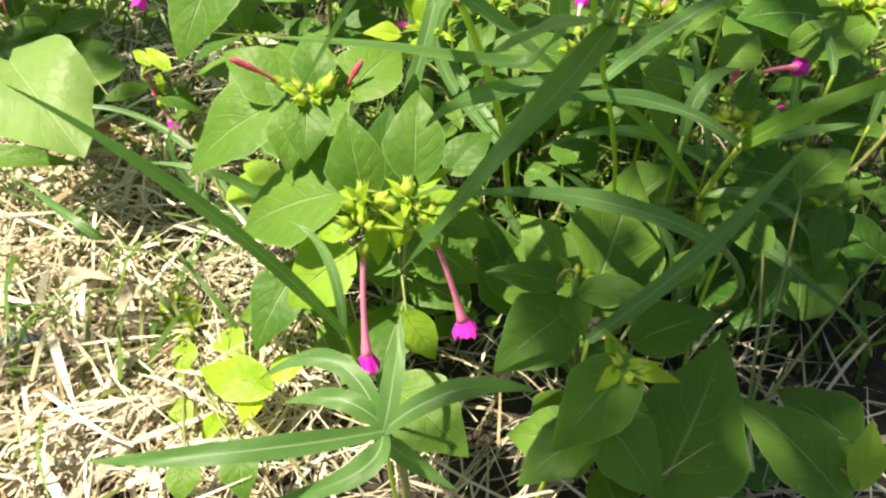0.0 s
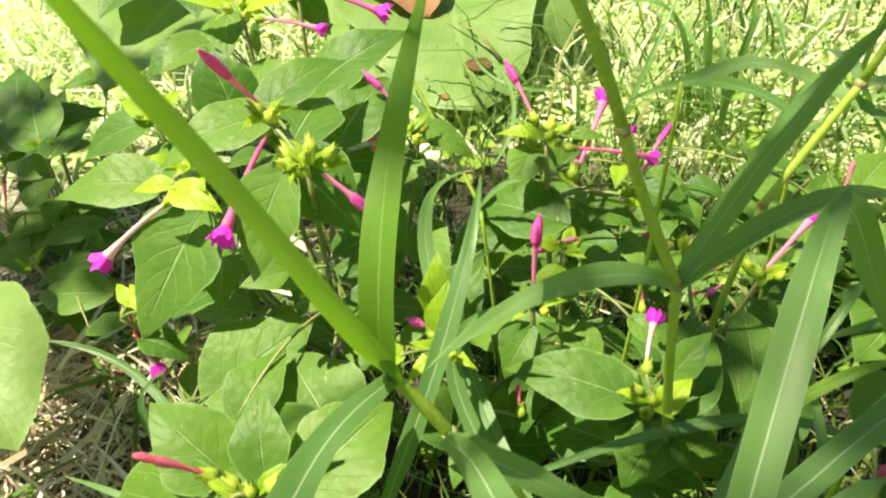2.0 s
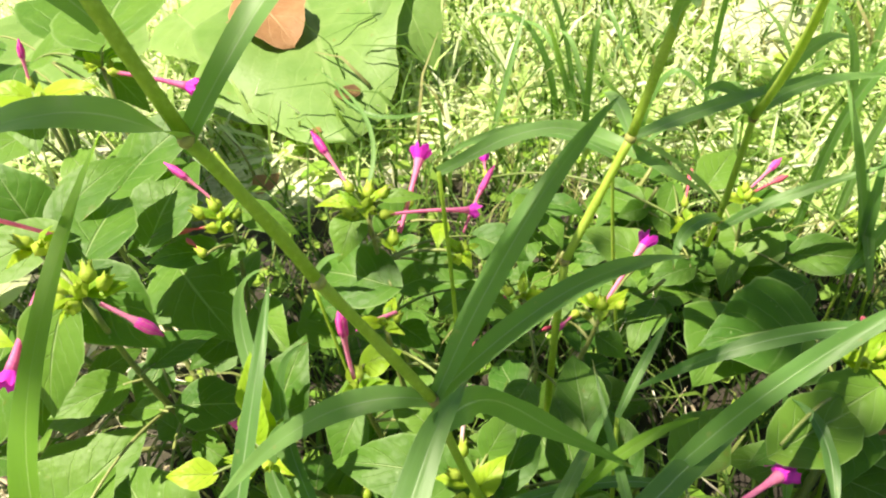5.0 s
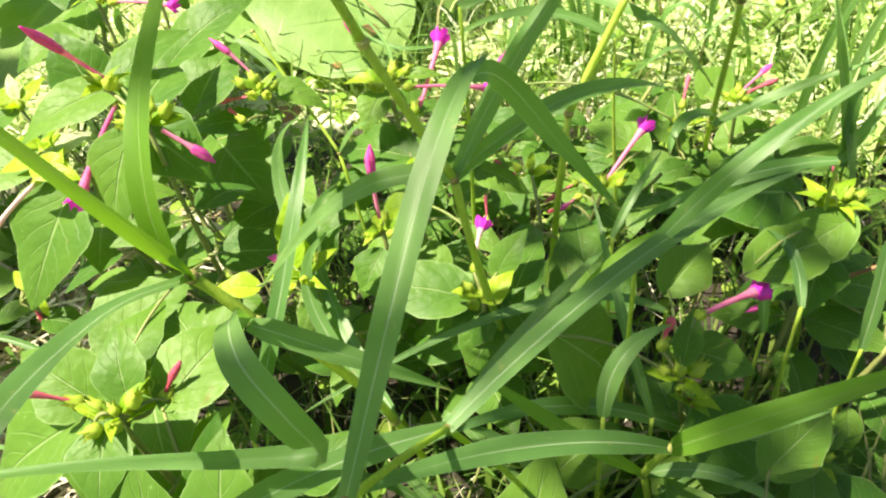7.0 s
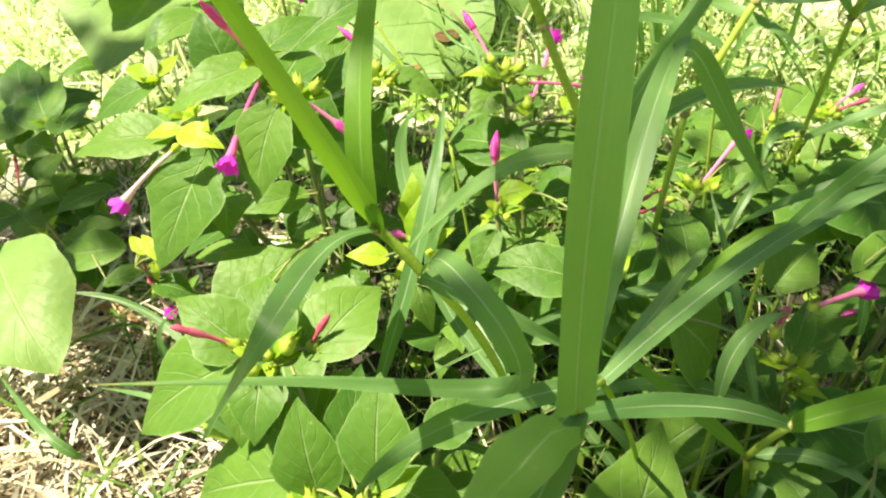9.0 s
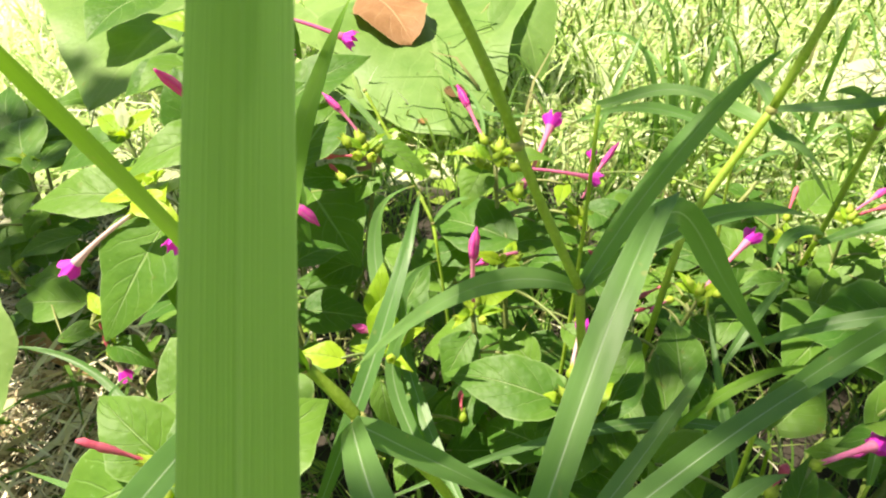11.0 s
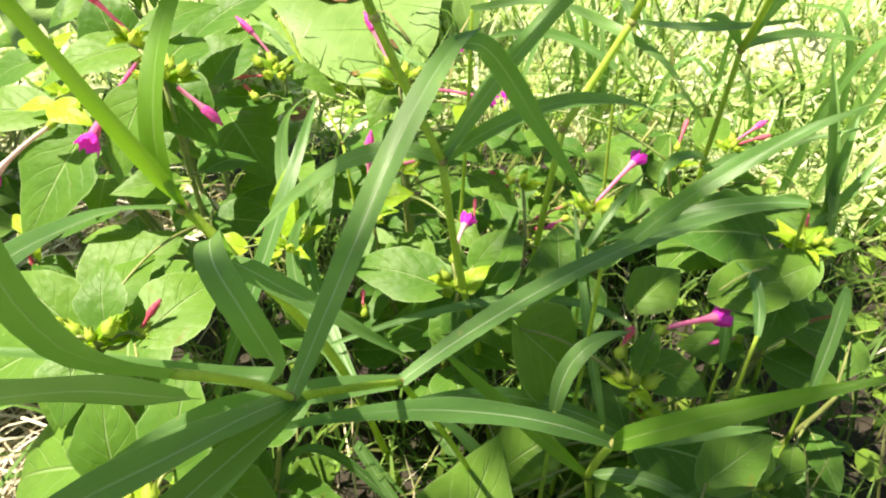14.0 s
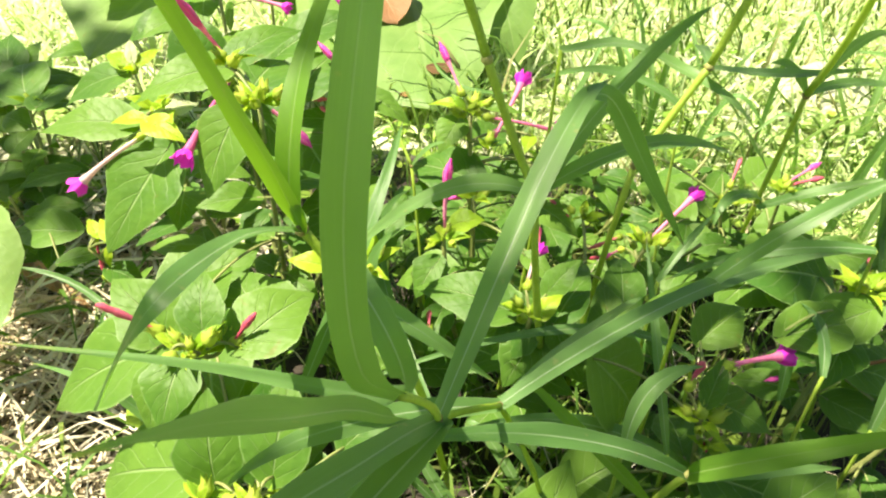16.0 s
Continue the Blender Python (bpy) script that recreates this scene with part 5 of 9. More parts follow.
leaf(bush_middle, (0.187, 0.503, 0.140), (0.146, 0.501, 0.120), 0.50)
stalk(bush_middle, [(0.107, 0.501, 0.129), (0.147, 0.502, 0.144), (0.187, 0.503, 0.140)], 0.0012, 0.0008, STEM, 'petiole', 5)
leaf(bush_middle, (0.108, 0.492, 0.190), (0.052, 0.503, 0.180), 0.50)
stalk(bush_middle, [(0.113, 0.483, 0.179), (0.110, 0.488, 0.186), (0.108, 0.492, 0.190)], 0.0012, 0.0008, STEM, 'petiole', 5)
leaf(bush_middle, (0.119, 0.481, 0.180), (0.104, 0.459, 0.150), 0.80)
leaf(bush_middle, (0.128, 0.482, 0.180), (0.151, 0.465, 0.160), 0.70)
stalk(bush_middle, [(0.113, 0.483, 0.179), (0.120, 0.483, 0.181), (0.128, 0.482, 0.180)], 0.0012, 0.0008, STEM, 'petiole', 5)
leaf(bush_middle, (0.117, 0.475, 0.200), (0.132, 0.489, 0.210), 0.60, YOUNG)
leaf(bush_middle, (0.129, 0.483, 0.190), (0.146, 0.530, 0.200), 0.50)
stalk(bush_middle, [(0.113, 0.483, 0.179), (0.121, 0.483, 0.187), (0.129, 0.483, 0.190)], 0.0012, 0.0008, STEM, 'petiole', 5)
leaf(bush_middle, (0.104, 0.539, 0.200), (0.129, 0.525, 0.190), 0.50)
stalk(bush_middle, [(0.061, 0.578, 0.197), (0.083, 0.558, 0.205), (0.104, 0.539, 0.200)], 0.0012, 0.0008, STEM, 'petiole', 5)
leaf(bush_middle, (0.195, 0.633, 0.140), (0.213, 0.622, 0.130), 0.80)
stalk(bush_middle, [(0.195, 0.649, 0.133), (0.195, 0.641, 0.139), (0.195, 0.633, 0.140)], 0.0012, 0.0008, STEM, 'petiole', 5)
leaf(bush_middle, (0.206, 0.659, 0.150), (0.230, 0.656, 0.150), 0.50)
stalk(bush_middle, [(0.199, 0.651, 0.146), (0.203, 0.655, 0.149), (0.206, 0.659, 0.150)], 0.0012, 0.0008, STEM, 'petiole', 5)
leaf(bush_middle, (0.237, 0.700, 0.150), (0.193, 0.734, 0.160), 0.60)
stalk(bush_middle, [(0.199, 0.651, 0.146), (0.218, 0.675, 0.155), (0.237, 0.700, 0.150)], 0.0012, 0.0008, STEM, 'petiole', 5)
leaf(bush_middle, (0.072, 0.681, 0.170), (0.044, 0.714, 0.180), 0.70)
stalk(bush_middle, [(0.050, 0.647, 0.161), (0.061, 0.664, 0.171), (0.072, 0.681, 0.170)], 0.0012, 0.0008, STEM, 'petiole', 5)
leaf(bush_middle, (0.103, 0.658, 0.170), (0.143, 0.635, 0.160), 0.60)
stalk(bush_middle, [(0.050, 0.647, 0.161), (0.076, 0.652, 0.172), (0.103, 0.658, 0.170)], 0.0012, 0.0008, STEM, 'petiole', 5)
leaf(bush_middle, (0.005, 0.632, 0.150), (-0.020, 0.680, 0.160), 0.70)
stalk(bush_middle, [(0.052, 0.643, 0.141), (0.028, 0.638, 0.152), (0.005, 0.632, 0.150)], 0.0012, 0.0008, STEM, 'petiole', 5)
leaf(bush_middle, (0.085, 0.537, 0.170), (0.060, 0.557, 0.180), 0.70)
stalk(bush_middle, [(0.048, 0.546, 0.166), (0.067, 0.542, 0.172), (0.085, 0.537, 0.170)], 0.0012, 0.0008, STEM, 'petiole', 5)
leaf(bush_middle, (0.066, 0.556, 0.170), (0.095, 0.536, 0.160), 0.60)
stalk(bush_middle, [(0.048, 0.546, 0.166), (0.057, 0.551, 0.170), (0.066, 0.556, 0.170)], 0.0012, 0.0008, STEM, 'petiole', 5)
leaf(bush_middle, (0.176, 0.532, 0.170), (0.170, 0.582, 0.180), 0.60)
stalk(bush_middle, [(0.150, 0.600, 0.146), (0.163, 0.566, 0.167), (0.176, 0.532, 0.170)], 0.0012, 0.0008, STEM, 'petiole', 5)
leaf(bush_middle, (0.144, 0.550, 0.190), (0.129, 0.522, 0.190), 0.60)
stalk(bush_middle, [(0.150, 0.600, 0.146), (0.147, 0.575, 0.176), (0.144, 0.550, 0.190)], 0.0012, 0.0008, STEM, 'petiole', 5)

bush_front = thing('flowering_plant', -0.035, 0.420, ground_height(-0.035, 0.420), 'low flowering plant with yellow bud clusters and hanging magenta flowers', 'plant', PLANTS)
stalk(bush_front, [(-0.035, 0.420, 0.000), (-0.051, 0.394, 0.103), (-0.059, 0.380, 0.223)], 0.0028, 0.0016)
low_leaves(bush_front, (-0.051, 0.394, 0.062), (-0.059, 0.380, 0.207), 4, 0.055, 0.15, 0.70)
stalk(bush_front, [(-0.035, 0.420, 0.000), (-0.009, 0.343, 0.094), (0.005, 0.302, 0.205)], 0.0028, 0.0016)
low_leaves(bush_front, (-0.009, 0.343, 0.057), (0.005, 0.302, 0.189), 4, 0.055, 0.15, 0.70)
stalk(bush_front, [(-0.035, 0.420, 0.000), (-0.072, 0.362, 0.055), (-0.092, 0.331, 0.120)], 0.0028, 0.0016)
low_leaves(bush_front, (-0.072, 0.362, 0.033), (-0.092, 0.331, 0.104), 3, 0.050, 0.15, 0.70)
stalk(bush_front, [(-0.035, 0.420, 0.000), (0.001, 0.407, 0.063), (0.020, 0.400, 0.136)], 0.0028, 0.0016)
low_leaves(bush_front, (0.001, 0.407, 0.038), (0.020, 0.400, 0.120), 4, 0.055, 0.15, 0.70)
head(bush_front, (-0.059, 0.380, 0.223), 5, 0.0100, 0.0090, 4, 0.022)
head(bush_front, (-0.050, 0.399, 0.213), 4, 0.0100, 0.0080, 2, 0.020)
stalk(bush_front, [(-0.059, 0.380, 0.223), (-0.054, 0.390, 0.210), (-0.050, 0.399, 0.213)], 0.0016, 0.0012, STEM, 'stem', 5)
head(bush_front, (0.005, 0.307, 0.205), 3, 0.0090, 0.0070, 2, 0.016)
stalk(bush_front, [(0.005, 0.302, 0.185), (0.005, 0.304, 0.195), (0.005, 0.307, 0.205)], 0.0016, 0.0012, CALYX, 'stem', 5)
head(bush_front, (0.019, 0.303, 0.195), 4, 0.0090, 0.0070, 2, 0.016)
stalk(bush_front, [(0.005, 0.302, 0.185), (0.012, 0.302, 0.190), (0.019, 0.303, 0.195)], 0.0016, 0.0012, CALYX, 'stem', 5)
head(bush_front, (-0.021, 0.312, 0.200), 3, 0.0090, 0.0070, 2, 0.016)
stalk(bush_front, [(0.005, 0.302, 0.185), (-0.008, 0.307, 0.193), (-0.021, 0.312, 0.200)], 0.0016, 0.0012, CALYX, 'stem', 5)
head(bush_front, (-0.021, 0.300, 0.190), 4, 0.0090, 0.0070, 2, 0.016)
stalk(bush_front, [(0.005, 0.302, 0.185), (-0.008, 0.301, 0.188), (-0.021, 0.300, 0.190)], 0.0016, 0.0012, CALYX, 'stem', 5)
flower(bush_front, (-0.078, 0.385, 0.227), (-0.103, 0.375, 0.250), 'red', 1.2)
calyx(bush_front, (-0.076, 0.386, 0.225), (-0.567, -0.354, 0.744), 0.0090)
flower(bush_front, (-0.046, 0.395, 0.213), (-0.031, 0.404, 0.234), 'red', 1.1)
calyx(bush_front, (-0.045, 0.395, 0.214), (0.615, 0.615, 0.492), 0.0090)
flower(bush_front, (-0.020, 0.296, 0.178), (-0.020, 0.267, 0.115), 'open', 1.1)
calyx(bush_front, (-0.020, 0.297, 0.181), (0.000, -0.418, -0.908), 0.0090)
flower(bush_front, (0.019, 0.298, 0.185), (0.036, 0.289, 0.124), 'open', 1.15)
calyx(bush_front, (0.018, 0.298, 0.188), (0.266, -0.141, -0.954), 0.0090)
leaf(bush_front, (-0.060, 0.373, 0.223), (-0.059, 0.342, 0.201), 0.80)
leaf(bush_front, (-0.083, 0.384, 0.215), (-0.150, 0.371, 0.168), 0.58)
stalk(bush_front, [(-0.058, 0.382, 0.212), (-0.070, 0.383, 0.221), (-0.083, 0.384, 0.215)], 0.0012, 0.0008, STEM, 'petiole', 5)
leaf(bush_front, (-0.039, 0.339, 0.182), (-0.115, 0.351, 0.135), 0.62)
stalk(bush_front, [(-0.003, 0.326, 0.164), (-0.021, 0.332, 0.181), (-0.039, 0.339, 0.182)], 0.0012, 0.0008, STEM, 'petiole', 5)
leaf(bush_front, (-0.024, 0.326, 0.192), (-0.033, 0.349, 0.232), 0.70)
stalk(bush_front, [(0.001, 0.314, 0.184), (-0.012, 0.320, 0.196), (-0.024, 0.326, 0.192)], 0.0012, 0.0008, STEM, 'petiole', 5)
leaf(bush_front, (0.007, 0.326, 0.205), (0.009, 0.360, 0.240), 0.68)
stalk(bush_front, [(0.003, 0.308, 0.195), (0.005, 0.317, 0.208), (0.007, 0.326, 0.205)], 0.0012, 0.0008, STEM, 'petiole', 5)
leaf(bush_front, (-0.056, 0.389, 0.225), (-0.068, 0.422, 0.245), 0.62)
leaf(bush_front, (-0.040, 0.395, 0.215), (-0.011, 0.440, 0.224), 0.80)
stalk(bush_front, [(-0.058, 0.382, 0.212), (-0.049, 0.389, 0.221), (-0.040, 0.395, 0.215)], 0.0012, 0.0008, STEM, 'petiole', 5)
leaf(bush_front, (-0.080, 0.395, 0.216), (-0.123, 0.413, 0.234), 0.74)
stalk(bush_front, [(-0.058, 0.382, 0.212), (-0.068, 0.388, 0.221), (-0.079, 0.394, 0.215)], 0.0012, 0.0008, STEM, 'petiole', 5)
leaf(bush_front, (-0.100, 0.466, 0.160), (-0.052, 0.381, 0.150), 0.70)
stalk(bush_front, [(-0.052, 0.392, 0.156), (-0.076, 0.429, 0.166), (-0.100, 0.466, 0.160)], 0.0012, 0.0008, STEM, 'petiole', 5)
leaf(bush_front, (0.025, 0.373, 0.175), (0.050, 0.396, 0.190), 0.70)
stalk(bush_front, [(-0.005, 0.332, 0.154), (0.010, 0.352, 0.172), (0.025, 0.373, 0.175)], 0.0012, 0.0008, STEM, 'petiole', 5)
leaf(bush_front, (-0.036, 0.317, 0.150), (-0.076, 0.303, 0.115), 0.78, YOUNG_GREEN)
stalk(bush_front, [(-0.005, 0.332, 0.154), (-0.021, 0.324, 0.160), (-0.036, 0.317, 0.150)], 0.0012, 0.0008, STEM, 'petiole', 5)
leaf(bush_front, (-0.077, 0.338, 0.115), (-0.102, 0.292, 0.085), 0.62)
leaf(bush_front, (0.007, 0.318, 0.165), (0.045, 0.312, 0.135), 0.72)
stalk(bush_front, [(-0.001, 0.320, 0.174), (0.003, 0.319, 0.178), (0.007, 0.318, 0.165)], 0.0012, 0.0008, STEM, 'petiole', 5)
leaf(bush_front, (0.006, 0.348, 0.170), (0.050, 0.333, 0.150), 0.60)
stalk(bush_front, [(-0.003, 0.326, 0.164), (0.001, 0.337, 0.175), (0.006, 0.348, 0.170)], 0.0012, 0.0008, STEM, 'petiole', 5)
leaf(bush_front, (-0.030, 0.299, 0.185), (-0.048, 0.300, 0.180), 0.62, YOUNG)
stalk(bush_front, [(0.001, 0.314, 0.184), (-0.015, 0.306, 0.193), (-0.030, 0.299, 0.185)], 0.0012, 0.0008, STEM, 'petiole', 5)
leaf(bush_front, (0.004, 0.309, 0.190), (-0.005, 0.307, 0.165), 0.60, YOUNG)
leaf(bush_front, (-0.014, 0.309, 0.185), (-0.013, 0.304, 0.155), 0.42, YOUNG)
stalk(bush_front, [(0.001, 0.314, 0.184), (-0.007, 0.311, 0.193), (-0.014, 0.309, 0.185)], 0.0012, 0.0008, STEM, 'petiole', 5)
leaf(bush_front, (0.014, 0.306, 0.200), (0.045, 0.318, 0.195), 0.45, YOUNG_GREEN)
leaf(bush_front, (0.008, 0.321, 0.200), (0.028, 0.333, 0.205), 0.40, YOUNG)
stalk(bush_front, [(0.003, 0.308, 0.195), (0.005, 0.314, 0.205), (0.008, 0.321, 0.200)], 0.0012, 0.0008, STEM, 'petiole', 5)
leaf(bush_front, (-0.022, 0.312, 0.190), (-0.015, 0.307, 0.215), 0.35, YOUNG)
stalk(bush_front, [(0.001, 0.314, 0.184), (-0.011, 0.313, 0.195), (-0.022, 0.312, 0.190)], 0.0012, 0.0008, STEM, 'petiole', 5)
leaf(bush_front, (-0.004, 0.263, 0.090), (0.044, 0.228, 0.080), 0.75)
stalk(bush_front, [(-0.017, 0.367, 0.092), (-0.011, 0.315, 0.099), (-0.004, 0.263, 0.090)], 0.0012, 0.0008, STEM, 'petiole', 5)
leaf(bush_front, (0.004, 0.278, 0.140), (0.020, 0.270, 0.110), 0.60, YOUNG_GREEN)
stalk(bush_front, [(-0.007, 0.337, 0.143), (-0.002, 0.308, 0.150), (0.004, 0.278, 0.140)], 0.0012, 0.0008, STEM, 'petiole', 5)
leaf(bush_front, (-0.184, 0.355, 0.022), (-0.216, 0.399, 0.020), 0.72, YOUNG)
stalk(bush_front, [(-0.164, 0.328, 0.028), (-0.174, 0.341, 0.033), (-0.184, 0.355, 0.022)], 0.0012, 0.0008, STEM, 'petiole', 5)
leaf(bush_front, (-0.168, 0.326, 0.045), (-0.166, 0.303, 0.035), 0.72, YOUNG)
stalk(bush_front, [(-0.171, 0.323, 0.030), (-0.170, 0.325, 0.045), (-0.168, 0.326, 0.045)], 0.0012, 0.0008, STEM, 'petiole', 5)
leaf(bush_front, (-0.095, 0.281, 0.060), (-0.148, 0.299, 0.055), 0.52, YOUNG)
stalk(bush_front, [(-0.144, 0.342, 0.024), (-0.119, 0.312, 0.050), (-0.095, 0.281, 0.060)], 0.0012, 0.0008, STEM, 'petiole', 5)
leaf(bush_front, (-0.091, 0.289, 0.065), (-0.066, 0.300, 0.070), 0.62, YOUNG)
stalk(bush_front, [(-0.069, 0.367, 0.072), (-0.080, 0.328, 0.077), (-0.091, 0.289, 0.065)], 0.0012, 0.0008, STEM, 'petiole', 5)
leaf(bush_front, (-0.147, 0.347, 0.035), (-0.127, 0.321, 0.035), 0.70, YOUNG_GREEN)
stalk(bush_front, [(-0.144, 0.342, 0.024), (-0.145, 0.345, 0.037), (-0.147, 0.347, 0.035)], 0.0012, 0.0008, STEM, 'petiole', 5)
leaf(bush_front, (-0.155, 0.272, 0.030), (-0.170, 0.293, 0.030), 0.70, YOUNG_GREEN)
stalk(bush_front, [(-0.171, 0.323, 0.030), (-0.163, 0.297, 0.038), (-0.155, 0.272, 0.030)], 0.0012, 0.0008, STEM, 'petiole', 5)
leaf(bush_front, (-0.133, 0.278, 0.030), (-0.137, 0.254, 0.030), 0.60, YOUNG)
stalk(bush_front, [(-0.164, 0.328, 0.028), (-0.149, 0.303, 0.037), (-0.133, 0.278, 0.030)], 0.0012, 0.0008, STEM, 'petiole', 5)
leaf(bush_front, (-0.135, 0.229, 0.050), (-0.134, 0.208, 0.040), 0.95)
stalk(bush_front, [(-0.171, 0.323, 0.030), (-0.153, 0.276, 0.048), (-0.135, 0.229, 0.050)], 0.0012, 0.0008, STEM, 'petiole', 5)
leaf(bush_front, (-0.101, 0.233, 0.060), (-0.091, 0.208, 0.045), 0.75)
stalk(bush_front, [(-0.171, 0.323, 0.030), (-0.136, 0.278, 0.053), (-0.101, 0.233, 0.060)], 0.0012, 0.0008, STEM, 'petiole', 5)
leaf(bush_front, (-0.105, 0.282, 0.050), (-0.106, 0.255, 0.050), 0.60, YOUNG)
stalk(bush_front, [(-0.151, 0.338, 0.025), (-0.128, 0.310, 0.046), (-0.105, 0.282, 0.050)], 0.0012, 0.0008, STEM, 'petiole', 5)
leaf(bush_front, (-0.151, 0.444, 0.100), (-0.103, 0.403, 0.110), 0.50, YOUNG_GREEN)
stalk(bush_front, [(-0.046, 0.402, 0.100), (-0.098, 0.423, 0.108), (-0.151, 0.444, 0.100)], 0.0012, 0.0008, STEM, 'petiole', 5)
leaf(bush_front, (-0.111, 0.427, 0.120), (-0.143, 0.448, 0.120), 0.55, YOUNG_GREEN)
stalk(bush_front, [(-0.048, 0.398, 0.123), (-0.080, 0.412, 0.129), (-0.111, 0.427, 0.120)], 0.0012, 0.0008, STEM, 'petiole', 5)
leaf(bush_front, (-0.056, 0.345, 0.150), (-0.055, 0.376, 0.205), 0.55)
stalk(bush_front, [(-0.052, 0.392, 0.156), (-0.054, 0.368, 0.161), (-0.056, 0.345, 0.150)], 0.0012, 0.0008, STEM, 'petiole', 5)
leaf(bush_front, (-0.020, 0.357, 0.160), (-0.013, 0.387, 0.215), 0.60)
stalk(bush_front, [(-0.007, 0.337, 0.143), (-0.014, 0.347, 0.160), (-0.020, 0.357, 0.160)], 0.0012, 0.0008, STEM, 'petiole', 5)
leaf(bush_front, (-0.070, 0.373, 0.215), (-0.075, 0.351, 0.185), 0.72)
stalk(bush_front, [(-0.059, 0.380, 0.223), (-0.065, 0.377, 0.227), (-0.070, 0.373, 0.215)], 0.0012, 0.0008, STEM, 'petiole', 5)

bush_right = thing('flowering_plant', 0.270, 0.500, ground_height(0.270, 0.500), 'green leafy plant with a single open magenta flower', 'plant', PLANTS)
stalk(bush_right, [(0.270, 0.500, 0.0), (0.237, 0.462, 0.077), (0.220, 0.441, 0.166)], 0.0028, 0.0016)
low_leaves(bush_right, (0.237, 0.462, 0.046), (0.220, 0.441, 0.150), 4, 0.055, 0.25, 0.85)
stalk(bush_right, [(0.270, 0.500, 0.0), (0.306, 0.530, 0.092), (0.325, 0.546, 0.201)], 0.0028, 0.0016)
low_leaves(bush_right, (0.306, 0.530, 0.055), (0.325, 0.546, 0.185), 5, 0.055, 0.25, 0.85)
stalk(bush_right, [(0.270, 0.500, 0.0), (0.288, 0.454, 0.047), (0.298, 0.430, 0.101)], 0.0028, 0.0016)
low_leaves(bush_right, (0.288, 0.454, 0.028), (0.298, 0.430, 0.085), 4, 0.055, 0.25, 0.85)
stalk(bush_right, [(0.270, 0.500, 0.0), (0.329, 0.500, 0.059), (0.360, 0.500, 0.126)], 0.0028, 0.0016)
low_leaves(bush_right, (0.329, 0.500, 0.035), (0.360, 0.500, 0.110), 4, 0.055, 0.25, 0.85)
stalk(bush_right, [(0.270, 0.500, 0.0), (0.225, 0.500, 0.045), (0.200, 0.500, 0.096)], 0.0028, 0.0016)
low_leaves(bush_right, (0.225, 0.500, 0.027), (0.200, 0.500, 0.080), 4, 0.055, 0.25, 0.85)
head(bush_right, (0.220, 0.441, 0.170), 4, 0.0110, 0.0090, 3, 0.020)
head(bush_right, (0.227, 0.443, 0.150), 2, 0.0120, 0.0060, 1, 0.020)
head(bush_right, (0.325, 0.546, 0.205), 3, 0.0090, 0.0060, 3, 0.022)
head(bush_right, (0.298, 0.430, 0.105), 6, 0.0060, 0.0080, 5, 0.018)
head(bush_right, (0.330, 0.547, 0.200), 3, 0.0090, 0.0070, 2, 0.020)
flower(bush_right, (0.230, 0.461, 0.196), (0.268, 0.489, 0.186), 'open', 1.05)
calyx(bush_right, (0.228, 0.459, 0.197), (0.788, 0.580, -0.207), 0.0075)
stalk(bush_right, [(0.220, 0.441, 0.166), (0.224, 0.450, 0.186), (0.228, 0.459, 0.197)], 0.0013, 0.0009, STEM, 'stem', 5)
flower(bush_right, (0.209, 0.446, 0.190), (0.215, 0.453, 0.204), 'red', 1.20)
calyx(bush_right, (0.208, 0.445, 0.187), (0.358, 0.418, 0.835), 0.0075)
stalk(bush_right, [(0.220, 0.441, 0.166), (0.214, 0.443, 0.180), (0.208, 0.445, 0.187)], 0.0013, 0.0009, STEM, 'stem', 5)
flower(bush_right, (0.224, 0.445, 0.150), (0.231, 0.442, 0.142), 'red', 1.00)
flower(bush_right, (0.306, 0.548, 0.120), (0.286, 0.539, 0.120), 'closed', 0.80)
calyx(bush_right, (0.309, 0.549, 0.120), (-0.912, -0.410, 0.000), 0.0075)
stalk(bush_right, [(0.312, 0.535, 0.116), (0.310, 0.542, 0.120), (0.309, 0.549, 0.120)], 0.0013, 0.0009, STEM, 'stem', 5)
flower(bush_right, (0.333, 0.566, 0.200), (0.330, 0.568, 0.215), 'red', 0.90)
calyx(bush_right, (0.334, 0.566, 0.197), (-0.194, 0.130, 0.972), 0.0075)
stalk(bush_right, [(0.325, 0.546, 0.201), (0.329, 0.556, 0.202), (0.334, 0.566, 0.197)], 0.0013, 0.0009, STEM, 'stem', 5)
leaf(bush_right, (0.268, 0.497, 0.195), (0.326, 0.534, 0.186), 0.52)
stalk(bush_right, [(0.323, 0.544, 0.183), (0.296, 0.521, 0.201), (0.268, 0.497, 0.200)], 0.0012, 0.0008, STEM, 'petiole', 5)
leaf(bush_right, (0.321, 0.604, 0.170), (0.251, 0.588, 0.175), 0.95)
stalk(bush_right, [(0.321, 0.543, 0.166), (0.321, 0.573, 0.175), (0.321, 0.604, 0.170)], 0.0012, 0.0008, STEM, 'petiole', 5)
leaf(bush_right, (0.329, 0.532, 0.200), (0.285, 0.518, 0.172), 0.62)
stalk(bush_right, [(0.325, 0.546, 0.201), (0.327, 0.539, 0.202), (0.329, 0.532, 0.200)], 0.0012, 0.0008, STEM, 'petiole', 5)
leaf(bush_right, (0.153, 0.446, 0.200), (0.184, 0.463, 0.140), 0.82)
stalk(bush_right, [(0.220, 0.441, 0.166), (0.186, 0.444, 0.192), (0.153, 0.446, 0.200)], 0.0012, 0.0008, STEM, 'petiole', 5)
leaf(bush_right, (0.222, 0.499, 0.180), (0.251, 0.529, 0.190), 0.72)
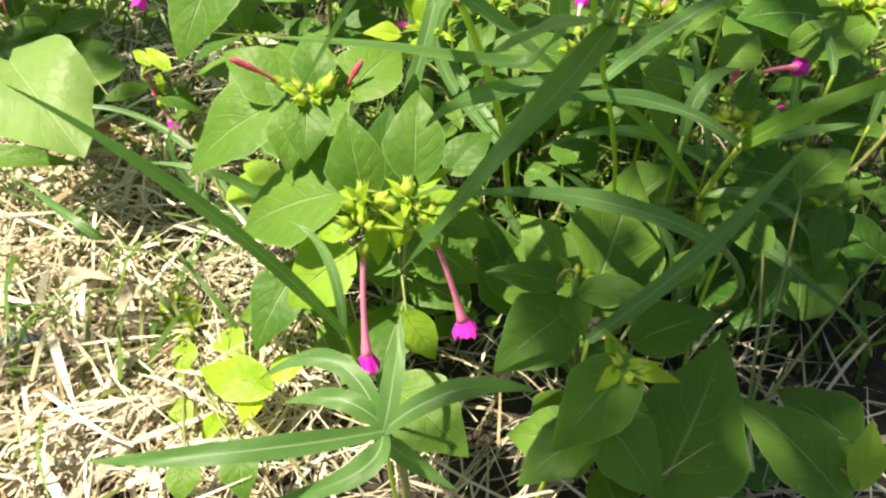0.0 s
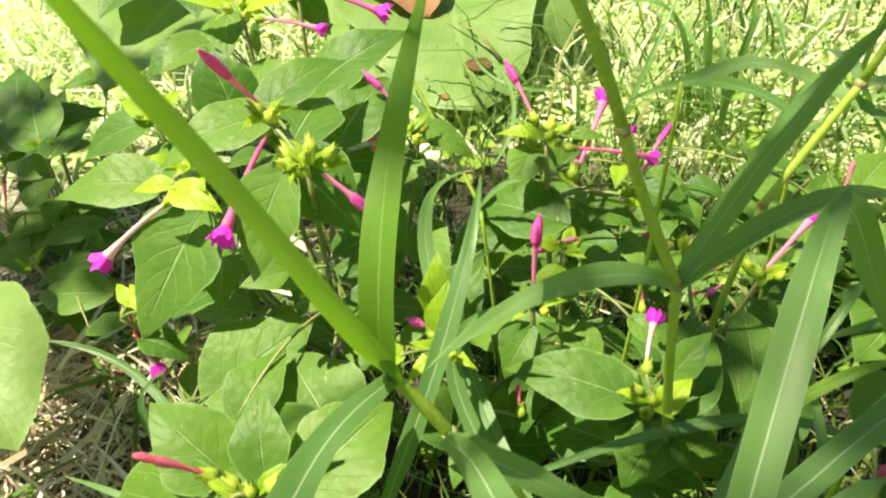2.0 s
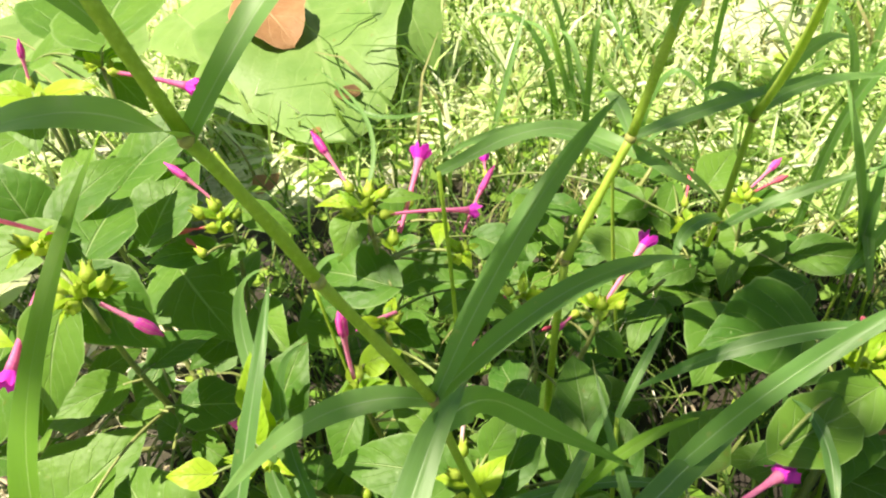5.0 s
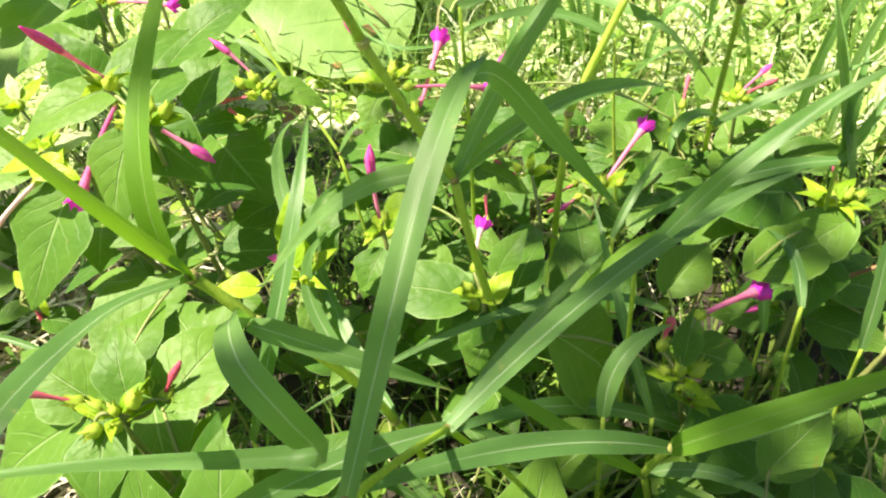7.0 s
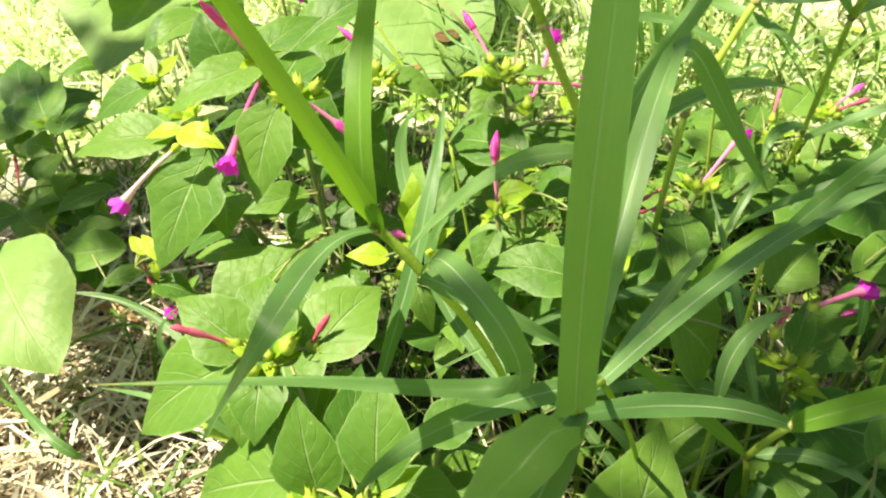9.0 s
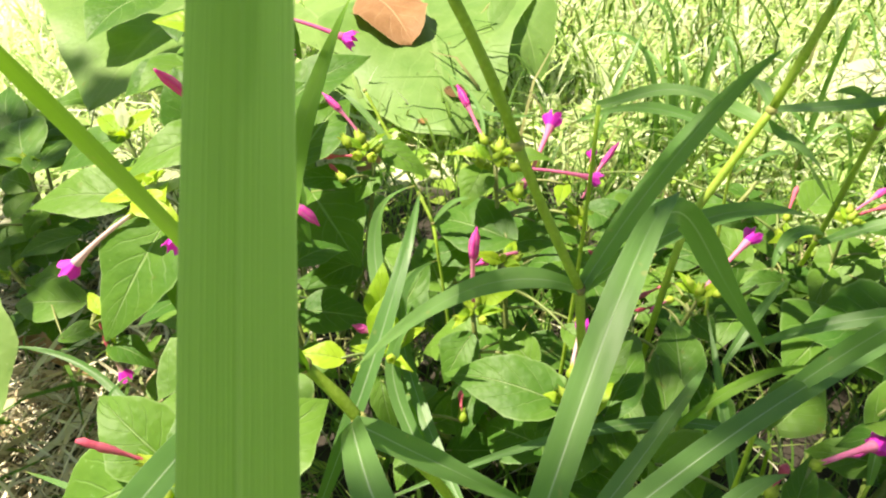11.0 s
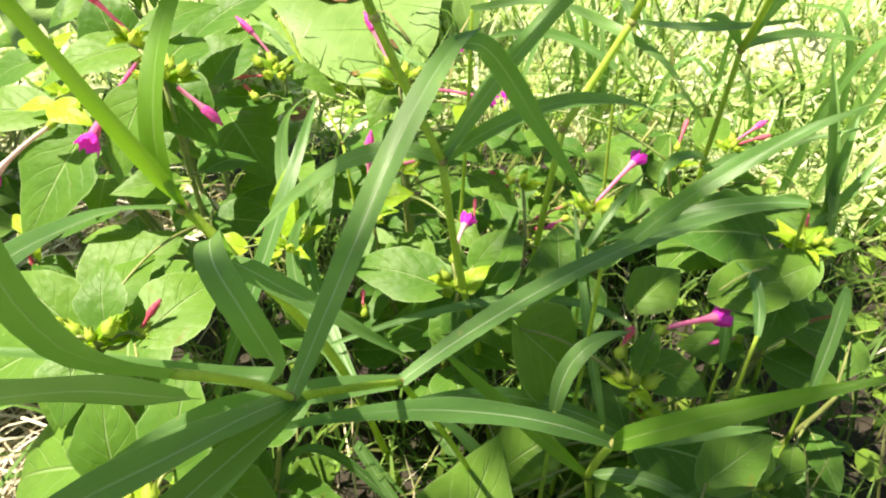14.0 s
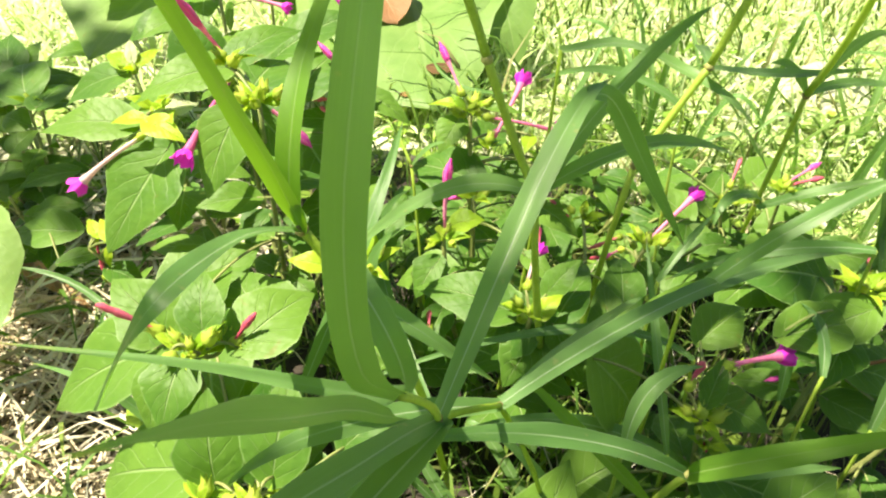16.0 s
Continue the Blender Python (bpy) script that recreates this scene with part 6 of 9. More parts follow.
stalk(bush_right, [(0.220, 0.441, 0.166), (0.221, 0.470, 0.180), (0.222, 0.499, 0.180)], 0.0012, 0.0008, STEM, 'petiole', 5)
leaf(bush_right, (0.221, 0.444, 0.180), (0.228, 0.465, 0.200), 0.50)
stalk(bush_right, [(0.220, 0.441, 0.166), (0.221, 0.443, 0.175), (0.221, 0.444, 0.180)], 0.0012, 0.0008, STEM, 'petiole', 5)
leaf(bush_right, (0.228, 0.470, 0.160), (0.267, 0.459, 0.150), 0.70)
stalk(bush_right, [(0.222, 0.443, 0.151), (0.225, 0.457, 0.159), (0.228, 0.470, 0.160)], 0.0012, 0.0008, STEM, 'petiole', 5)
leaf(bush_right, (0.228, 0.437, 0.120), (0.281, 0.433, 0.100), 0.90)
stalk(bush_right, [(0.226, 0.448, 0.123), (0.227, 0.443, 0.123), (0.228, 0.437, 0.120)], 0.0012, 0.0008, STEM, 'petiole', 5)
leaf(bush_right, (0.124, 0.348, 0.090), (0.148, 0.403, 0.150), 0.72)
stalk(bush_right, [(0.236, 0.459, 0.083), (0.180, 0.404, 0.105), (0.124, 0.348, 0.090)], 0.0012, 0.0008, STEM, 'petiole', 5)
leaf(bush_right, (0.152, 0.426, 0.105), (0.188, 0.443, 0.130), 0.90)
stalk(bush_right, [(0.229, 0.452, 0.109), (0.190, 0.439, 0.117), (0.152, 0.426, 0.105)], 0.0012, 0.0008, STEM, 'petiole', 5)
leaf(bush_right, (0.077, 0.334, 0.100), (0.043, 0.372, 0.130), 0.60)
stalk(bush_right, [(0.232, 0.455, 0.096), (0.155, 0.395, 0.122), (0.077, 0.334, 0.100)], 0.0012, 0.0008, STEM, 'petiole', 5)
leaf(bush_right, (0.249, 0.372, 0.050), (0.211, 0.438, 0.080), 0.85)
stalk(bush_right, [(0.289, 0.452, 0.051), (0.269, 0.412, 0.061), (0.249, 0.372, 0.050)], 0.0012, 0.0008, STEM, 'petiole', 5)
leaf(bush_right, (0.273, 0.367, 0.060), (0.279, 0.430, 0.090), 0.90)
stalk(bush_right, [(0.291, 0.447, 0.059), (0.282, 0.407, 0.069), (0.273, 0.367, 0.060)], 0.0012, 0.0008, STEM, 'petiole', 5)
leaf(bush_right, (0.227, 0.426, 0.140), (0.285, 0.430, 0.120), 0.72)
stalk(bush_right, [(0.224, 0.445, 0.137), (0.225, 0.436, 0.141), (0.227, 0.426, 0.140)], 0.0012, 0.0008, STEM, 'petiole', 5)
leaf(bush_right, (0.294, 0.420, 0.108), (0.283, 0.380, 0.080), 0.50)
stalk(bush_right, [(0.298, 0.430, 0.101), (0.296, 0.425, 0.106), (0.294, 0.420, 0.108)], 0.0012, 0.0008, STEM, 'petiole', 5)
leaf(bush_right, (0.299, 0.434, 0.112), (0.305, 0.451, 0.125), 0.60)
stalk(bush_right, [(0.298, 0.430, 0.101), (0.298, 0.432, 0.108), (0.299, 0.434, 0.112)], 0.0012, 0.0008, STEM, 'petiole', 5)
leaf(bush_right, (0.300, 0.427, 0.105), (0.314, 0.410, 0.100), 0.60)
leaf(bush_right, (0.293, 0.435, 0.105), (0.269, 0.435, 0.100), 0.50)
stalk(bush_right, [(0.298, 0.430, 0.101), (0.295, 0.432, 0.104), (0.293, 0.435, 0.105)], 0.0012, 0.0008, STEM, 'petiole', 5)
leaf(bush_right, (0.320, 0.455, 0.100), (0.299, 0.447, 0.090), 0.60)
stalk(bush_right, [(0.297, 0.432, 0.092), (0.309, 0.444, 0.100), (0.320, 0.455, 0.100)], 0.0012, 0.0008, STEM, 'petiole', 5)
leaf(bush_right, (0.330, 0.469, 0.100), (0.328, 0.451, 0.080), 0.60)
stalk(bush_right, [(0.349, 0.500, 0.094), (0.339, 0.484, 0.101), (0.330, 0.469, 0.100)], 0.0012, 0.0008, STEM, 'petiole', 5)
leaf(bush_right, (0.289, 0.635, 0.150), (0.252, 0.583, 0.140), 0.90)
stalk(bush_right, [(0.318, 0.540, 0.149), (0.304, 0.588, 0.161), (0.289, 0.635, 0.150)], 0.0012, 0.0008, STEM, 'petiole', 5)
leaf(bush_right, (0.293, 0.612, 0.160), (0.318, 0.579, 0.140), 0.80)
stalk(bush_right, [(0.318, 0.540, 0.149), (0.306, 0.576, 0.164), (0.293, 0.612, 0.160)], 0.0012, 0.0008, STEM, 'petiole', 5)
leaf(bush_right, (0.352, 0.573, 0.100), (0.360, 0.526, 0.080), 0.90)
stalk(bush_right, [(0.308, 0.532, 0.100), (0.330, 0.552, 0.107), (0.352, 0.573, 0.100)], 0.0012, 0.0008, STEM, 'petiole', 5)
leaf(bush_right, (0.367, 0.564, 0.120), (0.342, 0.521, 0.100), 0.80)
stalk(bush_right, [(0.312, 0.535, 0.116), (0.339, 0.549, 0.125), (0.367, 0.564, 0.120)], 0.0012, 0.0008, STEM, 'petiole', 5)
leaf(bush_right, (0.383, 0.556, 0.120), (0.360, 0.524, 0.100), 0.70)
stalk(bush_right, [(0.357, 0.500, 0.115), (0.370, 0.528, 0.125), (0.383, 0.556, 0.120)], 0.0012, 0.0008, STEM, 'petiole', 5)
leaf(bush_right, (0.336, 0.560, 0.150), (0.372, 0.566, 0.140), 0.70)
stalk(bush_right, [(0.318, 0.540, 0.149), (0.327, 0.550, 0.153), (0.336, 0.560, 0.150)], 0.0012, 0.0008, STEM, 'petiole', 5)
leaf(bush_right, (0.331, 0.548, 0.200), (0.364, 0.559, 0.200), 0.40)
leaf(bush_right, (0.321, 0.546, 0.200), (0.313, 0.567, 0.210), 0.40, YOUNG)
leaf(bush_right, (0.324, 0.545, 0.205), (0.335, 0.553, 0.215), 0.35, YOUNG)
stalk(bush_right, [(0.300, 0.535, 0.000), (0.310, 0.540, 0.070), (0.328, 0.546, 0.133)], 0.0035, 0.0028)
stalk(bush_right, [(0.328, 0.546, 0.133), (0.325, 0.546, 0.205)], 0.0022, 0.0016, RED_STEM)
stalk(bush_right, [(0.328, 0.546, 0.133), (0.357, 0.535, 0.160)], 0.0018, 0.0012, RED_STEM)
stalk(bush_right, [(0.328, 0.546, 0.133), (0.350, 0.524, 0.130)], 0.0012, 0.0009)

bush_near = thing('flowering_plant', 0.130, 0.285, ground_height(0.130, 0.285), 'low dark green plant with pointed leaves in the shade', 'plant', PLANTS)
stalk(bush_near, [(0.130, 0.285, 0.000), (0.110, 0.288, 0.076), (0.099, 0.290, 0.165)], 0.0028, 0.0016)
low_leaves(bush_near, (0.110, 0.288, 0.046), (0.099, 0.290, 0.149), 4, 0.055, 0.15, 0.70)
stalk(bush_near, [(0.130, 0.285, 0.000), (0.118, 0.236, 0.087), (0.111, 0.210, 0.190)], 0.0028, 0.0016)
low_leaves(bush_near, (0.118, 0.236, 0.052), (0.111, 0.210, 0.174), 4, 0.055, 0.15, 0.70)
stalk(bush_near, [(0.130, 0.285, 0.000), (0.176, 0.259, 0.041), (0.200, 0.245, 0.090)], 0.0028, 0.0016)
low_leaves(bush_near, (0.176, 0.259, 0.025), (0.200, 0.245, 0.074), 4, 0.060, 0.15, 0.70)
head(bush_near, (0.099, 0.290, 0.165), 4, 0.0060, 0.0060, 4, 0.014)
head(bush_near, (0.111, 0.210, 0.190), 3, 0.0080, 0.0050, 3, 0.018)
leaf(bush_near, (0.088, 0.285, 0.165), (0.048, 0.293, 0.165), 0.44)
stalk(bush_near, [(0.099, 0.290, 0.165), (0.093, 0.287, 0.173), (0.088, 0.285, 0.165)], 0.0012, 0.0008, STEM, 'petiole', 5)
leaf(bush_near, (0.103, 0.279, 0.165), (0.138, 0.270, 0.173), 0.50)
leaf(bush_near, (0.096, 0.276, 0.161), (0.104, 0.261, 0.149), 0.85)
stalk(bush_near, [(0.099, 0.290, 0.165), (0.098, 0.283, 0.171), (0.096, 0.276, 0.161)], 0.0012, 0.0008, STEM, 'petiole', 5)
leaf(bush_near, (0.093, 0.293, 0.165), (0.067, 0.328, 0.177), 0.62)
leaf(bush_near, (0.095, 0.274, 0.153), (0.052, 0.251, 0.130), 0.74)
stalk(bush_near, [(0.101, 0.290, 0.157), (0.098, 0.282, 0.163), (0.095, 0.274, 0.153)], 0.0012, 0.0008, STEM, 'petiole', 5)
leaf(bush_near, (0.114, 0.208, 0.190), (0.081, 0.189, 0.150), 0.56)
leaf(bush_near, (0.154, 0.223, 0.065), (0.189, 0.273, 0.135), 0.72)
stalk(bush_near, [(0.179, 0.257, 0.063), (0.166, 0.240, 0.072), (0.154, 0.223, 0.065)], 0.0012, 0.0008, STEM, 'petiole', 5)
leaf(bush_near, (0.130, 0.254, 0.155), (0.170, 0.264, 0.170), 0.64)
stalk(bush_near, [(0.116, 0.229, 0.143), (0.123, 0.241, 0.157), (0.130, 0.254, 0.155)], 0.0012, 0.0008, STEM, 'petiole', 5)
leaf(bush_near, (0.116, 0.229, 0.115), (0.146, 0.199, 0.090), 0.74)
leaf(bush_near, (0.237, 0.205, 0.095), (0.190, 0.255, 0.115), 0.52)
stalk(bush_near, [(0.200, 0.245, 0.090), (0.218, 0.225, 0.101), (0.237, 0.205, 0.095)], 0.0012, 0.0008, STEM, 'petiole', 5)
leaf(bush_near, (0.247, 0.208, 0.100), (0.256, 0.235, 0.120), 0.52, YOUNG_GREEN)
stalk(bush_near, [(0.200, 0.245, 0.090), (0.224, 0.226, 0.103), (0.247, 0.208, 0.100)], 0.0012, 0.0008, STEM, 'petiole', 5)
leaf(bush_near, (0.268, 0.253, 0.070), (0.229, 0.281, 0.080), 0.85)
stalk(bush_near, [(0.190, 0.251, 0.076), (0.229, 0.252, 0.081), (0.268, 0.253, 0.070)], 0.0012, 0.0008, STEM, 'petiole', 5)
leaf(bush_near, (0.117, 0.207, 0.190), (0.137, 0.202, 0.188), 0.38, YOUNG)
leaf(bush_near, (0.113, 0.209, 0.185), (0.117, 0.206, 0.165), 0.40, YOUNG_GREEN)
leaf(bush_near, (0.171, 0.332, 0.120), (0.184, 0.348, 0.140), 0.70)
stalk(bush_near, [(0.110, 0.288, 0.107), (0.140, 0.310, 0.122), (0.171, 0.332, 0.120)], 0.0012, 0.0008, STEM, 'petiole', 5)
leaf(bush_near, (0.232, 0.366, 0.120), (0.209, 0.407, 0.130), 0.60)
stalk(bush_near, [(0.200, 0.245, 0.090), (0.216, 0.305, 0.113), (0.232, 0.366, 0.120)], 0.0012, 0.0008, STEM, 'petiole', 5)
leaf(bush_near, (0.257, 0.396, 0.150), (0.293, 0.428, 0.160), 0.60)
stalk(bush_near, [(0.200, 0.245, 0.090), (0.229, 0.321, 0.128), (0.257, 0.396, 0.150)], 0.0012, 0.0008, STEM, 'petiole', 5)
leaf(bush_near, (0.072, 0.341, 0.085), (0.040, 0.364, 0.142), 0.62)
stalk(bush_near, [(0.113, 0.288, 0.091), (0.092, 0.314, 0.096), (0.072, 0.341, 0.085)], 0.0012, 0.0008, STEM, 'petiole', 5)
leaf(bush_near, (0.120, 0.346, 0.085), (0.151, 0.402, 0.160), 0.72, roll=8)
stalk(bush_near, [(0.118, 0.287, 0.066), (0.116, 0.318, 0.080), (0.120, 0.346, 0.085)], 0.0012, 0.0008, STEM, 'petiole', 5)
leaf(bush_near, (0.329, 0.396, 0.090), (0.286, 0.422, 0.100), 0.70)
stalk(bush_near, [(0.200, 0.245, 0.090), (0.265, 0.321, 0.098), (0.329, 0.396, 0.090)], 0.0012, 0.0008, STEM, 'petiole', 5)
leaf(bush_near, (0.269, 0.430, 0.080), (0.298, 0.364, 0.050), 0.75)
stalk(bush_near, [(0.182, 0.255, 0.068), (0.226, 0.343, 0.082), (0.269, 0.430, 0.080)], 0.0012, 0.0008, STEM, 'petiole', 5)
leaf(bush_near, (0.212, 0.432, 0.080), (0.231, 0.371, 0.050), 0.70)
stalk(bush_near, [(0.118, 0.287, 0.066), (0.165, 0.359, 0.081), (0.212, 0.432, 0.080)], 0.0012, 0.0008, STEM, 'petiole', 5)

bush_far = thing('flowering_plant', 0.335, 0.810, ground_height(0.335, 0.810), "small flowering plant with dark red closed flowers at the lawn's edge", 'plant', PLANTS)
stalk(bush_far, [(0.335, 0.810, 0.0), (0.328, 0.775, 0.072), (0.324, 0.756, 0.156)], 0.0028, 0.0016)
low_leaves(bush_far, (0.328, 0.775, 0.043), (0.324, 0.756, 0.140), 4, 0.055, 0.25, 0.85)
stalk(bush_far, [(0.335, 0.810, 0.0), (0.297, 0.782, 0.063), (0.276, 0.767, 0.136)], 0.0028, 0.0016)
low_leaves(bush_far, (0.297, 0.782, 0.038), (0.276, 0.767, 0.120), 4, 0.055, 0.25, 0.85)
stalk(bush_far, [(0.335, 0.810, 0.0), (0.390, 0.804, 0.045), (0.420, 0.800, 0.096)], 0.0028, 0.0016)
low_leaves(bush_far, (0.390, 0.804, 0.027), (0.420, 0.800, 0.080), 3, 0.055, 0.25, 0.85)
head(bush_far, (0.324, 0.756, 0.160), 4, 0.0090, 0.0080, 3, 0.020)
stalk(bush_far, [(0.276, 0.767, 0.136), (0.279, 0.762, 0.138), (0.282, 0.758, 0.137)], 0.0016, 0.0012, STEM, 'stem', 5)
head(bush_far, (0.282, 0.758, 0.140), 3, 0.0080, 0.0060, 3, 0.020)
flower(bush_far, (0.330, 0.765, 0.165), (0.358, 0.788, 0.175), 'closed', 1.10)
flower(bush_far, (0.332, 0.763, 0.162), (0.362, 0.777, 0.166), 'red', 1.30)
flower(bush_far, (0.281, 0.770, 0.150), (0.289, 0.791, 0.170), 'red', 1.20)
calyx(bush_far, (0.280, 0.768, 0.148), (0.266, 0.698, 0.665), 0.0075)
stalk(bush_far, [(0.276, 0.767, 0.136), (0.278, 0.767, 0.144), (0.280, 0.768, 0.148)], 0.0013, 0.0009, STEM, 'stem', 5)
flower(bush_far, (0.114, 0.849, 0.140), (0.113, 0.862, 0.150), 'open', 0.80)
calyx(bush_far, (0.114, 0.847, 0.138), (-0.061, 0.791, 0.609), 0.0075)
stalk(bush_far, [(0.276, 0.767, 0.136), (0.195, 0.807, 0.159), (0.114, 0.847, 0.138)], 0.0013, 0.0009, STEM, 'stem', 5)
leaf(bush_far, (0.354, 0.769, 0.120), (0.308, 0.753, 0.090), 0.90)
stalk(bush_far, [(0.325, 0.763, 0.116), (0.340, 0.766, 0.121), (0.354, 0.769, 0.120)], 0.0012, 0.0008, STEM, 'petiole', 5)
leaf(bush_far, (0.371, 0.754, 0.100), (0.432, 0.739, 0.100), 0.60)
stalk(bush_far, [(0.326, 0.766, 0.103), (0.348, 0.760, 0.107), (0.371, 0.754, 0.100)], 0.0012, 0.0008, STEM, 'petiole', 5)
leaf(bush_far, (0.336, 0.770, 0.150), (0.370, 0.772, 0.140), 0.50)
stalk(bush_far, [(0.324, 0.758, 0.142), (0.330, 0.764, 0.148), (0.336, 0.770, 0.150)], 0.0012, 0.0008, STEM, 'petiole', 5)
leaf(bush_far, (0.280, 0.811, 0.140), (0.264, 0.774, 0.130), 0.50)
stalk(bush_far, [(0.276, 0.767, 0.136), (0.278, 0.789, 0.143), (0.280, 0.811, 0.140)], 0.0012, 0.0008, STEM, 'petiole', 5)
leaf(bush_far, (0.313, 0.822, 0.130), (0.346, 0.860, 0.140), 0.70)
stalk(bush_far, [(0.325, 0.763, 0.116), (0.319, 0.792, 0.130), (0.313, 0.822, 0.130)], 0.0012, 0.0008, STEM, 'petiole', 5)
leaf(bush_far, (0.369, 0.717, 0.100), (0.321, 0.697, 0.090), 0.70)
stalk(bush_far, [(0.326, 0.766, 0.103), (0.347, 0.741, 0.109), (0.369, 0.717, 0.100)], 0.0012, 0.0008, STEM, 'petiole', 5)
leaf(bush_far, (0.285, 0.746, 0.100), (0.246, 0.739, 0.090), 0.60)
stalk(bush_far, [(0.283, 0.772, 0.101), (0.284, 0.759, 0.104), (0.285, 0.746, 0.100)], 0.0012, 0.0008, STEM, 'petiole', 5)

bush_left = thing('leafy_plant', -0.400, 0.700, ground_height(-0.400, 0.700), 'small shaded leafy plant with a closed red flower', 'plant', PLANTS)
stalk(bush_left, [(-0.400, 0.700, 0.0), (-0.424, 0.726, 0.077), (-0.437, 0.740, 0.166)], 0.0028, 0.0016)
low_leaves(bush_left, (-0.424, 0.726, 0.046), (-0.437, 0.740, 0.150), 5, 0.050, 0.25, 0.85)
stalk(bush_left, [(-0.400, 0.700, 0.0), (-0.425, 0.709, 0.063), (-0.438, 0.714, 0.136)], 0.0028, 0.0016)
low_leaves(bush_left, (-0.425, 0.709, 0.038), (-0.438, 0.714, 0.120), 5, 0.050, 0.25, 0.85)
stalk(bush_left, [(-0.400, 0.700, 0.0), (-0.382, 0.664, 0.041), (-0.372, 0.644, 0.086)], 0.0028, 0.0016)
low_leaves(bush_left, (-0.382, 0.664, 0.024), (-0.372, 0.644, 0.070), 5, 0.055, 0.25, 0.85)
stalk(bush_left, [(-0.400, 0.700, 0.0), (-0.401, 0.662, 0.054), (-0.402, 0.642, 0.116)], 0.0028, 0.0016)
low_leaves(bush_left, (-0.401, 0.662, 0.032), (-0.402, 0.642, 0.100), 5, 0.050, 0.25, 0.85)
stalk(bush_left, [(-0.400, 0.700, 0.0), (-0.439, 0.726, 0.059), (-0.460, 0.740, 0.126)], 0.0028, 0.0016)
low_leaves(bush_left, (-0.439, 0.726, 0.035), (-0.460, 0.740, 0.110), 4, 0.055, 0.25, 0.85)
leaf(bush_left, (-0.416, 0.727, 0.170), (-0.414, 0.792, 0.170), 0.60)
stalk(bush_left, [(-0.437, 0.740, 0.166), (-0.426, 0.734, 0.171), (-0.416, 0.727, 0.170)], 0.0012, 0.0008, STEM, 'petiole', 5)
leaf(bush_left, (-0.437, 0.740, 0.170), (-0.490, 0.819, 0.180), 0.60)
leaf(bush_left, (-0.431, 0.752, 0.160), (-0.414, 0.785, 0.150), 0.70)
stalk(bush_left, [(-0.436, 0.739, 0.151), (-0.433, 0.745, 0.158), (-0.431, 0.752, 0.160)], 0.0012, 0.0008, STEM, 'petiole', 5)
leaf(bush_left, (-0.425, 0.688, 0.140), (-0.416, 0.720, 0.150), 0.80)
stalk(bush_left, [(-0.438, 0.714, 0.136), (-0.431, 0.701, 0.142), (-0.425, 0.688, 0.140)], 0.0012, 0.0008, STEM, 'petiole', 5)
leaf(bush_left, (-0.322, 0.623, 0.100), (-0.400, 0.622, 0.080), 0.50)
stalk(bush_left, [(-0.372, 0.644, 0.086), (-0.347, 0.633, 0.100), (-0.322, 0.623, 0.100)], 0.0012, 0.0008, STEM, 'petiole', 5)
leaf(bush_left, (-0.353, 0.680, 0.130), (-0.397, 0.650, 0.120), 0.50)
stalk(bush_left, [(-0.372, 0.644, 0.086), (-0.362, 0.662, 0.115), (-0.353, 0.680, 0.130)], 0.0012, 0.0008, STEM, 'petiole', 5)
leaf(bush_left, (-0.317, 0.586, 0.090), (-0.281, 0.611, 0.090), 0.40)
stalk(bush_left, [(-0.372, 0.644, 0.086), (-0.345, 0.615, 0.098), (-0.317, 0.586, 0.090)], 0.0012, 0.0008, STEM, 'petiole', 5)
leaf(bush_left, (-0.486, 0.787, 0.170), (-0.476, 0.731, 0.170), 0.70)
stalk(bush_left, [(-0.437, 0.740, 0.166), (-0.462, 0.764, 0.176), (-0.486, 0.787, 0.170)], 0.0012, 0.0008, STEM, 'petiole', 5)
leaf(bush_left, (-0.378, 0.646, 0.100), (-0.330, 0.655, 0.110), 0.50)
stalk(bush_left, [(-0.372, 0.644, 0.086), (-0.375, 0.645, 0.095), (-0.378, 0.646, 0.100)], 0.0012, 0.0008, STEM, 'petiole', 5)
leaf(bush_left, (-0.481, 0.820, 0.160), (-0.456, 0.856, 0.150), 0.60)
stalk(bush_left, [(-0.460, 0.740, 0.126), (-0.471, 0.780, 0.154), (-0.481, 0.820, 0.160)], 0.0012, 0.0008, STEM, 'petiole', 5)
leaf(bush_left, (-0.553, 0.825, 0.150), (-0.657, 0.876, 0.140), 0.62)
stalk(bush_left, [(-0.400, 0.700, 0.010), (-0.477, 0.762, 0.100), (-0.553, 0.825, 0.150)], 0.0016, 0.0009, STEM, 'petiole', 5)
leaf(bush_left, (-0.511, 0.808, 0.155), (-0.550, 0.874, 0.190), 0.55)
stalk(bush_left, [(-0.400, 0.700, 0.010), (-0.456, 0.754, 0.105), (-0.511, 0.808, 0.155)], 0.0016, 0.0009, STEM, 'petiole', 5)
leaf(bush_left, (-0.507, 0.808, 0.155), (-0.511, 0.871, 0.185), 0.55)
stalk(bush_left, [(-0.400, 0.700, 0.010), (-0.454, 0.754, 0.105), (-0.507, 0.808, 0.155)], 0.0016, 0.0009, STEM, 'petiole', 5)
leaf(bush_left, (-0.506, 0.808, 0.155), (-0.458, 0.867, 0.140), 0.62)
stalk(bush_left, [(-0.400, 0.700, 0.010), (-0.453, 0.754, 0.105), (-0.506, 0.808, 0.155)], 0.0016, 0.0009, STEM, 'petiole', 5)
leaf(bush_left, (-0.514, 0.803, 0.140), (-0.611, 0.803, 0.125), 0.60)
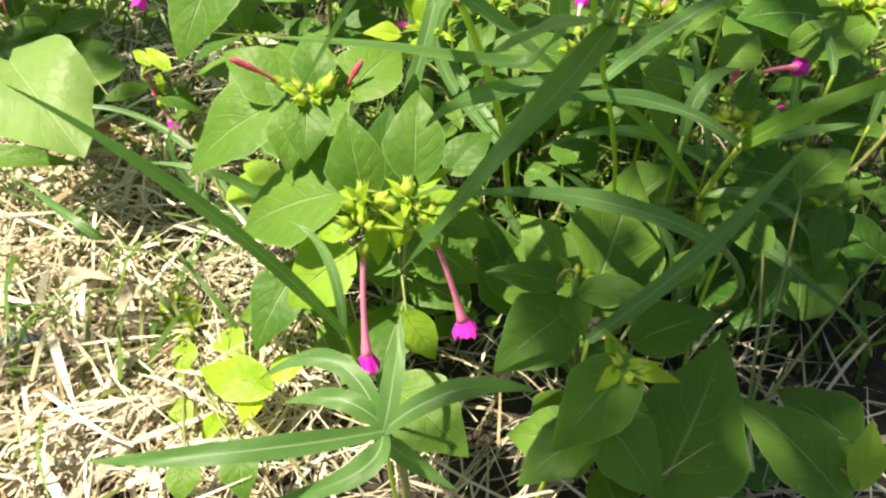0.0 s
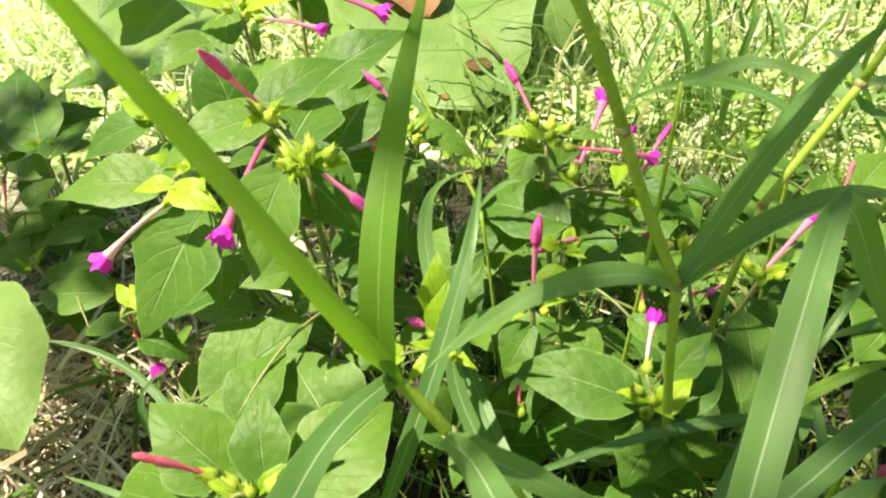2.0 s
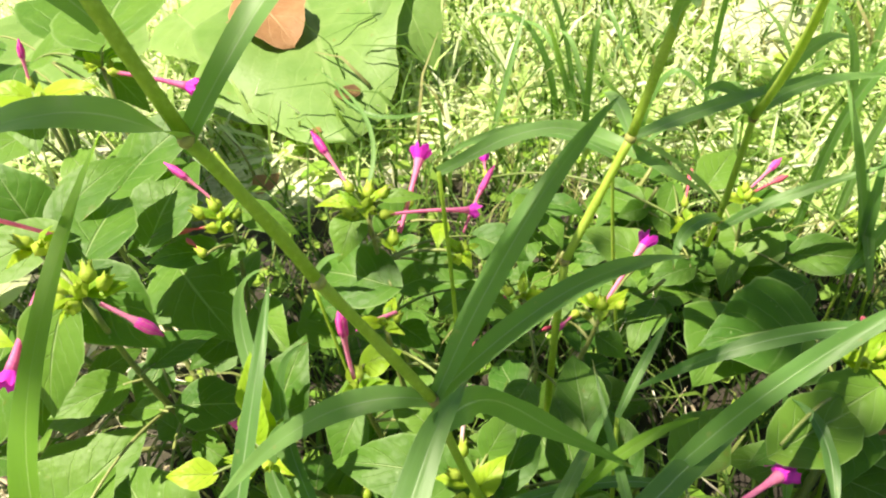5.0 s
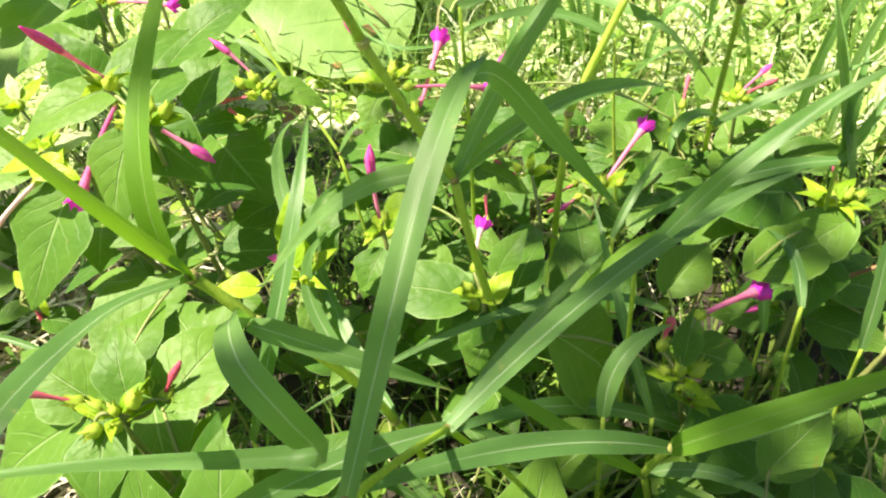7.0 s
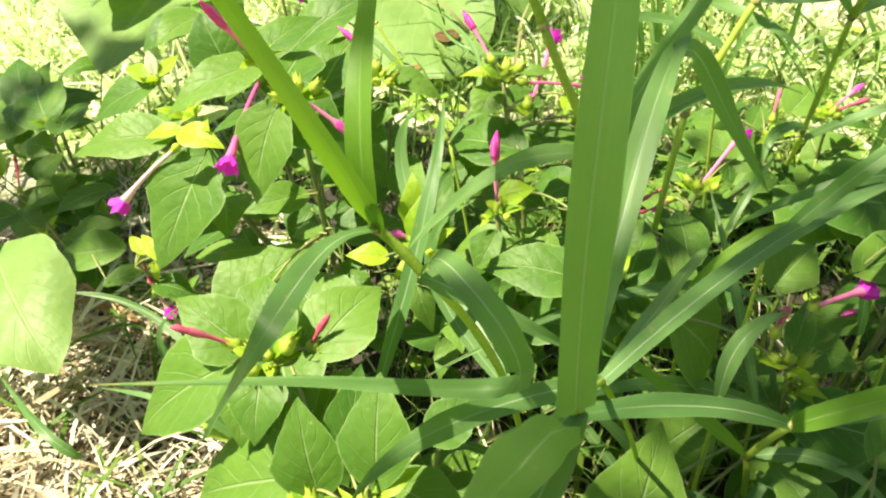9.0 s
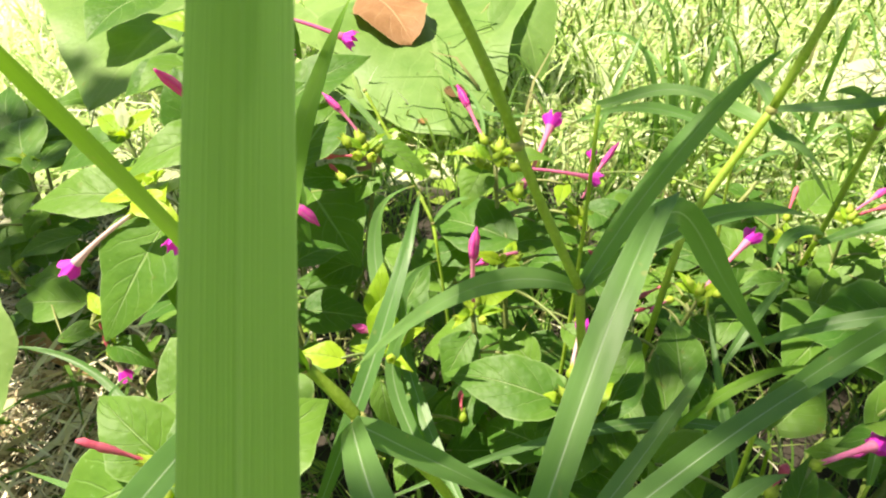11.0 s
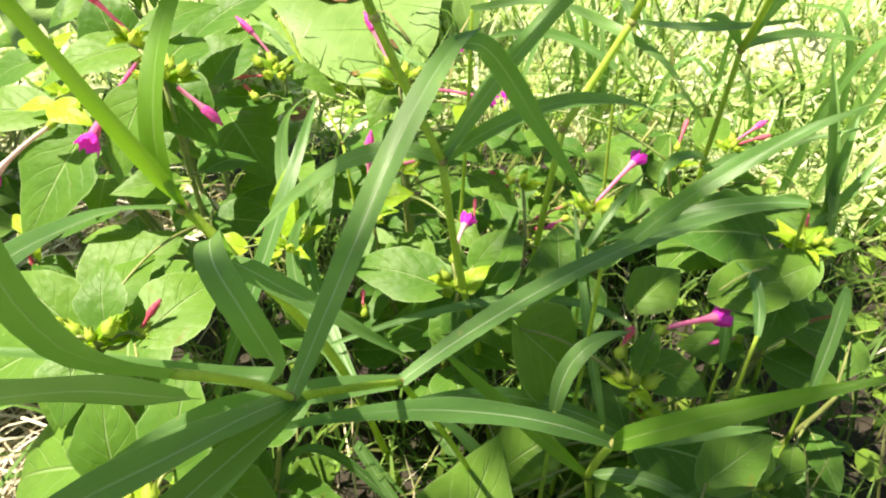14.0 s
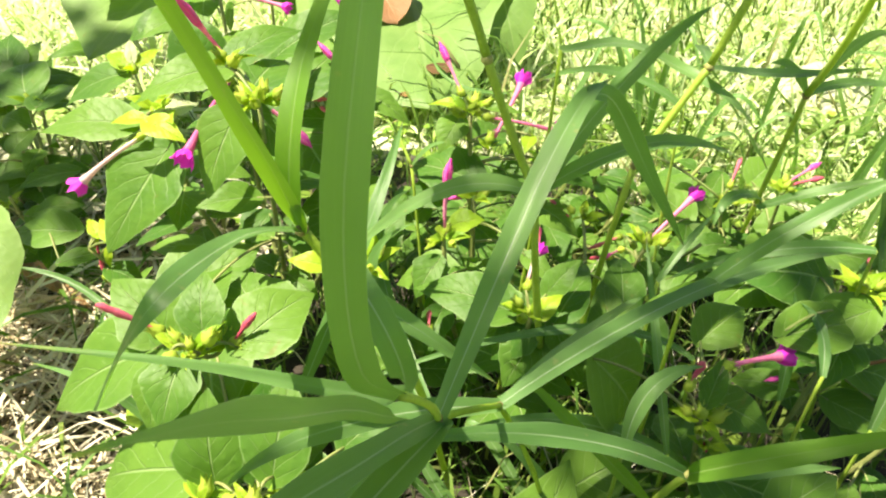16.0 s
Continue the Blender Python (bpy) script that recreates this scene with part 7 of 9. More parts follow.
stalk(bush_left, [(-0.400, 0.700, 0.010), (-0.457, 0.752, 0.090), (-0.514, 0.803, 0.140)], 0.0016, 0.0009, STEM, 'petiole', 5)
leaf(bush_left, (-0.519, 0.794, 0.130), (-0.481, 0.769, 0.105), 0.66)
stalk(bush_left, [(-0.400, 0.700, 0.010), (-0.460, 0.747, 0.080), (-0.519, 0.794, 0.130)], 0.0016, 0.0009, STEM, 'petiole', 5)
leaf(bush_left, (-0.527, 0.731, 0.110), (-0.578, 0.752, 0.120), 0.70, YOUNG_GREEN)
stalk(bush_left, [(-0.400, 0.700, 0.010), (-0.464, 0.716, 0.060), (-0.527, 0.731, 0.110)], 0.0016, 0.0009, STEM, 'petiole', 5)
leaf(bush_left, (-0.522, 0.738, 0.110), (-0.550, 0.774, 0.125), 0.50, YOUNG_GREEN)
stalk(bush_left, [(-0.400, 0.700, 0.010), (-0.461, 0.719, 0.060), (-0.522, 0.738, 0.110)], 0.0016, 0.0009, STEM, 'petiole', 5)
leaf(bush_left, (-0.453, 0.717, 0.090), (-0.404, 0.748, 0.105), 0.60)
stalk(bush_left, [(-0.400, 0.700, 0.010), (-0.426, 0.708, 0.040), (-0.453, 0.717, 0.090)], 0.0016, 0.0009, STEM, 'petiole', 5)
leaf(bush_left, (-0.483, 0.691, 0.090), (-0.539, 0.672, 0.070), 0.66)
stalk(bush_left, [(-0.400, 0.700, 0.010), (-0.442, 0.696, 0.040), (-0.483, 0.691, 0.090)], 0.0016, 0.0009, STEM, 'petiole', 5)
leaf(bush_left, (-0.476, 0.692, 0.090), (-0.434, 0.666, 0.075), 0.66)
stalk(bush_left, [(-0.400, 0.700, 0.010), (-0.438, 0.696, 0.040), (-0.476, 0.692, 0.090)], 0.0016, 0.0009, STEM, 'petiole', 5)
leaf(bush_left, (-0.528, 0.859, 0.110), (-0.583, 0.914, 0.150), 0.62)
stalk(bush_left, [(-0.400, 0.700, 0.010), (-0.464, 0.779, 0.060), (-0.528, 0.859, 0.110)], 0.0016, 0.0009, STEM, 'petiole', 5)
leaf(bush_left, (-0.525, 0.859, 0.110), (-0.533, 0.908, 0.150), 0.50)
stalk(bush_left, [(-0.400, 0.700, 0.010), (-0.463, 0.779, 0.060), (-0.525, 0.859, 0.110)], 0.0016, 0.0009, STEM, 'petiole', 5)
leaf(bush_left, (-0.515, 0.848, 0.110), (-0.479, 0.895, 0.135), 0.66)
stalk(bush_left, [(-0.400, 0.700, 0.010), (-0.458, 0.774, 0.060), (-0.515, 0.848, 0.110)], 0.0016, 0.0009, STEM, 'petiole', 5)
leaf(bush_left, (-0.533, 0.828, 0.090), (-0.602, 0.852, 0.095), 0.60)
stalk(bush_left, [(-0.400, 0.700, 0.010), (-0.467, 0.764, 0.040), (-0.533, 0.828, 0.090)], 0.0016, 0.0009, STEM, 'petiole', 5)
leaf(bush_left, (-0.543, 0.825, 0.080), (-0.514, 0.780, 0.070), 0.66)
stalk(bush_left, [(-0.400, 0.700, 0.010), (-0.472, 0.762, 0.030), (-0.543, 0.825, 0.080)], 0.0016, 0.0009, STEM, 'petiole', 5)
leaf(bush_left, (-0.509, 0.742, 0.080), (-0.467, 0.730, 0.060), 0.60)
stalk(bush_left, [(-0.400, 0.700, 0.010), (-0.455, 0.721, 0.030), (-0.509, 0.742, 0.080)], 0.0016, 0.0009, STEM, 'petiole', 5)
leaf(bush_left, (-0.493, 0.940, 0.150), (-0.530, 0.898, 0.150), 0.55)
stalk(bush_left, [(-0.400, 0.700, 0.010), (-0.447, 0.820, 0.100), (-0.493, 0.940, 0.150)], 0.0016, 0.0009, STEM, 'petiole', 5)
flower(bush_left, (-0.461, 0.690, 0.120), (-0.484, 0.730, 0.140), 'red', 1.10)
calyx(bush_left, (-0.460, 0.688, 0.119), (-0.457, 0.795, 0.398), 0.0075)
stalk(bush_left, [(-0.435, 0.713, 0.112), (-0.447, 0.700, 0.120), (-0.460, 0.688, 0.119)], 0.0013, 0.0009, STEM, 'stem', 5)
head(bush_left, (-0.434, 0.741, 0.170), 3, 0.0070, 0.0050, 2, 0.020)
stalk(bush_left, [(-0.402, 0.646, 0.096), (-0.409, 0.648, 0.098), (-0.416, 0.650, 0.097)], 0.0016, 0.0012, STEM, 'stem', 5)
head(bush_left, (-0.416, 0.650, 0.100), 3, 0.0070, 0.0050, 2, 0.020)

bush_behind = thing('leafy_plant', 0.100, 0.800, ground_height(0.100, 0.800), 'low dense green foliage between the flowers and the lawn', 'plant', PLANTS)
stalk(bush_behind, [(0.100, 0.800, 0.0), (0.051, 0.748, 0.046), (0.025, 0.721, 0.098)], 0.0020, 0.0016)
low_leaves(bush_behind, (0.051, 0.748, 0.027), (0.025, 0.721, 0.082), 6, 0.048, 0.45, 1.00)
stalk(bush_behind, [(0.100, 0.800, 0.0), (0.032, 0.744, 0.046), (-0.004, 0.713, 0.098)], 0.0020, 0.0016)
low_leaves(bush_behind, (0.032, 0.744, 0.028), (-0.004, 0.713, 0.082), 6, 0.048, 0.45, 1.00)
stalk(bush_behind, [(0.100, 0.800, 0.0), (0.211, 0.839, 0.059), (0.270, 0.860, 0.127)], 0.0020, 0.0016)
low_leaves(bush_behind, (0.211, 0.839, 0.035), (0.270, 0.860, 0.111), 6, 0.048, 0.45, 1.00)
stalk(bush_behind, [(0.100, 0.800, 0.0), (0.048, 0.805, 0.041), (0.020, 0.807, 0.088)], 0.0020, 0.0016)
low_leaves(bush_behind, (0.048, 0.805, 0.025), (0.020, 0.807, 0.072), 6, 0.048, 0.45, 1.00)
stalk(bush_behind, [(0.100, 0.800, 0.0), (0.036, 0.749, 0.039), (0.002, 0.721, 0.083)], 0.0020, 0.0016)
low_leaves(bush_behind, (0.036, 0.749, 0.024), (0.002, 0.721, 0.067), 6, 0.048, 0.45, 1.00)
stalk(bush_behind, [(0.100, 0.800, 0.0), (0.213, 0.843, 0.061), (0.274, 0.866, 0.131)], 0.0020, 0.0016)
low_leaves(bush_behind, (0.213, 0.843, 0.036), (0.274, 0.866, 0.115), 6, 0.048, 0.45, 1.00)
stalk(bush_behind, [(0.100, 0.800, 0.0), (0.183, 0.760, 0.043), (0.228, 0.739, 0.091)], 0.0020, 0.0016)
low_leaves(bush_behind, (0.183, 0.760, 0.026), (0.228, 0.739, 0.075), 6, 0.048, 0.45, 1.00)
stalk(bush_behind, [(0.100, 0.800, 0.0), (0.143, 0.830, 0.062), (0.166, 0.846, 0.134)], 0.0020, 0.0016)
low_leaves(bush_behind, (0.143, 0.830, 0.037), (0.166, 0.846, 0.118), 6, 0.048, 0.45, 1.00)
stalk(bush_behind, [(0.100, 0.800, 0.0), (0.202, 0.746, 0.053), (0.257, 0.717, 0.114)], 0.0020, 0.0016)
low_leaves(bush_behind, (0.202, 0.746, 0.032), (0.257, 0.717, 0.098), 6, 0.048, 0.45, 1.00)
stalk(bush_behind, [(0.100, 0.800, 0.0), (0.153, 0.801, 0.038), (0.182, 0.801, 0.080)], 0.0020, 0.0016)
low_leaves(bush_behind, (0.153, 0.801, 0.023), (0.182, 0.801, 0.064), 6, 0.048, 0.45, 1.00)
stalk(bush_behind, [(0.100, 0.800, 0.0), (0.107, 0.747, 0.065), (0.110, 0.718, 0.141)], 0.0020, 0.0016)
low_leaves(bush_behind, (0.107, 0.747, 0.039), (0.110, 0.718, 0.125), 6, 0.048, 0.45, 1.00)
stalk(bush_behind, [(0.100, 0.800, 0.0), (0.199, 0.806, 0.042), (0.252, 0.810, 0.090)], 0.0020, 0.0016)
low_leaves(bush_behind, (0.199, 0.806, 0.025), (0.252, 0.810, 0.074), 6, 0.048, 0.45, 1.00)
stalk(bush_behind, [(0.100, 0.800, 0.0), (0.209, 0.809, 0.063), (0.267, 0.814, 0.137)], 0.0020, 0.0016)
low_leaves(bush_behind, (0.209, 0.809, 0.038), (0.267, 0.814, 0.121), 6, 0.048, 0.45, 1.00)

broad_plant = thing('broad_leaf_plant', -0.420, 0.500, ground_height(-0.420, 0.500), 'large pale green leaf on a thick stalk above the straw', 'plant')
leaf(broad_plant, (-0.372, 0.548, 0.152), (-0.272, 0.450, 0.122), 0.64, BROAD, roll=-6, lobes=0.07, sag=0.10, wave=0.20, heart=0.10, broadest=0.46, blunt=0.8)
stalk(broad_plant, [(-0.420, 0.500, 0.0), (-0.420, 0.535, 0.101), (-0.372, 0.548, 0.152)], 0.0040, 0.0028)
leaf(broad_plant, (-0.469, 0.615, 0.200), (-0.372, 0.546, 0.170), 0.45, BROAD)
leaf(broad_plant, (-0.428, 0.491, 0.080), (-0.318, 0.516, 0.070), 0.22)

big_leaf_plant = thing('broad_leaf_plant', -0.140, 1.330, ground_height(-0.140, 1.330), 'very large pale leaf with a burnt hole, lying in the lawn', 'plant')
big_sheet = leaf(big_leaf_plant, (-0.235, 1.560, 0.120), (-0.048, 1.100, 0.060), 0.64, BROAD, sag=0.06, wave=0.14, broadest=0.52, lobes=0.14, blunt=0.62)


def on_big_leaf(x, y, lift=0.003):
    """The point of the big leaf's upper side over a place on the ground."""
    o = big_leaf_plant.matrix_basis.translation + big_sheet.matrix_basis.translation
    near = sorted((o + v.co for v in big_sheet.data.vertices), key=lambda p: (p.x - x) ** 2 + (p.y - y) ** 2)[:4]
    return Vector((x, y, sum(p.z for p in near) / 4 + lift))


stalk(big_leaf_plant, [(-0.140, 1.330, 0.0), (-0.178, 1.444, 0.091), (-0.217, 1.557, 0.130)], 0.0040, 0.0028)
leaf(big_leaf_plant, (-0.300, 1.290, 0.090), (-0.150, 1.140, 0.035), 0.62, BROAD, sag=0.05)
stalk(big_leaf_plant, [(-0.140, 1.330, 0.0), (-0.220, 1.304, 0.060), (-0.300, 1.290, 0.090)], 0.0040, 0.0028)
leaf(big_leaf_plant, (-0.022, 1.340, 0.180), (0.032, 1.240, 0.060), 0.60, BROAD)
stalk(big_leaf_plant, [(-0.140, 1.330, 0.0), (-0.081, 1.335, 0.126), (-0.022, 1.340, 0.180)], 0.0040, 0.0028)
leaf(big_leaf_plant, (-0.423, 1.474, 0.100), (-0.284, 1.283, 0.070), 0.60, BROAD)
stalk(big_leaf_plant, [(-0.140, 1.330, 0.0), (-0.281, 1.402, 0.070), (-0.423, 1.474, 0.100)], 0.0040, 0.0028)
leaf(big_leaf_plant, on_big_leaf(-0.098, 1.169), on_big_leaf(-0.064, 1.160), 0.80, BURNT, broadest=0.5, name='burnt_spot', label='brown scorched hole', blunt=0.5, face=(-0.05, -0.25, 0.95), sag=0.03, fold=0.05, wave=0.03)
leaf(big_leaf_plant, on_big_leaf(-0.126, 1.108), on_big_leaf(-0.112, 1.103), 0.80, BURNT, broadest=0.5, name='burnt_spot', face=(0.08, -0.25, 0.95), sag=0.03, fold=0.05, wave=0.03)

dark_leaf_plant = thing('broad_leaf_plant', -0.420, 1.020, ground_height(-0.420, 1.020), 'big broad green leaves in the shade beside the lawn', 'plant')
leaf(dark_leaf_plant, (-0.400, 1.130, 0.235), (-0.415, 0.835, 0.185), 0.95, BROAD, wave=0.12, sag=0.06, broadest=0.40, heart=0.2)
stalk(dark_leaf_plant, [(-0.420, 1.020, 0.0), (-0.430, 1.100, 0.150), (-0.400, 1.130, 0.235)], 0.0040, 0.0028)
leaf(dark_leaf_plant, (-0.586, 1.276, 0.140), (-0.681, 1.156, 0.100), 0.70, BROAD, wave=0.1)
stalk(dark_leaf_plant, [(-0.420, 1.020, 0.0), (-0.503, 1.148, 0.098), (-0.586, 1.276, 0.140)], 0.0040, 0.0028)
leaf(dark_leaf_plant, (-0.426, 1.111, 0.250), (-0.426, 1.091, 0.140), 0.60)
stalk(dark_leaf_plant, [(-0.420, 1.020, 0.0), (-0.423, 1.066, 0.175), (-0.426, 1.111, 0.250)], 0.0040, 0.0028)
leaf(dark_leaf_plant, (-0.884, 1.474, 0.100), (-0.867, 1.346, 0.100), 0.60)
stalk(dark_leaf_plant, [(-0.420, 1.020, 0.0), (-0.652, 1.247, 0.070), (-0.884, 1.474, 0.100)], 0.0040, 0.0028)

stem = thing('grass_shoot', 0.170, 0.440, ground_height(0.170, 0.440), 'tall grass clump with broad arching green blades close up', 'grass plant', GRASSES)
stalk(stem, [(0.170, 0.440, 0.000), (0.135, 0.395, 0.130)], 0.0014, 0.0013, CULM, 'culm')
stalk(stem, [(0.135, 0.395, 0.130), (0.108, 0.345, 0.257)], 0.0014, 0.0013, CULM, 'culm')
stalk(stem, [(0.108, 0.345, 0.257), (0.094, 0.274, 0.323)], 0.0014, 0.0013, CULM, 'culm')
knot(stem, (0.135, 0.395, 0.130), 0.0016, (-0.247, -0.317, 0.916))
knot(stem, (0.108, 0.345, 0.257), 0.0016, (-0.194, -0.359, 0.913))
knot(stem, (0.094, 0.274, 0.323), 0.0016, (-0.143, -0.725, 0.674))
stalk(stem, [(0.094, 0.274, 0.323), (0.094, 0.229, 0.379)], 0.0012, 0.0010, CULM, "culm")
blade(stem, (0.094, 0.274, 0.323), [(0.111, 0.328, 0.366), (0.124, 0.366, 0.388)], (0.133, 0.384, 0.391), 0.0090, face=(-0.2, -0.8, 0.6))
blade(stem, (0.126, 0.372, 0.390), [(0.137, 0.386, 0.381), (0.155, 0.400, 0.348)], (0.180, 0.418, 0.303), 0.0085, face=(-0.2, -0.8, 0.6))
blade(stem, (0.094, 0.274, 0.323), (0.074, 0.226, 0.346), (0.050, 0.172, 0.364), 0.0101, face=(-0.1, -0.3, 1))
blade(stem, (0.096, 0.276, 0.322), (0.062, 0.246, 0.292), (0.008, 0.238, 0.215), 0.0110, face=(-0.1, -0.3, 1))
blade(stem, (0.096, 0.274, 0.322), (0.073, 0.208, 0.335), (0.040, 0.142, 0.336), 0.0105, face=(-0.1, -0.3, 1))
blade(stem, (0.094, 0.229, 0.379), [(0.0925, 0.209, 0.4056), (0.0931, 0.204, 0.439), (0.096, 0.214, 0.478)], (0.098, 0.224, 0.507), 0.0062, mat=BLADE_MID, face=(0.35, -1, 0.2))
blade(stem, (0.092, 0.235, 0.366), (0.086, 0.200, 0.403), (0.080, 0.164, 0.435), 0.0095)
blade(stem, (0.108, 0.345, 0.257), (0.205, 0.440, 0.268), (0.320, 0.557, 0.225), 0.0112, face=(-0.4, -0.4, 1))
blade(stem, (0.108, 0.345, 0.257), (0.155, 0.450, 0.225), (0.194, 0.558, 0.167), 0.0095, face=(-0.4, -0.4, 1))
blade(stem, (0.108, 0.345, 0.257), (0.050, 0.309, 0.270), (0.021, 0.271, 0.275), 0.0103)

stem = thing('grass_shoot', 0.075, 0.470, ground_height(0.075, 0.470), 'tall grass with upright light green blades', 'grass plant', GRASSES)
stalk(stem, [(0.075, 0.470, 0.000), (0.060, 0.430, 0.150)], 0.0026, 0.0022, CULM, 'culm')
stalk(stem, [(0.060, 0.430, 0.150), (0.030, 0.378, 0.285)], 0.0026, 0.0022, CULM, 'culm')
stalk(stem, [(0.030, 0.378, 0.285), (0.012, 0.377, 0.312)], 0.0026, 0.0022, CULM, 'culm')
knot(stem, (0.060, 0.430, 0.150), 0.0030, (-0.096, -0.256, 0.962))
knot(stem, (0.030, 0.378, 0.285), 0.0030, (-0.203, -0.352, 0.914))
knot(stem, (0.012, 0.377, 0.312), 0.0030, (-0.554, -0.031, 0.832))
blade(stem, (0.012, 0.377, 0.312), (0.007, 0.353, 0.366), (-0.018, 0.300, 0.496), 0.0122, mat=BLADE_LIGHT, face=(-0.2, -0.9, 0.4))
blade(stem, (0.012, 0.377, 0.312), (0.014, 0.381, 0.375), (0.011, 0.485, 0.418), 0.0115, mat=BLADE_LIGHT, face=(-0.2, -0.8, 0.5))
blade(stem, (0.012, 0.377, 0.312), [(0.009, 0.325, 0.341), (0.006, 0.272, 0.349)], (-0.038, 0.286, 0.282), 0.0103, n=30)
blade(stem, (0.030, 0.372, 0.290), (0.057, 0.376, 0.270), (0.103, 0.394, 0.220), 0.0103)
blade(stem, (0.030, 0.372, 0.290), [(0.046, 0.335, 0.330), (0.062, 0.305, 0.343), (0.074, 0.296, 0.330), (0.077, 0.302, 0.305), (0.067, 0.316, 0.283), (0.040, 0.312, 0.286), (-0.005, 0.302, 0.298)], (-0.070, 0.284, 0.312), 0.0099, n=44)

stem = thing('grass_shoot', -0.028, 0.408, ground_height(-0.028, 0.408), 'slender green grass stem with arching blades', 'grass plant', GRASSES)
stalk(stem, [(-0.028, 0.408, 0.000), (-0.024, 0.416, 0.075), (-0.022, 0.417, 0.150)], 0.0016, 0.0011, CULM, 'culm', 6)
blade(stem, (-0.022, 0.417, 0.150), (0.010, 0.473, 0.245), (0.016, 0.546, 0.288), 0.0103)
blade(stem, (0.060, 0.430, 0.150), (0.009, 0.485, 0.200), (0.039, 0.488, 0.250), 0.0090)
blade(stem, (0.060, 0.430, 0.150), (-0.020, 0.559, 0.220), (0.009, 0.563, 0.280), 0.0103)
blade(stem, (0.060, 0.430, 0.160), (0.004, 0.525, 0.200), (0.025, 0.545, 0.240), 0.0080)

stem = thing('grass_shoot', 0.140, 0.500, ground_height(0.140, 0.500), 'tall jointed grass stem with arching blades', 'grass plant', GRASSES)
stalk(stem, [(0.140, 0.500, 0.000), (0.125, 0.480, 0.160)], 0.0023, 0.0021, CULM, 'culm')
stalk(stem, [(0.125, 0.480, 0.160), (0.109, 0.452, 0.300)], 0.0023, 0.0021, CULM, 'culm')
stalk(stem, [(0.109, 0.452, 0.300), (0.081, 0.444, 0.372)], 0.0023, 0.0021, CULM, 'culm')
stalk(stem, [(0.081, 0.444, 0.372), (0.057, 0.443, 0.428)], 0.0023, 0.0021, CULM, 'culm')
stalk(stem, [(0.057, 0.443, 0.428), (0.017, 0.456, 0.558)], 0.0023, 0.0021, CULM, 'culm')
knot(stem, (0.125, 0.480, 0.160), 0.0026, (-0.093, -0.124, 0.988))
knot(stem, (0.109, 0.452, 0.300), 0.0026, (-0.111, -0.195, 0.974))
knot(stem, (0.081, 0.444, 0.372), 0.0026, (-0.361, -0.103, 0.927))
knot(stem, (0.057, 0.443, 0.428), 0.0026, (-0.394, -0.016, 0.919))
knot(stem, (0.017, 0.456, 0.558), 0.0026, (-0.293, 0.095, 0.951))
blade(stem, (0.109, 0.452, 0.300), (0.149, 0.497, 0.351), (0.190, 0.541, 0.378), 0.0103, mat=BLADE_MID)
blade(stem, (0.109, 0.452, 0.300), (0.062, 0.446, 0.299), (0.006, 0.438, 0.250), 0.0103, mat=BLADE_MID)
blade(stem, (0.109, 0.452, 0.300), (0.167, 0.496, 0.315), (0.225, 0.540, 0.290), 0.0103, mat=BLADE_MID)
blade(stem, (0.057, 0.443, 0.428), (0.038, 0.421, 0.450), (-0.014, 0.444, 0.430), 0.0103, mat=BLADE_MID)
blade(stem, (0.057, 0.443, 0.428), (0.111, 0.495, 0.474), (0.165, 0.547, 0.460), 0.0112, mat=BLADE_MID)
blade(stem, (0.045, 0.446, 0.460), (0.015, 0.449, 0.485), (-0.014, 0.451, 0.470), 0.0103, mat=BLADE_MID)

stem = thing('grass_shoot', 0.021, 0.615, ground_height(0.021, 0.615), 'slender green grass stem with arching blades', 'grass plant', GRASSES)
stalk(stem, [(0.021, 0.615, 0.000), (0.001, 0.635, 0.206)], 0.0014, 0.0012, CULM, 'culm')
stalk(stem, [(0.001, 0.635, 0.206), (-0.028, 0.659, 0.246)], 0.0014, 0.0012, CULM, 'culm')
stalk(stem, [(-0.028, 0.659, 0.246), (-0.057, 0.682, 0.287)], 0.0014, 0.0012, CULM, 'culm')
knot(stem, (0.001, 0.635, 0.206), 0.0016, (-0.096, 0.096, 0.991))
knot(stem, (-0.028, 0.659, 0.246), 0.0016, (-0.525, 0.426, 0.737))
knot(stem, (-0.057, 0.682, 0.287), 0.0016, (-0.525, 0.426, 0.737))
blade(stem, (-0.028, 0.659, 0.246), (-0.057, 0.675, 0.273), (-0.087, 0.692, 0.287), 0.0050, mat=BLADE_MID)
blade(stem, (0.001, 0.635, 0.206), (0.016, 0.630, 0.227), (0.031, 0.625, 0.236), 0.0050, mat=BLADE_MID)

stem = thing('grass_shoot', 0.210, 0.430, ground_height(0.210, 0.430), 'grass tuft with a bright yellow-green blade', 'grass plant', GRASSES)
stalk(stem, [(0.210, 0.430, 0.000), (0.198, 0.409, 0.127)], 0.0022, 0.0020, CULM, 'culm')
stalk(stem, [(0.198, 0.409, 0.127), (0.203, 0.381, 0.191)], 0.0022, 0.0020, CULM, 'culm')
knot(stem, (0.198, 0.409, 0.127), 0.0025, (-0.093, -0.162, 0.982))
knot(stem, (0.203, 0.381, 0.191), 0.0025, (0.071, -0.400, 0.914))
blade(stem, (0.203, 0.381, 0.191), (0.133, 0.344, 0.245), (0.063, 0.307, 0.263), 0.0103)
blade(stem, (0.203, 0.381, 0.191), (0.235, 0.372, 0.224), (0.318, 0.378, 0.262), 0.0118, mat=BLADE_LIGHT)
blade(stem, (0.203, 0.381, 0.191), (0.232, 0.383, 0.200), (0.276, 0.394, 0.200), 0.0090)
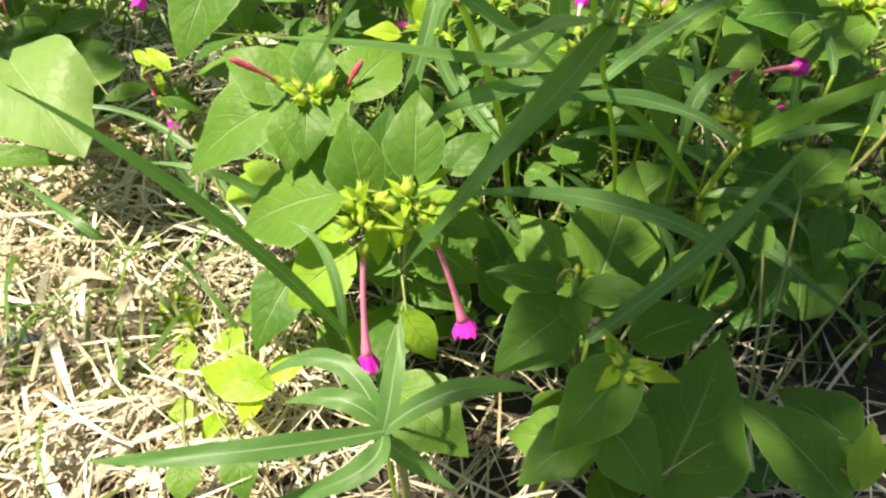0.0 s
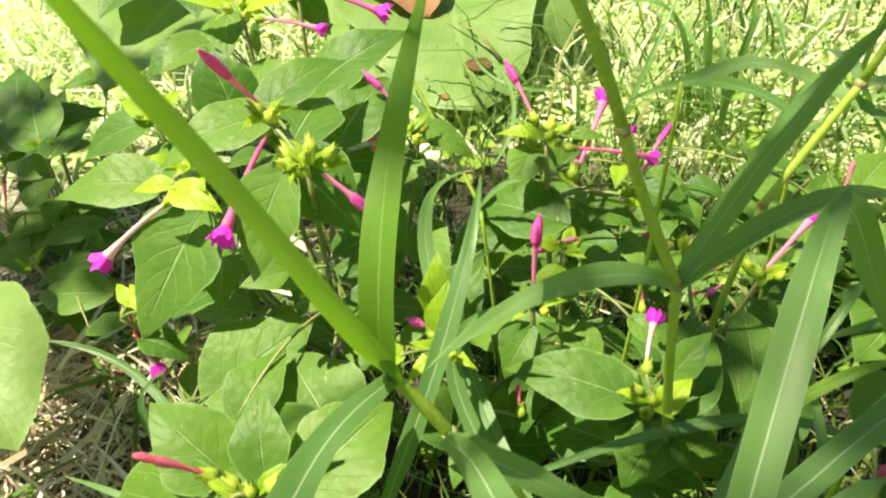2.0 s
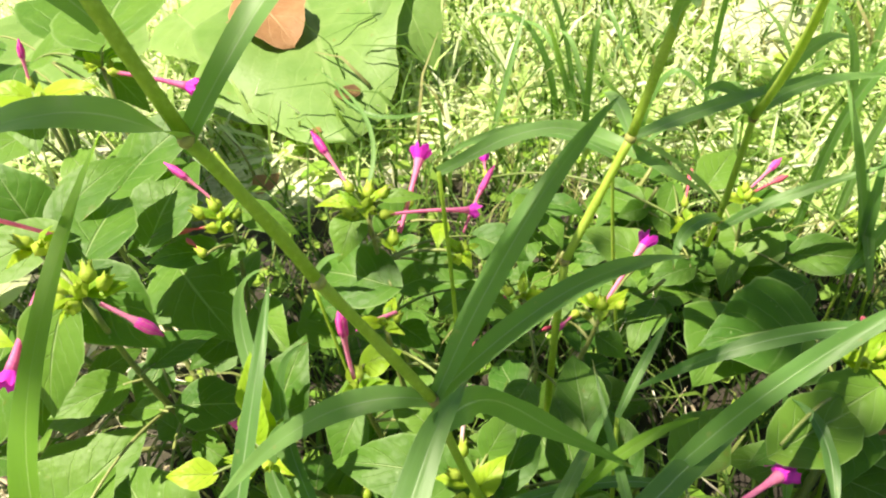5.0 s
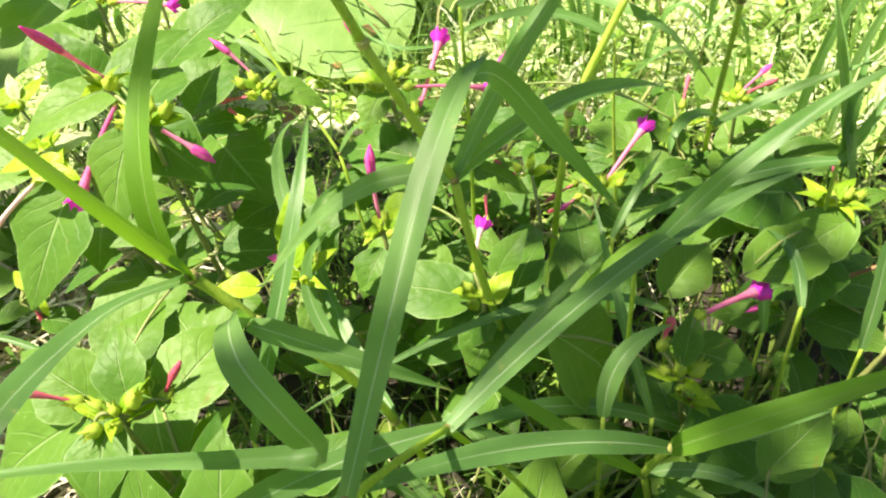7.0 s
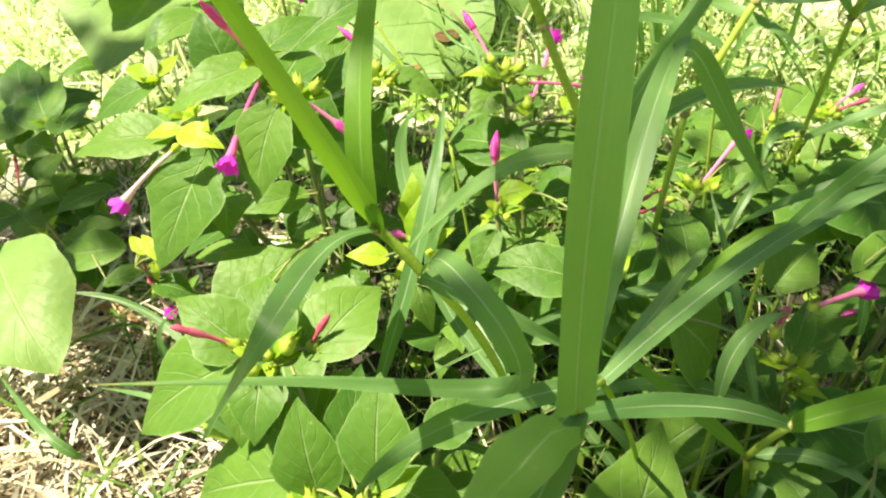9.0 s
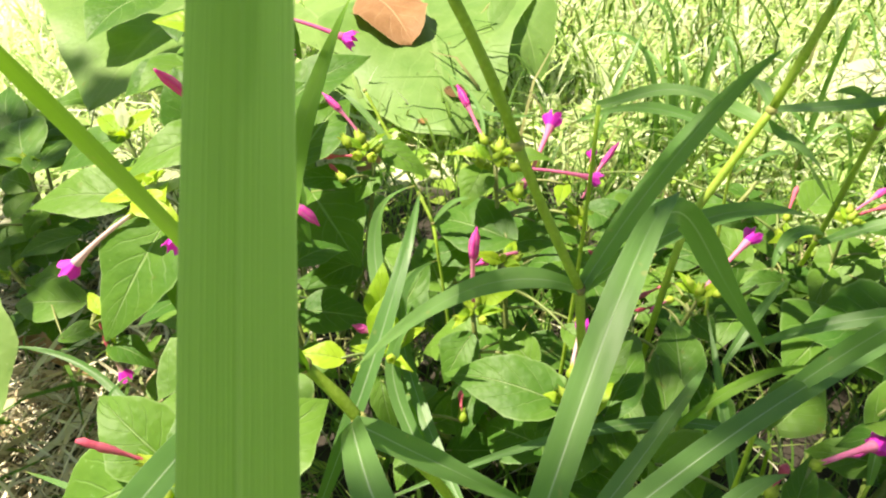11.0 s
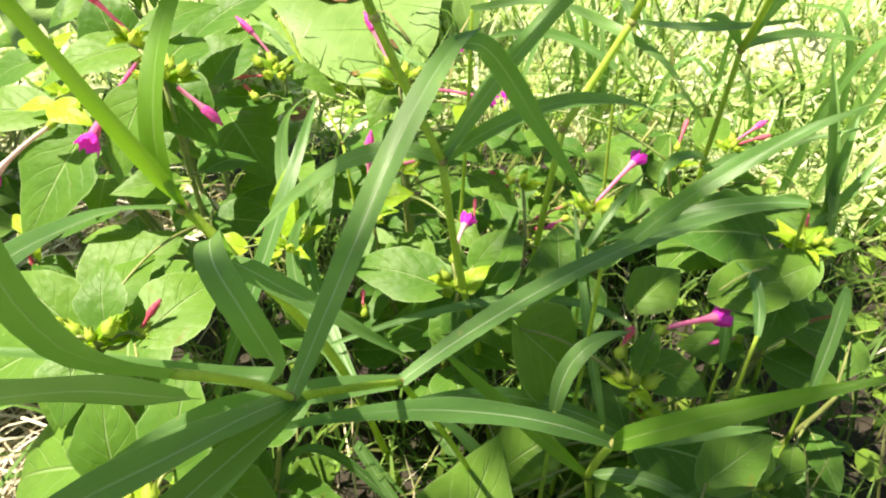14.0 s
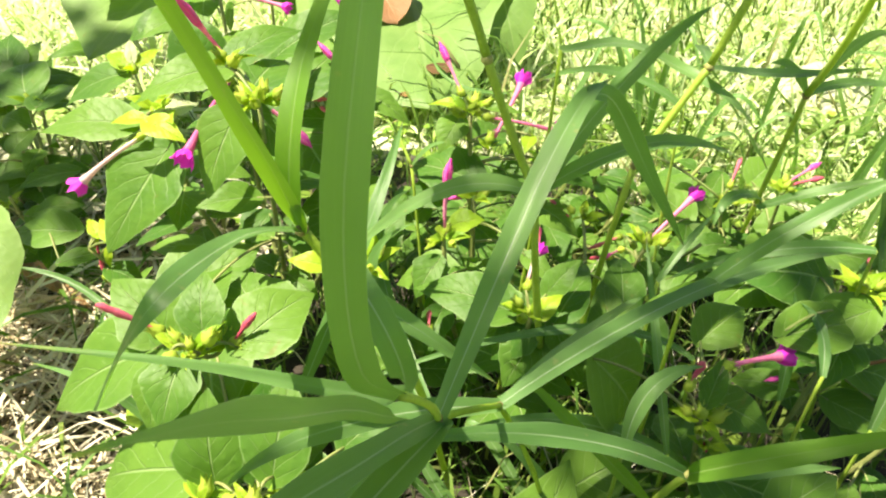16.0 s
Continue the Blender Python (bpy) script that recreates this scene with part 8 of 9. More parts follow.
blade(stem, (0.198, 0.409, 0.127), (0.153, 0.394, 0.190), (0.108, 0.411, 0.220), 0.0080, mat=BLADE_LIGHT)
blade(stem, (0.198, 0.409, 0.127), (0.219, 0.409, 0.129), (0.240, 0.409, 0.130), 0.0060, mat=BLADE_LIGHT)
blade(stem, (0.198, 0.409, 0.127), (0.239, 0.403, 0.134), (0.279, 0.397, 0.100), 0.0080)

stem = thing('grass_shoot', 0.199, 0.328, ground_height(0.199, 0.328), 'slender green grass stem with arching blades', 'grass plant', GRASSES)
stalk(stem, [(0.199, 0.328, 0.000), (0.184, 0.319, 0.080), (0.178, 0.300, 0.180)], 0.0016, 0.0011, CULM, 'culm', 6)
blade(stem, (0.178, 0.300, 0.180), (0.110, 0.296, 0.214), (0.034, 0.285, 0.226), 0.0112)

stem = thing('grass_shoot', 0.200, 0.420, ground_height(0.200, 0.420), 'slender green grass stem with arching blades', 'grass plant', GRASSES)
stalk(stem, [(0.200, 0.420, 0.000), (0.211, 0.338, 0.100), (0.178, 0.300, 0.180)], 0.0022, 0.0020)

stem = thing('grass_shoot', 0.177, 0.450, ground_height(0.177, 0.450), 'slender green grass stem with arching blades', 'grass plant', GRASSES)
stalk(stem, [(0.177, 0.450, 0.000), (0.187, 0.443, 0.127), (0.191, 0.438, 0.254)], 0.0016, 0.0011, CULM, 'culm', 6)
blade(stem, (0.191, 0.438, 0.254), (0.246, 0.456, 0.305), (0.306, 0.470, 0.336), 0.0090, mat=BLADE_MID)

stem = thing('grass_shoot', 0.158, 0.481, ground_height(0.158, 0.481), 'slender green grass stem with arching blades', 'grass plant', GRASSES)
stalk(stem, [(0.158, 0.481, 0.000), (0.163, 0.477, 0.100), (0.166, 0.473, 0.200)], 0.0016, 0.0011, CULM, 'culm', 6)
blade(stem, (0.166, 0.473, 0.200), (0.194, 0.479, 0.230), (0.222, 0.485, 0.240), 0.0060, mat=BLADE_LIGHT)

stem = thing('grass_shoot', 0.335, 0.548, ground_height(0.335, 0.548), 'slender green grass stem with arching blades', 'grass plant', GRASSES)
stalk(stem, [(0.335, 0.548, 0.000), (0.322, 0.542, 0.120), (0.317, 0.537, 0.240)], 0.0016, 0.0011, CULM, 'culm', 6)
blade(stem, (0.317, 0.537, 0.240), (0.258, 0.535, 0.232), (0.198, 0.533, 0.200), 0.0090)

stem = thing('grass_shoot', 0.210, 0.434, ground_height(0.210, 0.434), 'slender green grass stem with arching blades', 'grass plant', GRASSES)
stalk(stem, [(0.210, 0.434, 0.000), (0.207, 0.438, 0.070), (0.206, 0.437, 0.140)], 0.0016, 0.0011, CULM, 'culm', 6)
blade(stem, (0.206, 0.437, 0.140), (0.190, 0.458, 0.200), (0.178, 0.523, 0.240), 0.0060)

stem = thing('grass_shoot', 0.183, 0.506, ground_height(0.183, 0.506), 'slender green grass stem with arching blades', 'grass plant', GRASSES)
stalk(stem, [(0.183, 0.506, 0.000), (0.187, 0.505, 0.110), (0.188, 0.502, 0.220)], 0.0016, 0.0011, CULM, 'culm', 6)
blade(stem, (0.188, 0.502, 0.220), (0.204, 0.522, 0.239), (0.220, 0.543, 0.250), 0.0050)

stem = thing('grass_shoot', 0.169, 0.413, ground_height(0.169, 0.413), 'slender green grass stem with arching blades', 'grass plant', GRASSES)
stalk(stem, [(0.169, 0.413, 0.000), (0.173, 0.411, 0.090), (0.175, 0.408, 0.180)], 0.0016, 0.0011, CULM, 'culm', 6)
blade(stem, (0.175, 0.408, 0.180), (0.185, 0.421, 0.210), (0.212, 0.442, 0.210), 0.0103)

stem = thing('grass_shoot', 0.288, 0.473, ground_height(0.288, 0.473), 'slender green grass stem with arching blades', 'grass plant', GRASSES)
stalk(stem, [(0.288, 0.473, 0.000), (0.287, 0.474, 0.095), (0.287, 0.471, 0.190)], 0.0016, 0.0011, CULM, 'culm', 6)
blade(stem, (0.287, 0.471, 0.190), (0.290, 0.503, 0.200), (0.280, 0.521, 0.205), 0.0070)

stem = thing('grass_shoot', 0.287, 0.517, ground_height(0.287, 0.517), 'slender green grass stem with arching blades', 'grass plant', GRASSES)
stalk(stem, [(0.287, 0.517, 0.000), (0.286, 0.513, 0.065), (0.286, 0.509, 0.130)], 0.0016, 0.0011, CULM, 'culm', 6)
blade(stem, (0.286, 0.509, 0.130), (0.281, 0.517, 0.180), (0.276, 0.525, 0.210), 0.0080)

stem = thing('grass_shoot', 0.333, 0.490, ground_height(0.333, 0.490), 'slender green grass stem with arching blades', 'grass plant', GRASSES)
stalk(stem, [(0.333, 0.490, 0.000), (0.334, 0.488, 0.070), (0.334, 0.484, 0.140)], 0.0016, 0.0011, CULM, 'culm', 6)
blade(stem, (0.334, 0.484, 0.140), (0.339, 0.498, 0.190), (0.343, 0.512, 0.200), 0.0090)

stem = thing('grass_shoot', 0.160, 0.420, ground_height(0.160, 0.420), 'single arching green grass blade rooted in the soil', 'grass plant', GRASSES)
blade(stem, (0.160, 0.420, 0.020), (0.104, 0.458, 0.090), (0.078, 0.470, 0.100), 0.0080)

stem = thing('grass_shoot', 0.180, 0.400, ground_height(0.180, 0.400), 'single arching green grass blade rooted in the soil', 'grass plant', GRASSES)
blade(stem, (0.180, 0.400, 0.020), (0.137, 0.439, 0.090), (0.087, 0.443, 0.130), 0.0090)

stem = thing('grass_shoot', 0.190, 0.360, ground_height(0.190, 0.360), 'single arching green grass blade rooted in the soil', 'grass plant', GRASSES)
blade(stem, (0.190, 0.360, 0.020), (0.180, 0.380, 0.100), (0.154, 0.396, 0.110), 0.0090)

stem = thing('grass_shoot', 0.200, 0.360, ground_height(0.200, 0.360), 'single arching green grass blade rooted in the soil', 'grass plant', GRASSES)
blade(stem, (0.200, 0.360, 0.020), (0.249, 0.356, 0.100), (0.211, 0.401, 0.130), 0.0080)

stem = thing('grass_shoot', 0.200, 0.360, ground_height(0.200, 0.360), 'single arching green grass blade rooted in the soil', 'grass plant', GRASSES)
blade(stem, (0.200, 0.360, 0.020), (0.200, 0.395, 0.090), (0.234, 0.422, 0.110), 0.0080)

stem = thing('grass_shoot', 0.120, 0.400, ground_height(0.120, 0.400), 'single arching green grass blade rooted in the soil', 'grass plant', GRASSES)
blade(stem, (0.120, 0.400, 0.020), (0.057, 0.430, 0.100), (0.099, 0.419, 0.050), 0.0060)

stem = thing('grass_shoot', 0.100, 0.420, ground_height(0.100, 0.420), 'single arching green grass blade rooted in the soil', 'grass plant', GRASSES)
blade(stem, (0.100, 0.420, 0.020), (0.031, 0.425, 0.100), (0.008, 0.392, 0.060), 0.0060)

stem = thing('grass_shoot', 0.150, 0.600, ground_height(0.150, 0.600), 'tall grass stems with arching blades before the lawn', 'grass plant', GRASSES)
stalk(stem, [(0.150, 0.600, 0.000), (0.169, 0.581, 0.257)], 0.0026, 0.0023, CULM, 'culm')
stalk(stem, [(0.169, 0.581, 0.257), (0.204, 0.594, 0.325)], 0.0026, 0.0023, CULM, 'culm')
stalk(stem, [(0.204, 0.594, 0.325), (0.238, 0.594, 0.435)], 0.0026, 0.0023, CULM, 'culm')
knot(stem, (0.169, 0.581, 0.257), 0.0030, (0.074, -0.074, 0.995))
knot(stem, (0.204, 0.594, 0.325), 0.0030, (0.451, 0.168, 0.877))
knot(stem, (0.238, 0.594, 0.435), 0.0030, (0.295, 0.000, 0.955))

stem = thing('grass_shoot', 0.225, 0.694, ground_height(0.225, 0.694), 'slender green grass stem with arching blades', 'grass plant', GRASSES)
stalk(stem, [(0.225, 0.694, 0.000), (0.213, 0.686, 0.130), (0.208, 0.680, 0.260)], 0.0016, 0.0011, CULM, 'culm', 6)
blade(stem, (0.208, 0.680, 0.260), (0.151, 0.679, 0.285), (0.094, 0.656, 0.280), 0.0095, mat=BLADE_MID)
blade(stem, (0.204, 0.594, 0.325), (0.271, 0.666, 0.300), (0.336, 0.694, 0.300), 0.0095, mat=BLADE_MID)
blade(stem, (0.204, 0.594, 0.325), (0.243, 0.647, 0.270), (0.280, 0.673, 0.220), 0.0100, mat=BLADE_MID)
blade(stem, (0.204, 0.594, 0.325), (0.202, 0.641, 0.323), (0.199, 0.688, 0.300), 0.0080, mat=BLADE_MID)
blade(stem, (0.221, 0.594, 0.380), (0.223, 0.580, 0.400), (0.224, 0.566, 0.400), 0.0100, mat=BLADE_MID)

stem = thing('grass_shoot', 0.322, 0.856, ground_height(0.322, 0.856), 'slender green grass stem with arching blades', 'grass plant', GRASSES)
stalk(stem, [(0.322, 0.856, 0.000), (0.300, 0.742, 0.150)], 0.0026, 0.0022, CULM, 'culm')
stalk(stem, [(0.300, 0.742, 0.150), (0.293, 0.680, 0.280)], 0.0026, 0.0022, CULM, 'culm')
stalk(stem, [(0.293, 0.680, 0.280), (0.285, 0.580, 0.440)], 0.0026, 0.0022, CULM, 'culm')
knot(stem, (0.300, 0.742, 0.150), 0.0030, (-0.116, -0.601, 0.791))
knot(stem, (0.293, 0.680, 0.280), 0.0030, (-0.049, -0.430, 0.902))
knot(stem, (0.285, 0.580, 0.440), 0.0030, (-0.042, -0.530, 0.847))
blade(stem, (0.293, 0.680, 0.280), (0.340, 0.718, 0.280), (0.403, 0.736, 0.270), 0.0095, mat=BLADE_MID)
blade(stem, (0.293, 0.680, 0.280), (0.277, 0.681, 0.300), (0.261, 0.683, 0.300), 0.0100, mat=BLADE_MID)
blade(stem, (0.293, 0.680, 0.280), (0.316, 0.675, 0.325), (0.338, 0.671, 0.330), 0.0090, mat=BLADE_MID)
blade(stem, (0.300, 0.734, 0.150), (0.357, 0.746, 0.170), (0.429, 0.737, 0.200), 0.0095, mat=BLADE_MID)
blade(stem, (0.302, 0.736, 0.160), (0.269, 0.710, 0.170), (0.256, 0.688, 0.150), 0.0103, mat=BLADE_MID)

stem = thing('grass_shoot', 0.430, 0.727, ground_height(0.430, 0.727), 'slender green grass stem with arching blades', 'grass plant', GRASSES)
stalk(stem, [(0.430, 0.727, 0.000), (0.427, 0.730, 0.040), (0.426, 0.728, 0.080)], 0.0016, 0.0011, CULM, 'culm', 6)
blade(stem, (0.426, 0.728, 0.080), (0.408, 0.747, 0.170), (0.400, 0.803, 0.240), 0.0100, mat=BLADE_MID)

stem = thing('grass_shoot', 0.222, 1.065, ground_height(0.222, 1.065), 'slender green grass stem with arching blades', 'grass plant', GRASSES)
stalk(stem, [(0.222, 1.065, 0.000), (0.218, 1.056, 0.040), (0.216, 1.050, 0.080)], 0.0016, 0.0011, CULM, 'culm', 6)
blade(stem, (0.216, 1.050, 0.080), (0.197, 1.053, 0.160), (0.178, 1.018, 0.240), 0.0080, mat=BLADE_MID)

stem = thing('grass_shoot', 0.110, 1.050, ground_height(0.110, 1.050), 'single arching green grass blade rooted in the soil', 'grass plant', GRASSES)
blade(stem, (0.110, 1.050, 0.050), (0.137, 1.070, 0.130), (0.170, 1.133, 0.200), 0.0070, mat=BLADE_MID)

stem = thing('grass_shoot', -0.011, 0.846, ground_height(-0.011, 0.846), 'slender green grass stem with arching blades', 'grass plant', GRASSES)
stalk(stem, [(-0.011, 0.846, 0.000), (-0.019, 0.864, 0.050), (-0.022, 0.869, 0.100)], 0.0016, 0.0011, CULM, 'culm', 6)
blade(stem, (-0.022, 0.869, 0.100), (-0.015, 0.964, 0.140), (-0.098, 1.086, 0.160), 0.0050, mat=BLADE_MID)

stem = thing('grass_shoot', 0.056, 1.056, ground_height(0.056, 1.056), 'slender green grass stem with arching blades', 'grass plant', GRASSES)
stalk(stem, [(0.056, 1.056, 0.000), (0.043, 1.059, 0.050), (0.037, 1.058, 0.100)], 0.0016, 0.0011, CULM, 'culm', 6)
blade(stem, (0.037, 1.058, 0.100), (-0.039, 1.052, 0.110), (-0.087, 1.136, 0.120), 0.0060, mat=BLADE_MID)

stem = thing('grass_shoot', 0.426, 0.751, ground_height(0.426, 0.751), 'slender green grass stem with arching blades', 'grass plant', GRASSES)
stalk(stem, [(0.426, 0.751, 0.000), (0.422, 0.746, 0.050), (0.420, 0.741, 0.100)], 0.0016, 0.0011, CULM, 'culm', 6)
blade(stem, (0.420, 0.741, 0.100), (0.399, 0.734, 0.180), (0.378, 0.743, 0.260), 0.0100, mat=BLADE_MID)
blade(stem, (0.415, 0.740, 0.100), (0.412, 0.735, 0.160), (0.423, 0.759, 0.200), 0.0100, mat=BLADE_MID)

stem = thing('grass_shoot', 0.396, 0.734, ground_height(0.396, 0.734), 'slender green grass stem with arching blades', 'grass plant', GRASSES)
stalk(stem, [(0.396, 0.734, 0.000), (0.401, 0.733, 0.050), (0.403, 0.729, 0.100)], 0.0016, 0.0011, CULM, 'culm', 6)
blade(stem, (0.403, 0.729, 0.100), (0.429, 0.741, 0.130), (0.451, 0.760, 0.160), 0.0100, mat=BLADE_MID)

stem = thing('grass_shoot', 0.087, 0.542, ground_height(0.087, 0.542), 'slender green grass stem with arching blades', 'grass plant', GRASSES)
stalk(stem, [(0.087, 0.542, 0.000), (0.104, 0.548, 0.172), (0.111, 0.548, 0.343)], 0.0016, 0.0011, CULM, 'culm', 6)
blade(stem, (0.111, 0.548, 0.343), [(0.147, 0.582, 0.339), (0.183, 0.616, 0.318), (0.230, 0.594, 0.299)], (0.274, 0.652, 0.230), 0.0100, mat=BLADE_MID, n=30)

stem = thing('grass_shoot', 0.419, 1.023, ground_height(0.419, 1.023), 'single arching green grass blade rooted in the soil', 'grass plant', GRASSES)
blade(stem, (0.419, 1.023, 0.010), [(0.405, 1.017, 0.092), (0.379, 1.007, 0.131)], (0.334, 0.988, 0.097), 0.0071, mat=BLADE_MID)

stem = thing('grass_shoot', 0.631, 1.036, ground_height(0.631, 1.036), 'single arching green grass blade rooted in the soil', 'grass plant', GRASSES)
blade(stem, (0.631, 1.036, 0.010), [(0.653, 1.041, 0.147), (0.695, 1.051, 0.209)], (0.768, 1.070, 0.130), 0.0078, mat=BLADE_MID)

stem = thing('grass_shoot', 0.222, 1.115, ground_height(0.222, 1.115), 'single arching green grass blade rooted in the soil', 'grass plant', GRASSES)
blade(stem, (0.222, 1.115, 0.010), [(0.208, 1.140, 0.097), (0.183, 1.186, 0.139)], (0.138, 1.266, 0.124), 0.0073, mat=BLADE_MID)

stem = thing('grass_shoot', 0.375, 1.092, ground_height(0.375, 1.092), 'single arching green grass blade rooted in the soil', 'grass plant', GRASSES)
blade(stem, (0.375, 1.092, 0.010), [(0.380, 1.079, 0.168), (0.390, 1.057, 0.240)], (0.408, 1.016, 0.193), 0.0064, mat=BLADE_MID)

stem = thing('grass_shoot', 0.742, 1.130, ground_height(0.742, 1.130), 'single arching green grass blade rooted in the soil', 'grass plant', GRASSES)
blade(stem, (0.742, 1.130, 0.010), [(0.729, 1.147, 0.102), (0.707, 1.177, 0.146)], (0.667, 1.231, 0.103), 0.0085, mat=BLADE_MID)

stem = thing('grass_shoot', 0.223, 1.038, ground_height(0.223, 1.038), 'single arching green grass blade rooted in the soil', 'grass plant', GRASSES)
blade(stem, (0.223, 1.038, 0.010), [(0.231, 1.024, 0.160), (0.244, 0.999, 0.228)], (0.268, 0.954, 0.171), 0.0077, mat=BLADE_MID)

stem = thing('grass_shoot', 0.495, 0.956, ground_height(0.495, 0.956), 'single arching green grass blade rooted in the soil', 'grass plant', GRASSES)
blade(stem, (0.495, 0.956, 0.010), [(0.483, 0.960, 0.152), (0.460, 0.966, 0.217)], (0.420, 0.978, 0.224), 0.0099, mat=BLADE_MID)

stem = thing('grass_shoot', 0.538, 0.912, ground_height(0.538, 0.912), 'single arching green grass blade rooted in the soil', 'grass plant', GRASSES)
blade(stem, (0.538, 0.912, 0.010), [(0.563, 0.903, 0.148), (0.608, 0.888, 0.211)], (0.687, 0.861, 0.128), 0.0069, mat=BLADE_MID)

stem = thing('grass_shoot', 0.349, 0.969, ground_height(0.349, 0.969), 'single arching green grass blade rooted in the soil', 'grass plant', GRASSES)
blade(stem, (0.349, 0.969, 0.010), [(0.332, 0.954, 0.093), (0.302, 0.927, 0.133)], (0.249, 0.878, 0.128), 0.0077, mat=BLADE_MID)

stem = thing('grass_shoot', 0.447, 0.862, ground_height(0.447, 0.862), 'single arching green grass blade rooted in the soil', 'grass plant', GRASSES)
blade(stem, (0.447, 0.862, 0.010), [(0.467, 0.859, 0.156), (0.503, 0.852, 0.223)], (0.567, 0.841, 0.134), 0.0082, mat=BLADE_MID)

stem = thing('grass_shoot', 0.232, 1.037, ground_height(0.232, 1.037), 'single arching green grass blade rooted in the soil', 'grass plant', GRASSES)
blade(stem, (0.232, 1.037, 0.010), [(0.224, 1.054, 0.120), (0.210, 1.083, 0.171)], (0.184, 1.135, 0.149), 0.0062, mat=BLADE_MID)

stem = thing('grass_shoot', 0.409, 0.857, ground_height(0.409, 0.857), 'single arching green grass blade rooted in the soil', 'grass plant', GRASSES)
blade(stem, (0.409, 0.857, 0.010), [(0.428, 0.846, 0.172), (0.463, 0.826, 0.245)], (0.524, 0.791, 0.194), 0.0098, mat=BLADE_MID)

stem = thing('grass_shoot', 0.226, 1.122, ground_height(0.226, 1.122), 'single arching green grass blade rooted in the soil', 'grass plant', GRASSES)
blade(stem, (0.226, 1.122, 0.010), [(0.210, 1.127, 0.154), (0.182, 1.137, 0.220)], (0.133, 1.153, 0.221), 0.0060, mat=BLADE_MID)

stem = thing('grass_shoot', 0.289, 1.065, ground_height(0.289, 1.065), 'single arching green grass blade rooted in the soil', 'grass plant', GRASSES)
blade(stem, (0.289, 1.065, 0.010), [(0.305, 1.059, 0.092), (0.334, 1.047, 0.131)], (0.386, 1.027, 0.075), 0.0085, mat=BLADE_MID)

stem = thing('grass_shoot', 0.740, 1.149, ground_height(0.740, 1.149), 'single arching green grass blade rooted in the soil', 'grass plant', GRASSES)
blade(stem, (0.740, 1.149, 0.010), [(0.727, 1.149, 0.118), (0.703, 1.149, 0.169)], (0.662, 1.149, 0.159), 0.0093, mat=BLADE_MID)

stem = thing('grass_shoot', 0.523, 0.865, ground_height(0.523, 0.865), 'single arching green grass blade rooted in the soil', 'grass plant', GRASSES)
blade(stem, (0.523, 0.865, 0.010), [(0.545, 0.866, 0.144), (0.584, 0.869, 0.205)], (0.655, 0.874, 0.140), 0.0098, mat=BLADE_MID)

stem = thing('grass_shoot', 0.683, 0.840, ground_height(0.683, 0.840), 'single arching green grass blade rooted in the soil', 'grass plant', GRASSES)
blade(stem, (0.683, 0.840, 0.010), [(0.657, 0.854, 0.114), (0.610, 0.880, 0.163)], (0.526, 0.927, 0.167), 0.0081, mat=BLADE_MID)

stem = thing('grass_shoot', 0.558, 1.041, ground_height(0.558, 1.041), 'single arching green grass blade rooted in the soil', 'grass plant', GRASSES)
blade(stem, (0.558, 1.041, 0.010), [(0.573, 1.029, 0.112), (0.598, 1.008, 0.161)], (0.643, 0.972, 0.143), 0.0088, mat=BLADE_MID)

stem = thing('grass_shoot', 0.203, 1.108, ground_height(0.203, 1.108), 'single arching green grass blade rooted in the soil', 'grass plant', GRASSES)
blade(stem, (0.203, 1.108, 0.010), [(0.186, 1.111, 0.128), (0.155, 1.117, 0.182)], (0.101, 1.128, 0.189), 0.0082, mat=BLADE_MID)

stem = thing('grass_shoot', 0.514, 1.120, ground_height(0.514, 1.120), 'single arching green grass blade rooted in the soil', 'grass plant', GRASSES)
blade(stem, (0.514, 1.120, 0.010), [(0.526, 1.145, 0.126), (0.548, 1.190, 0.180)], (0.588, 1.269, 0.152), 0.0096, mat=BLADE_MID)

stem = thing('grass_shoot', 0.617, 0.995, ground_height(0.617, 0.995), 'single arching green grass blade rooted in the soil', 'grass plant', GRASSES)
blade(stem, (0.617, 0.995, 0.010), [(0.599, 1.002, 0.153), (0.565, 1.015, 0.218)], (0.506, 1.038, 0.182), 0.0061, mat=BLADE_MID)

stem = thing('grass_shoot', 0.567, 1.114, ground_height(0.567, 1.114), 'single arching green grass blade rooted in the soil', 'grass plant', GRASSES)
blade(stem, (0.567, 1.114, 0.010), [(0.590, 1.134, 0.167), (0.632, 1.170, 0.239)], (0.705, 1.234, 0.196), 0.0092, mat=BLADE_MID)

stem = thing('grass_shoot', -0.170, 0.500, ground_height(-0.170, 0.500), 'single arching green grass blade rooted in the soil', 'grass plant', GRASSES)
blade(stem, (-0.170, 0.500, 0.000), (-0.240, 0.524, 0.060), (-0.219, 0.537, 0.110), 0.0078)

stem = thing('grass_shoot', -0.150, 0.460, ground_height(-0.150, 0.460), 'single arching green grass blade rooted in the soil', 'grass plant', GRASSES)
blade(stem, (-0.150, 0.460, 0.010), (-0.256, 0.552, 0.080), (-0.379, 0.562, 0.090), 0.0070)

stem = thing('grass_shoot', -0.100, 0.420, ground_height(-0.100, 0.420), 'single arching green grass blade rooted in the soil', 'grass plant', GRASSES)
blade(stem, (-0.100, 0.420, 0.020), (-0.123, 0.412, 0.120), (-0.222, 0.432, 0.130), 0.0086)

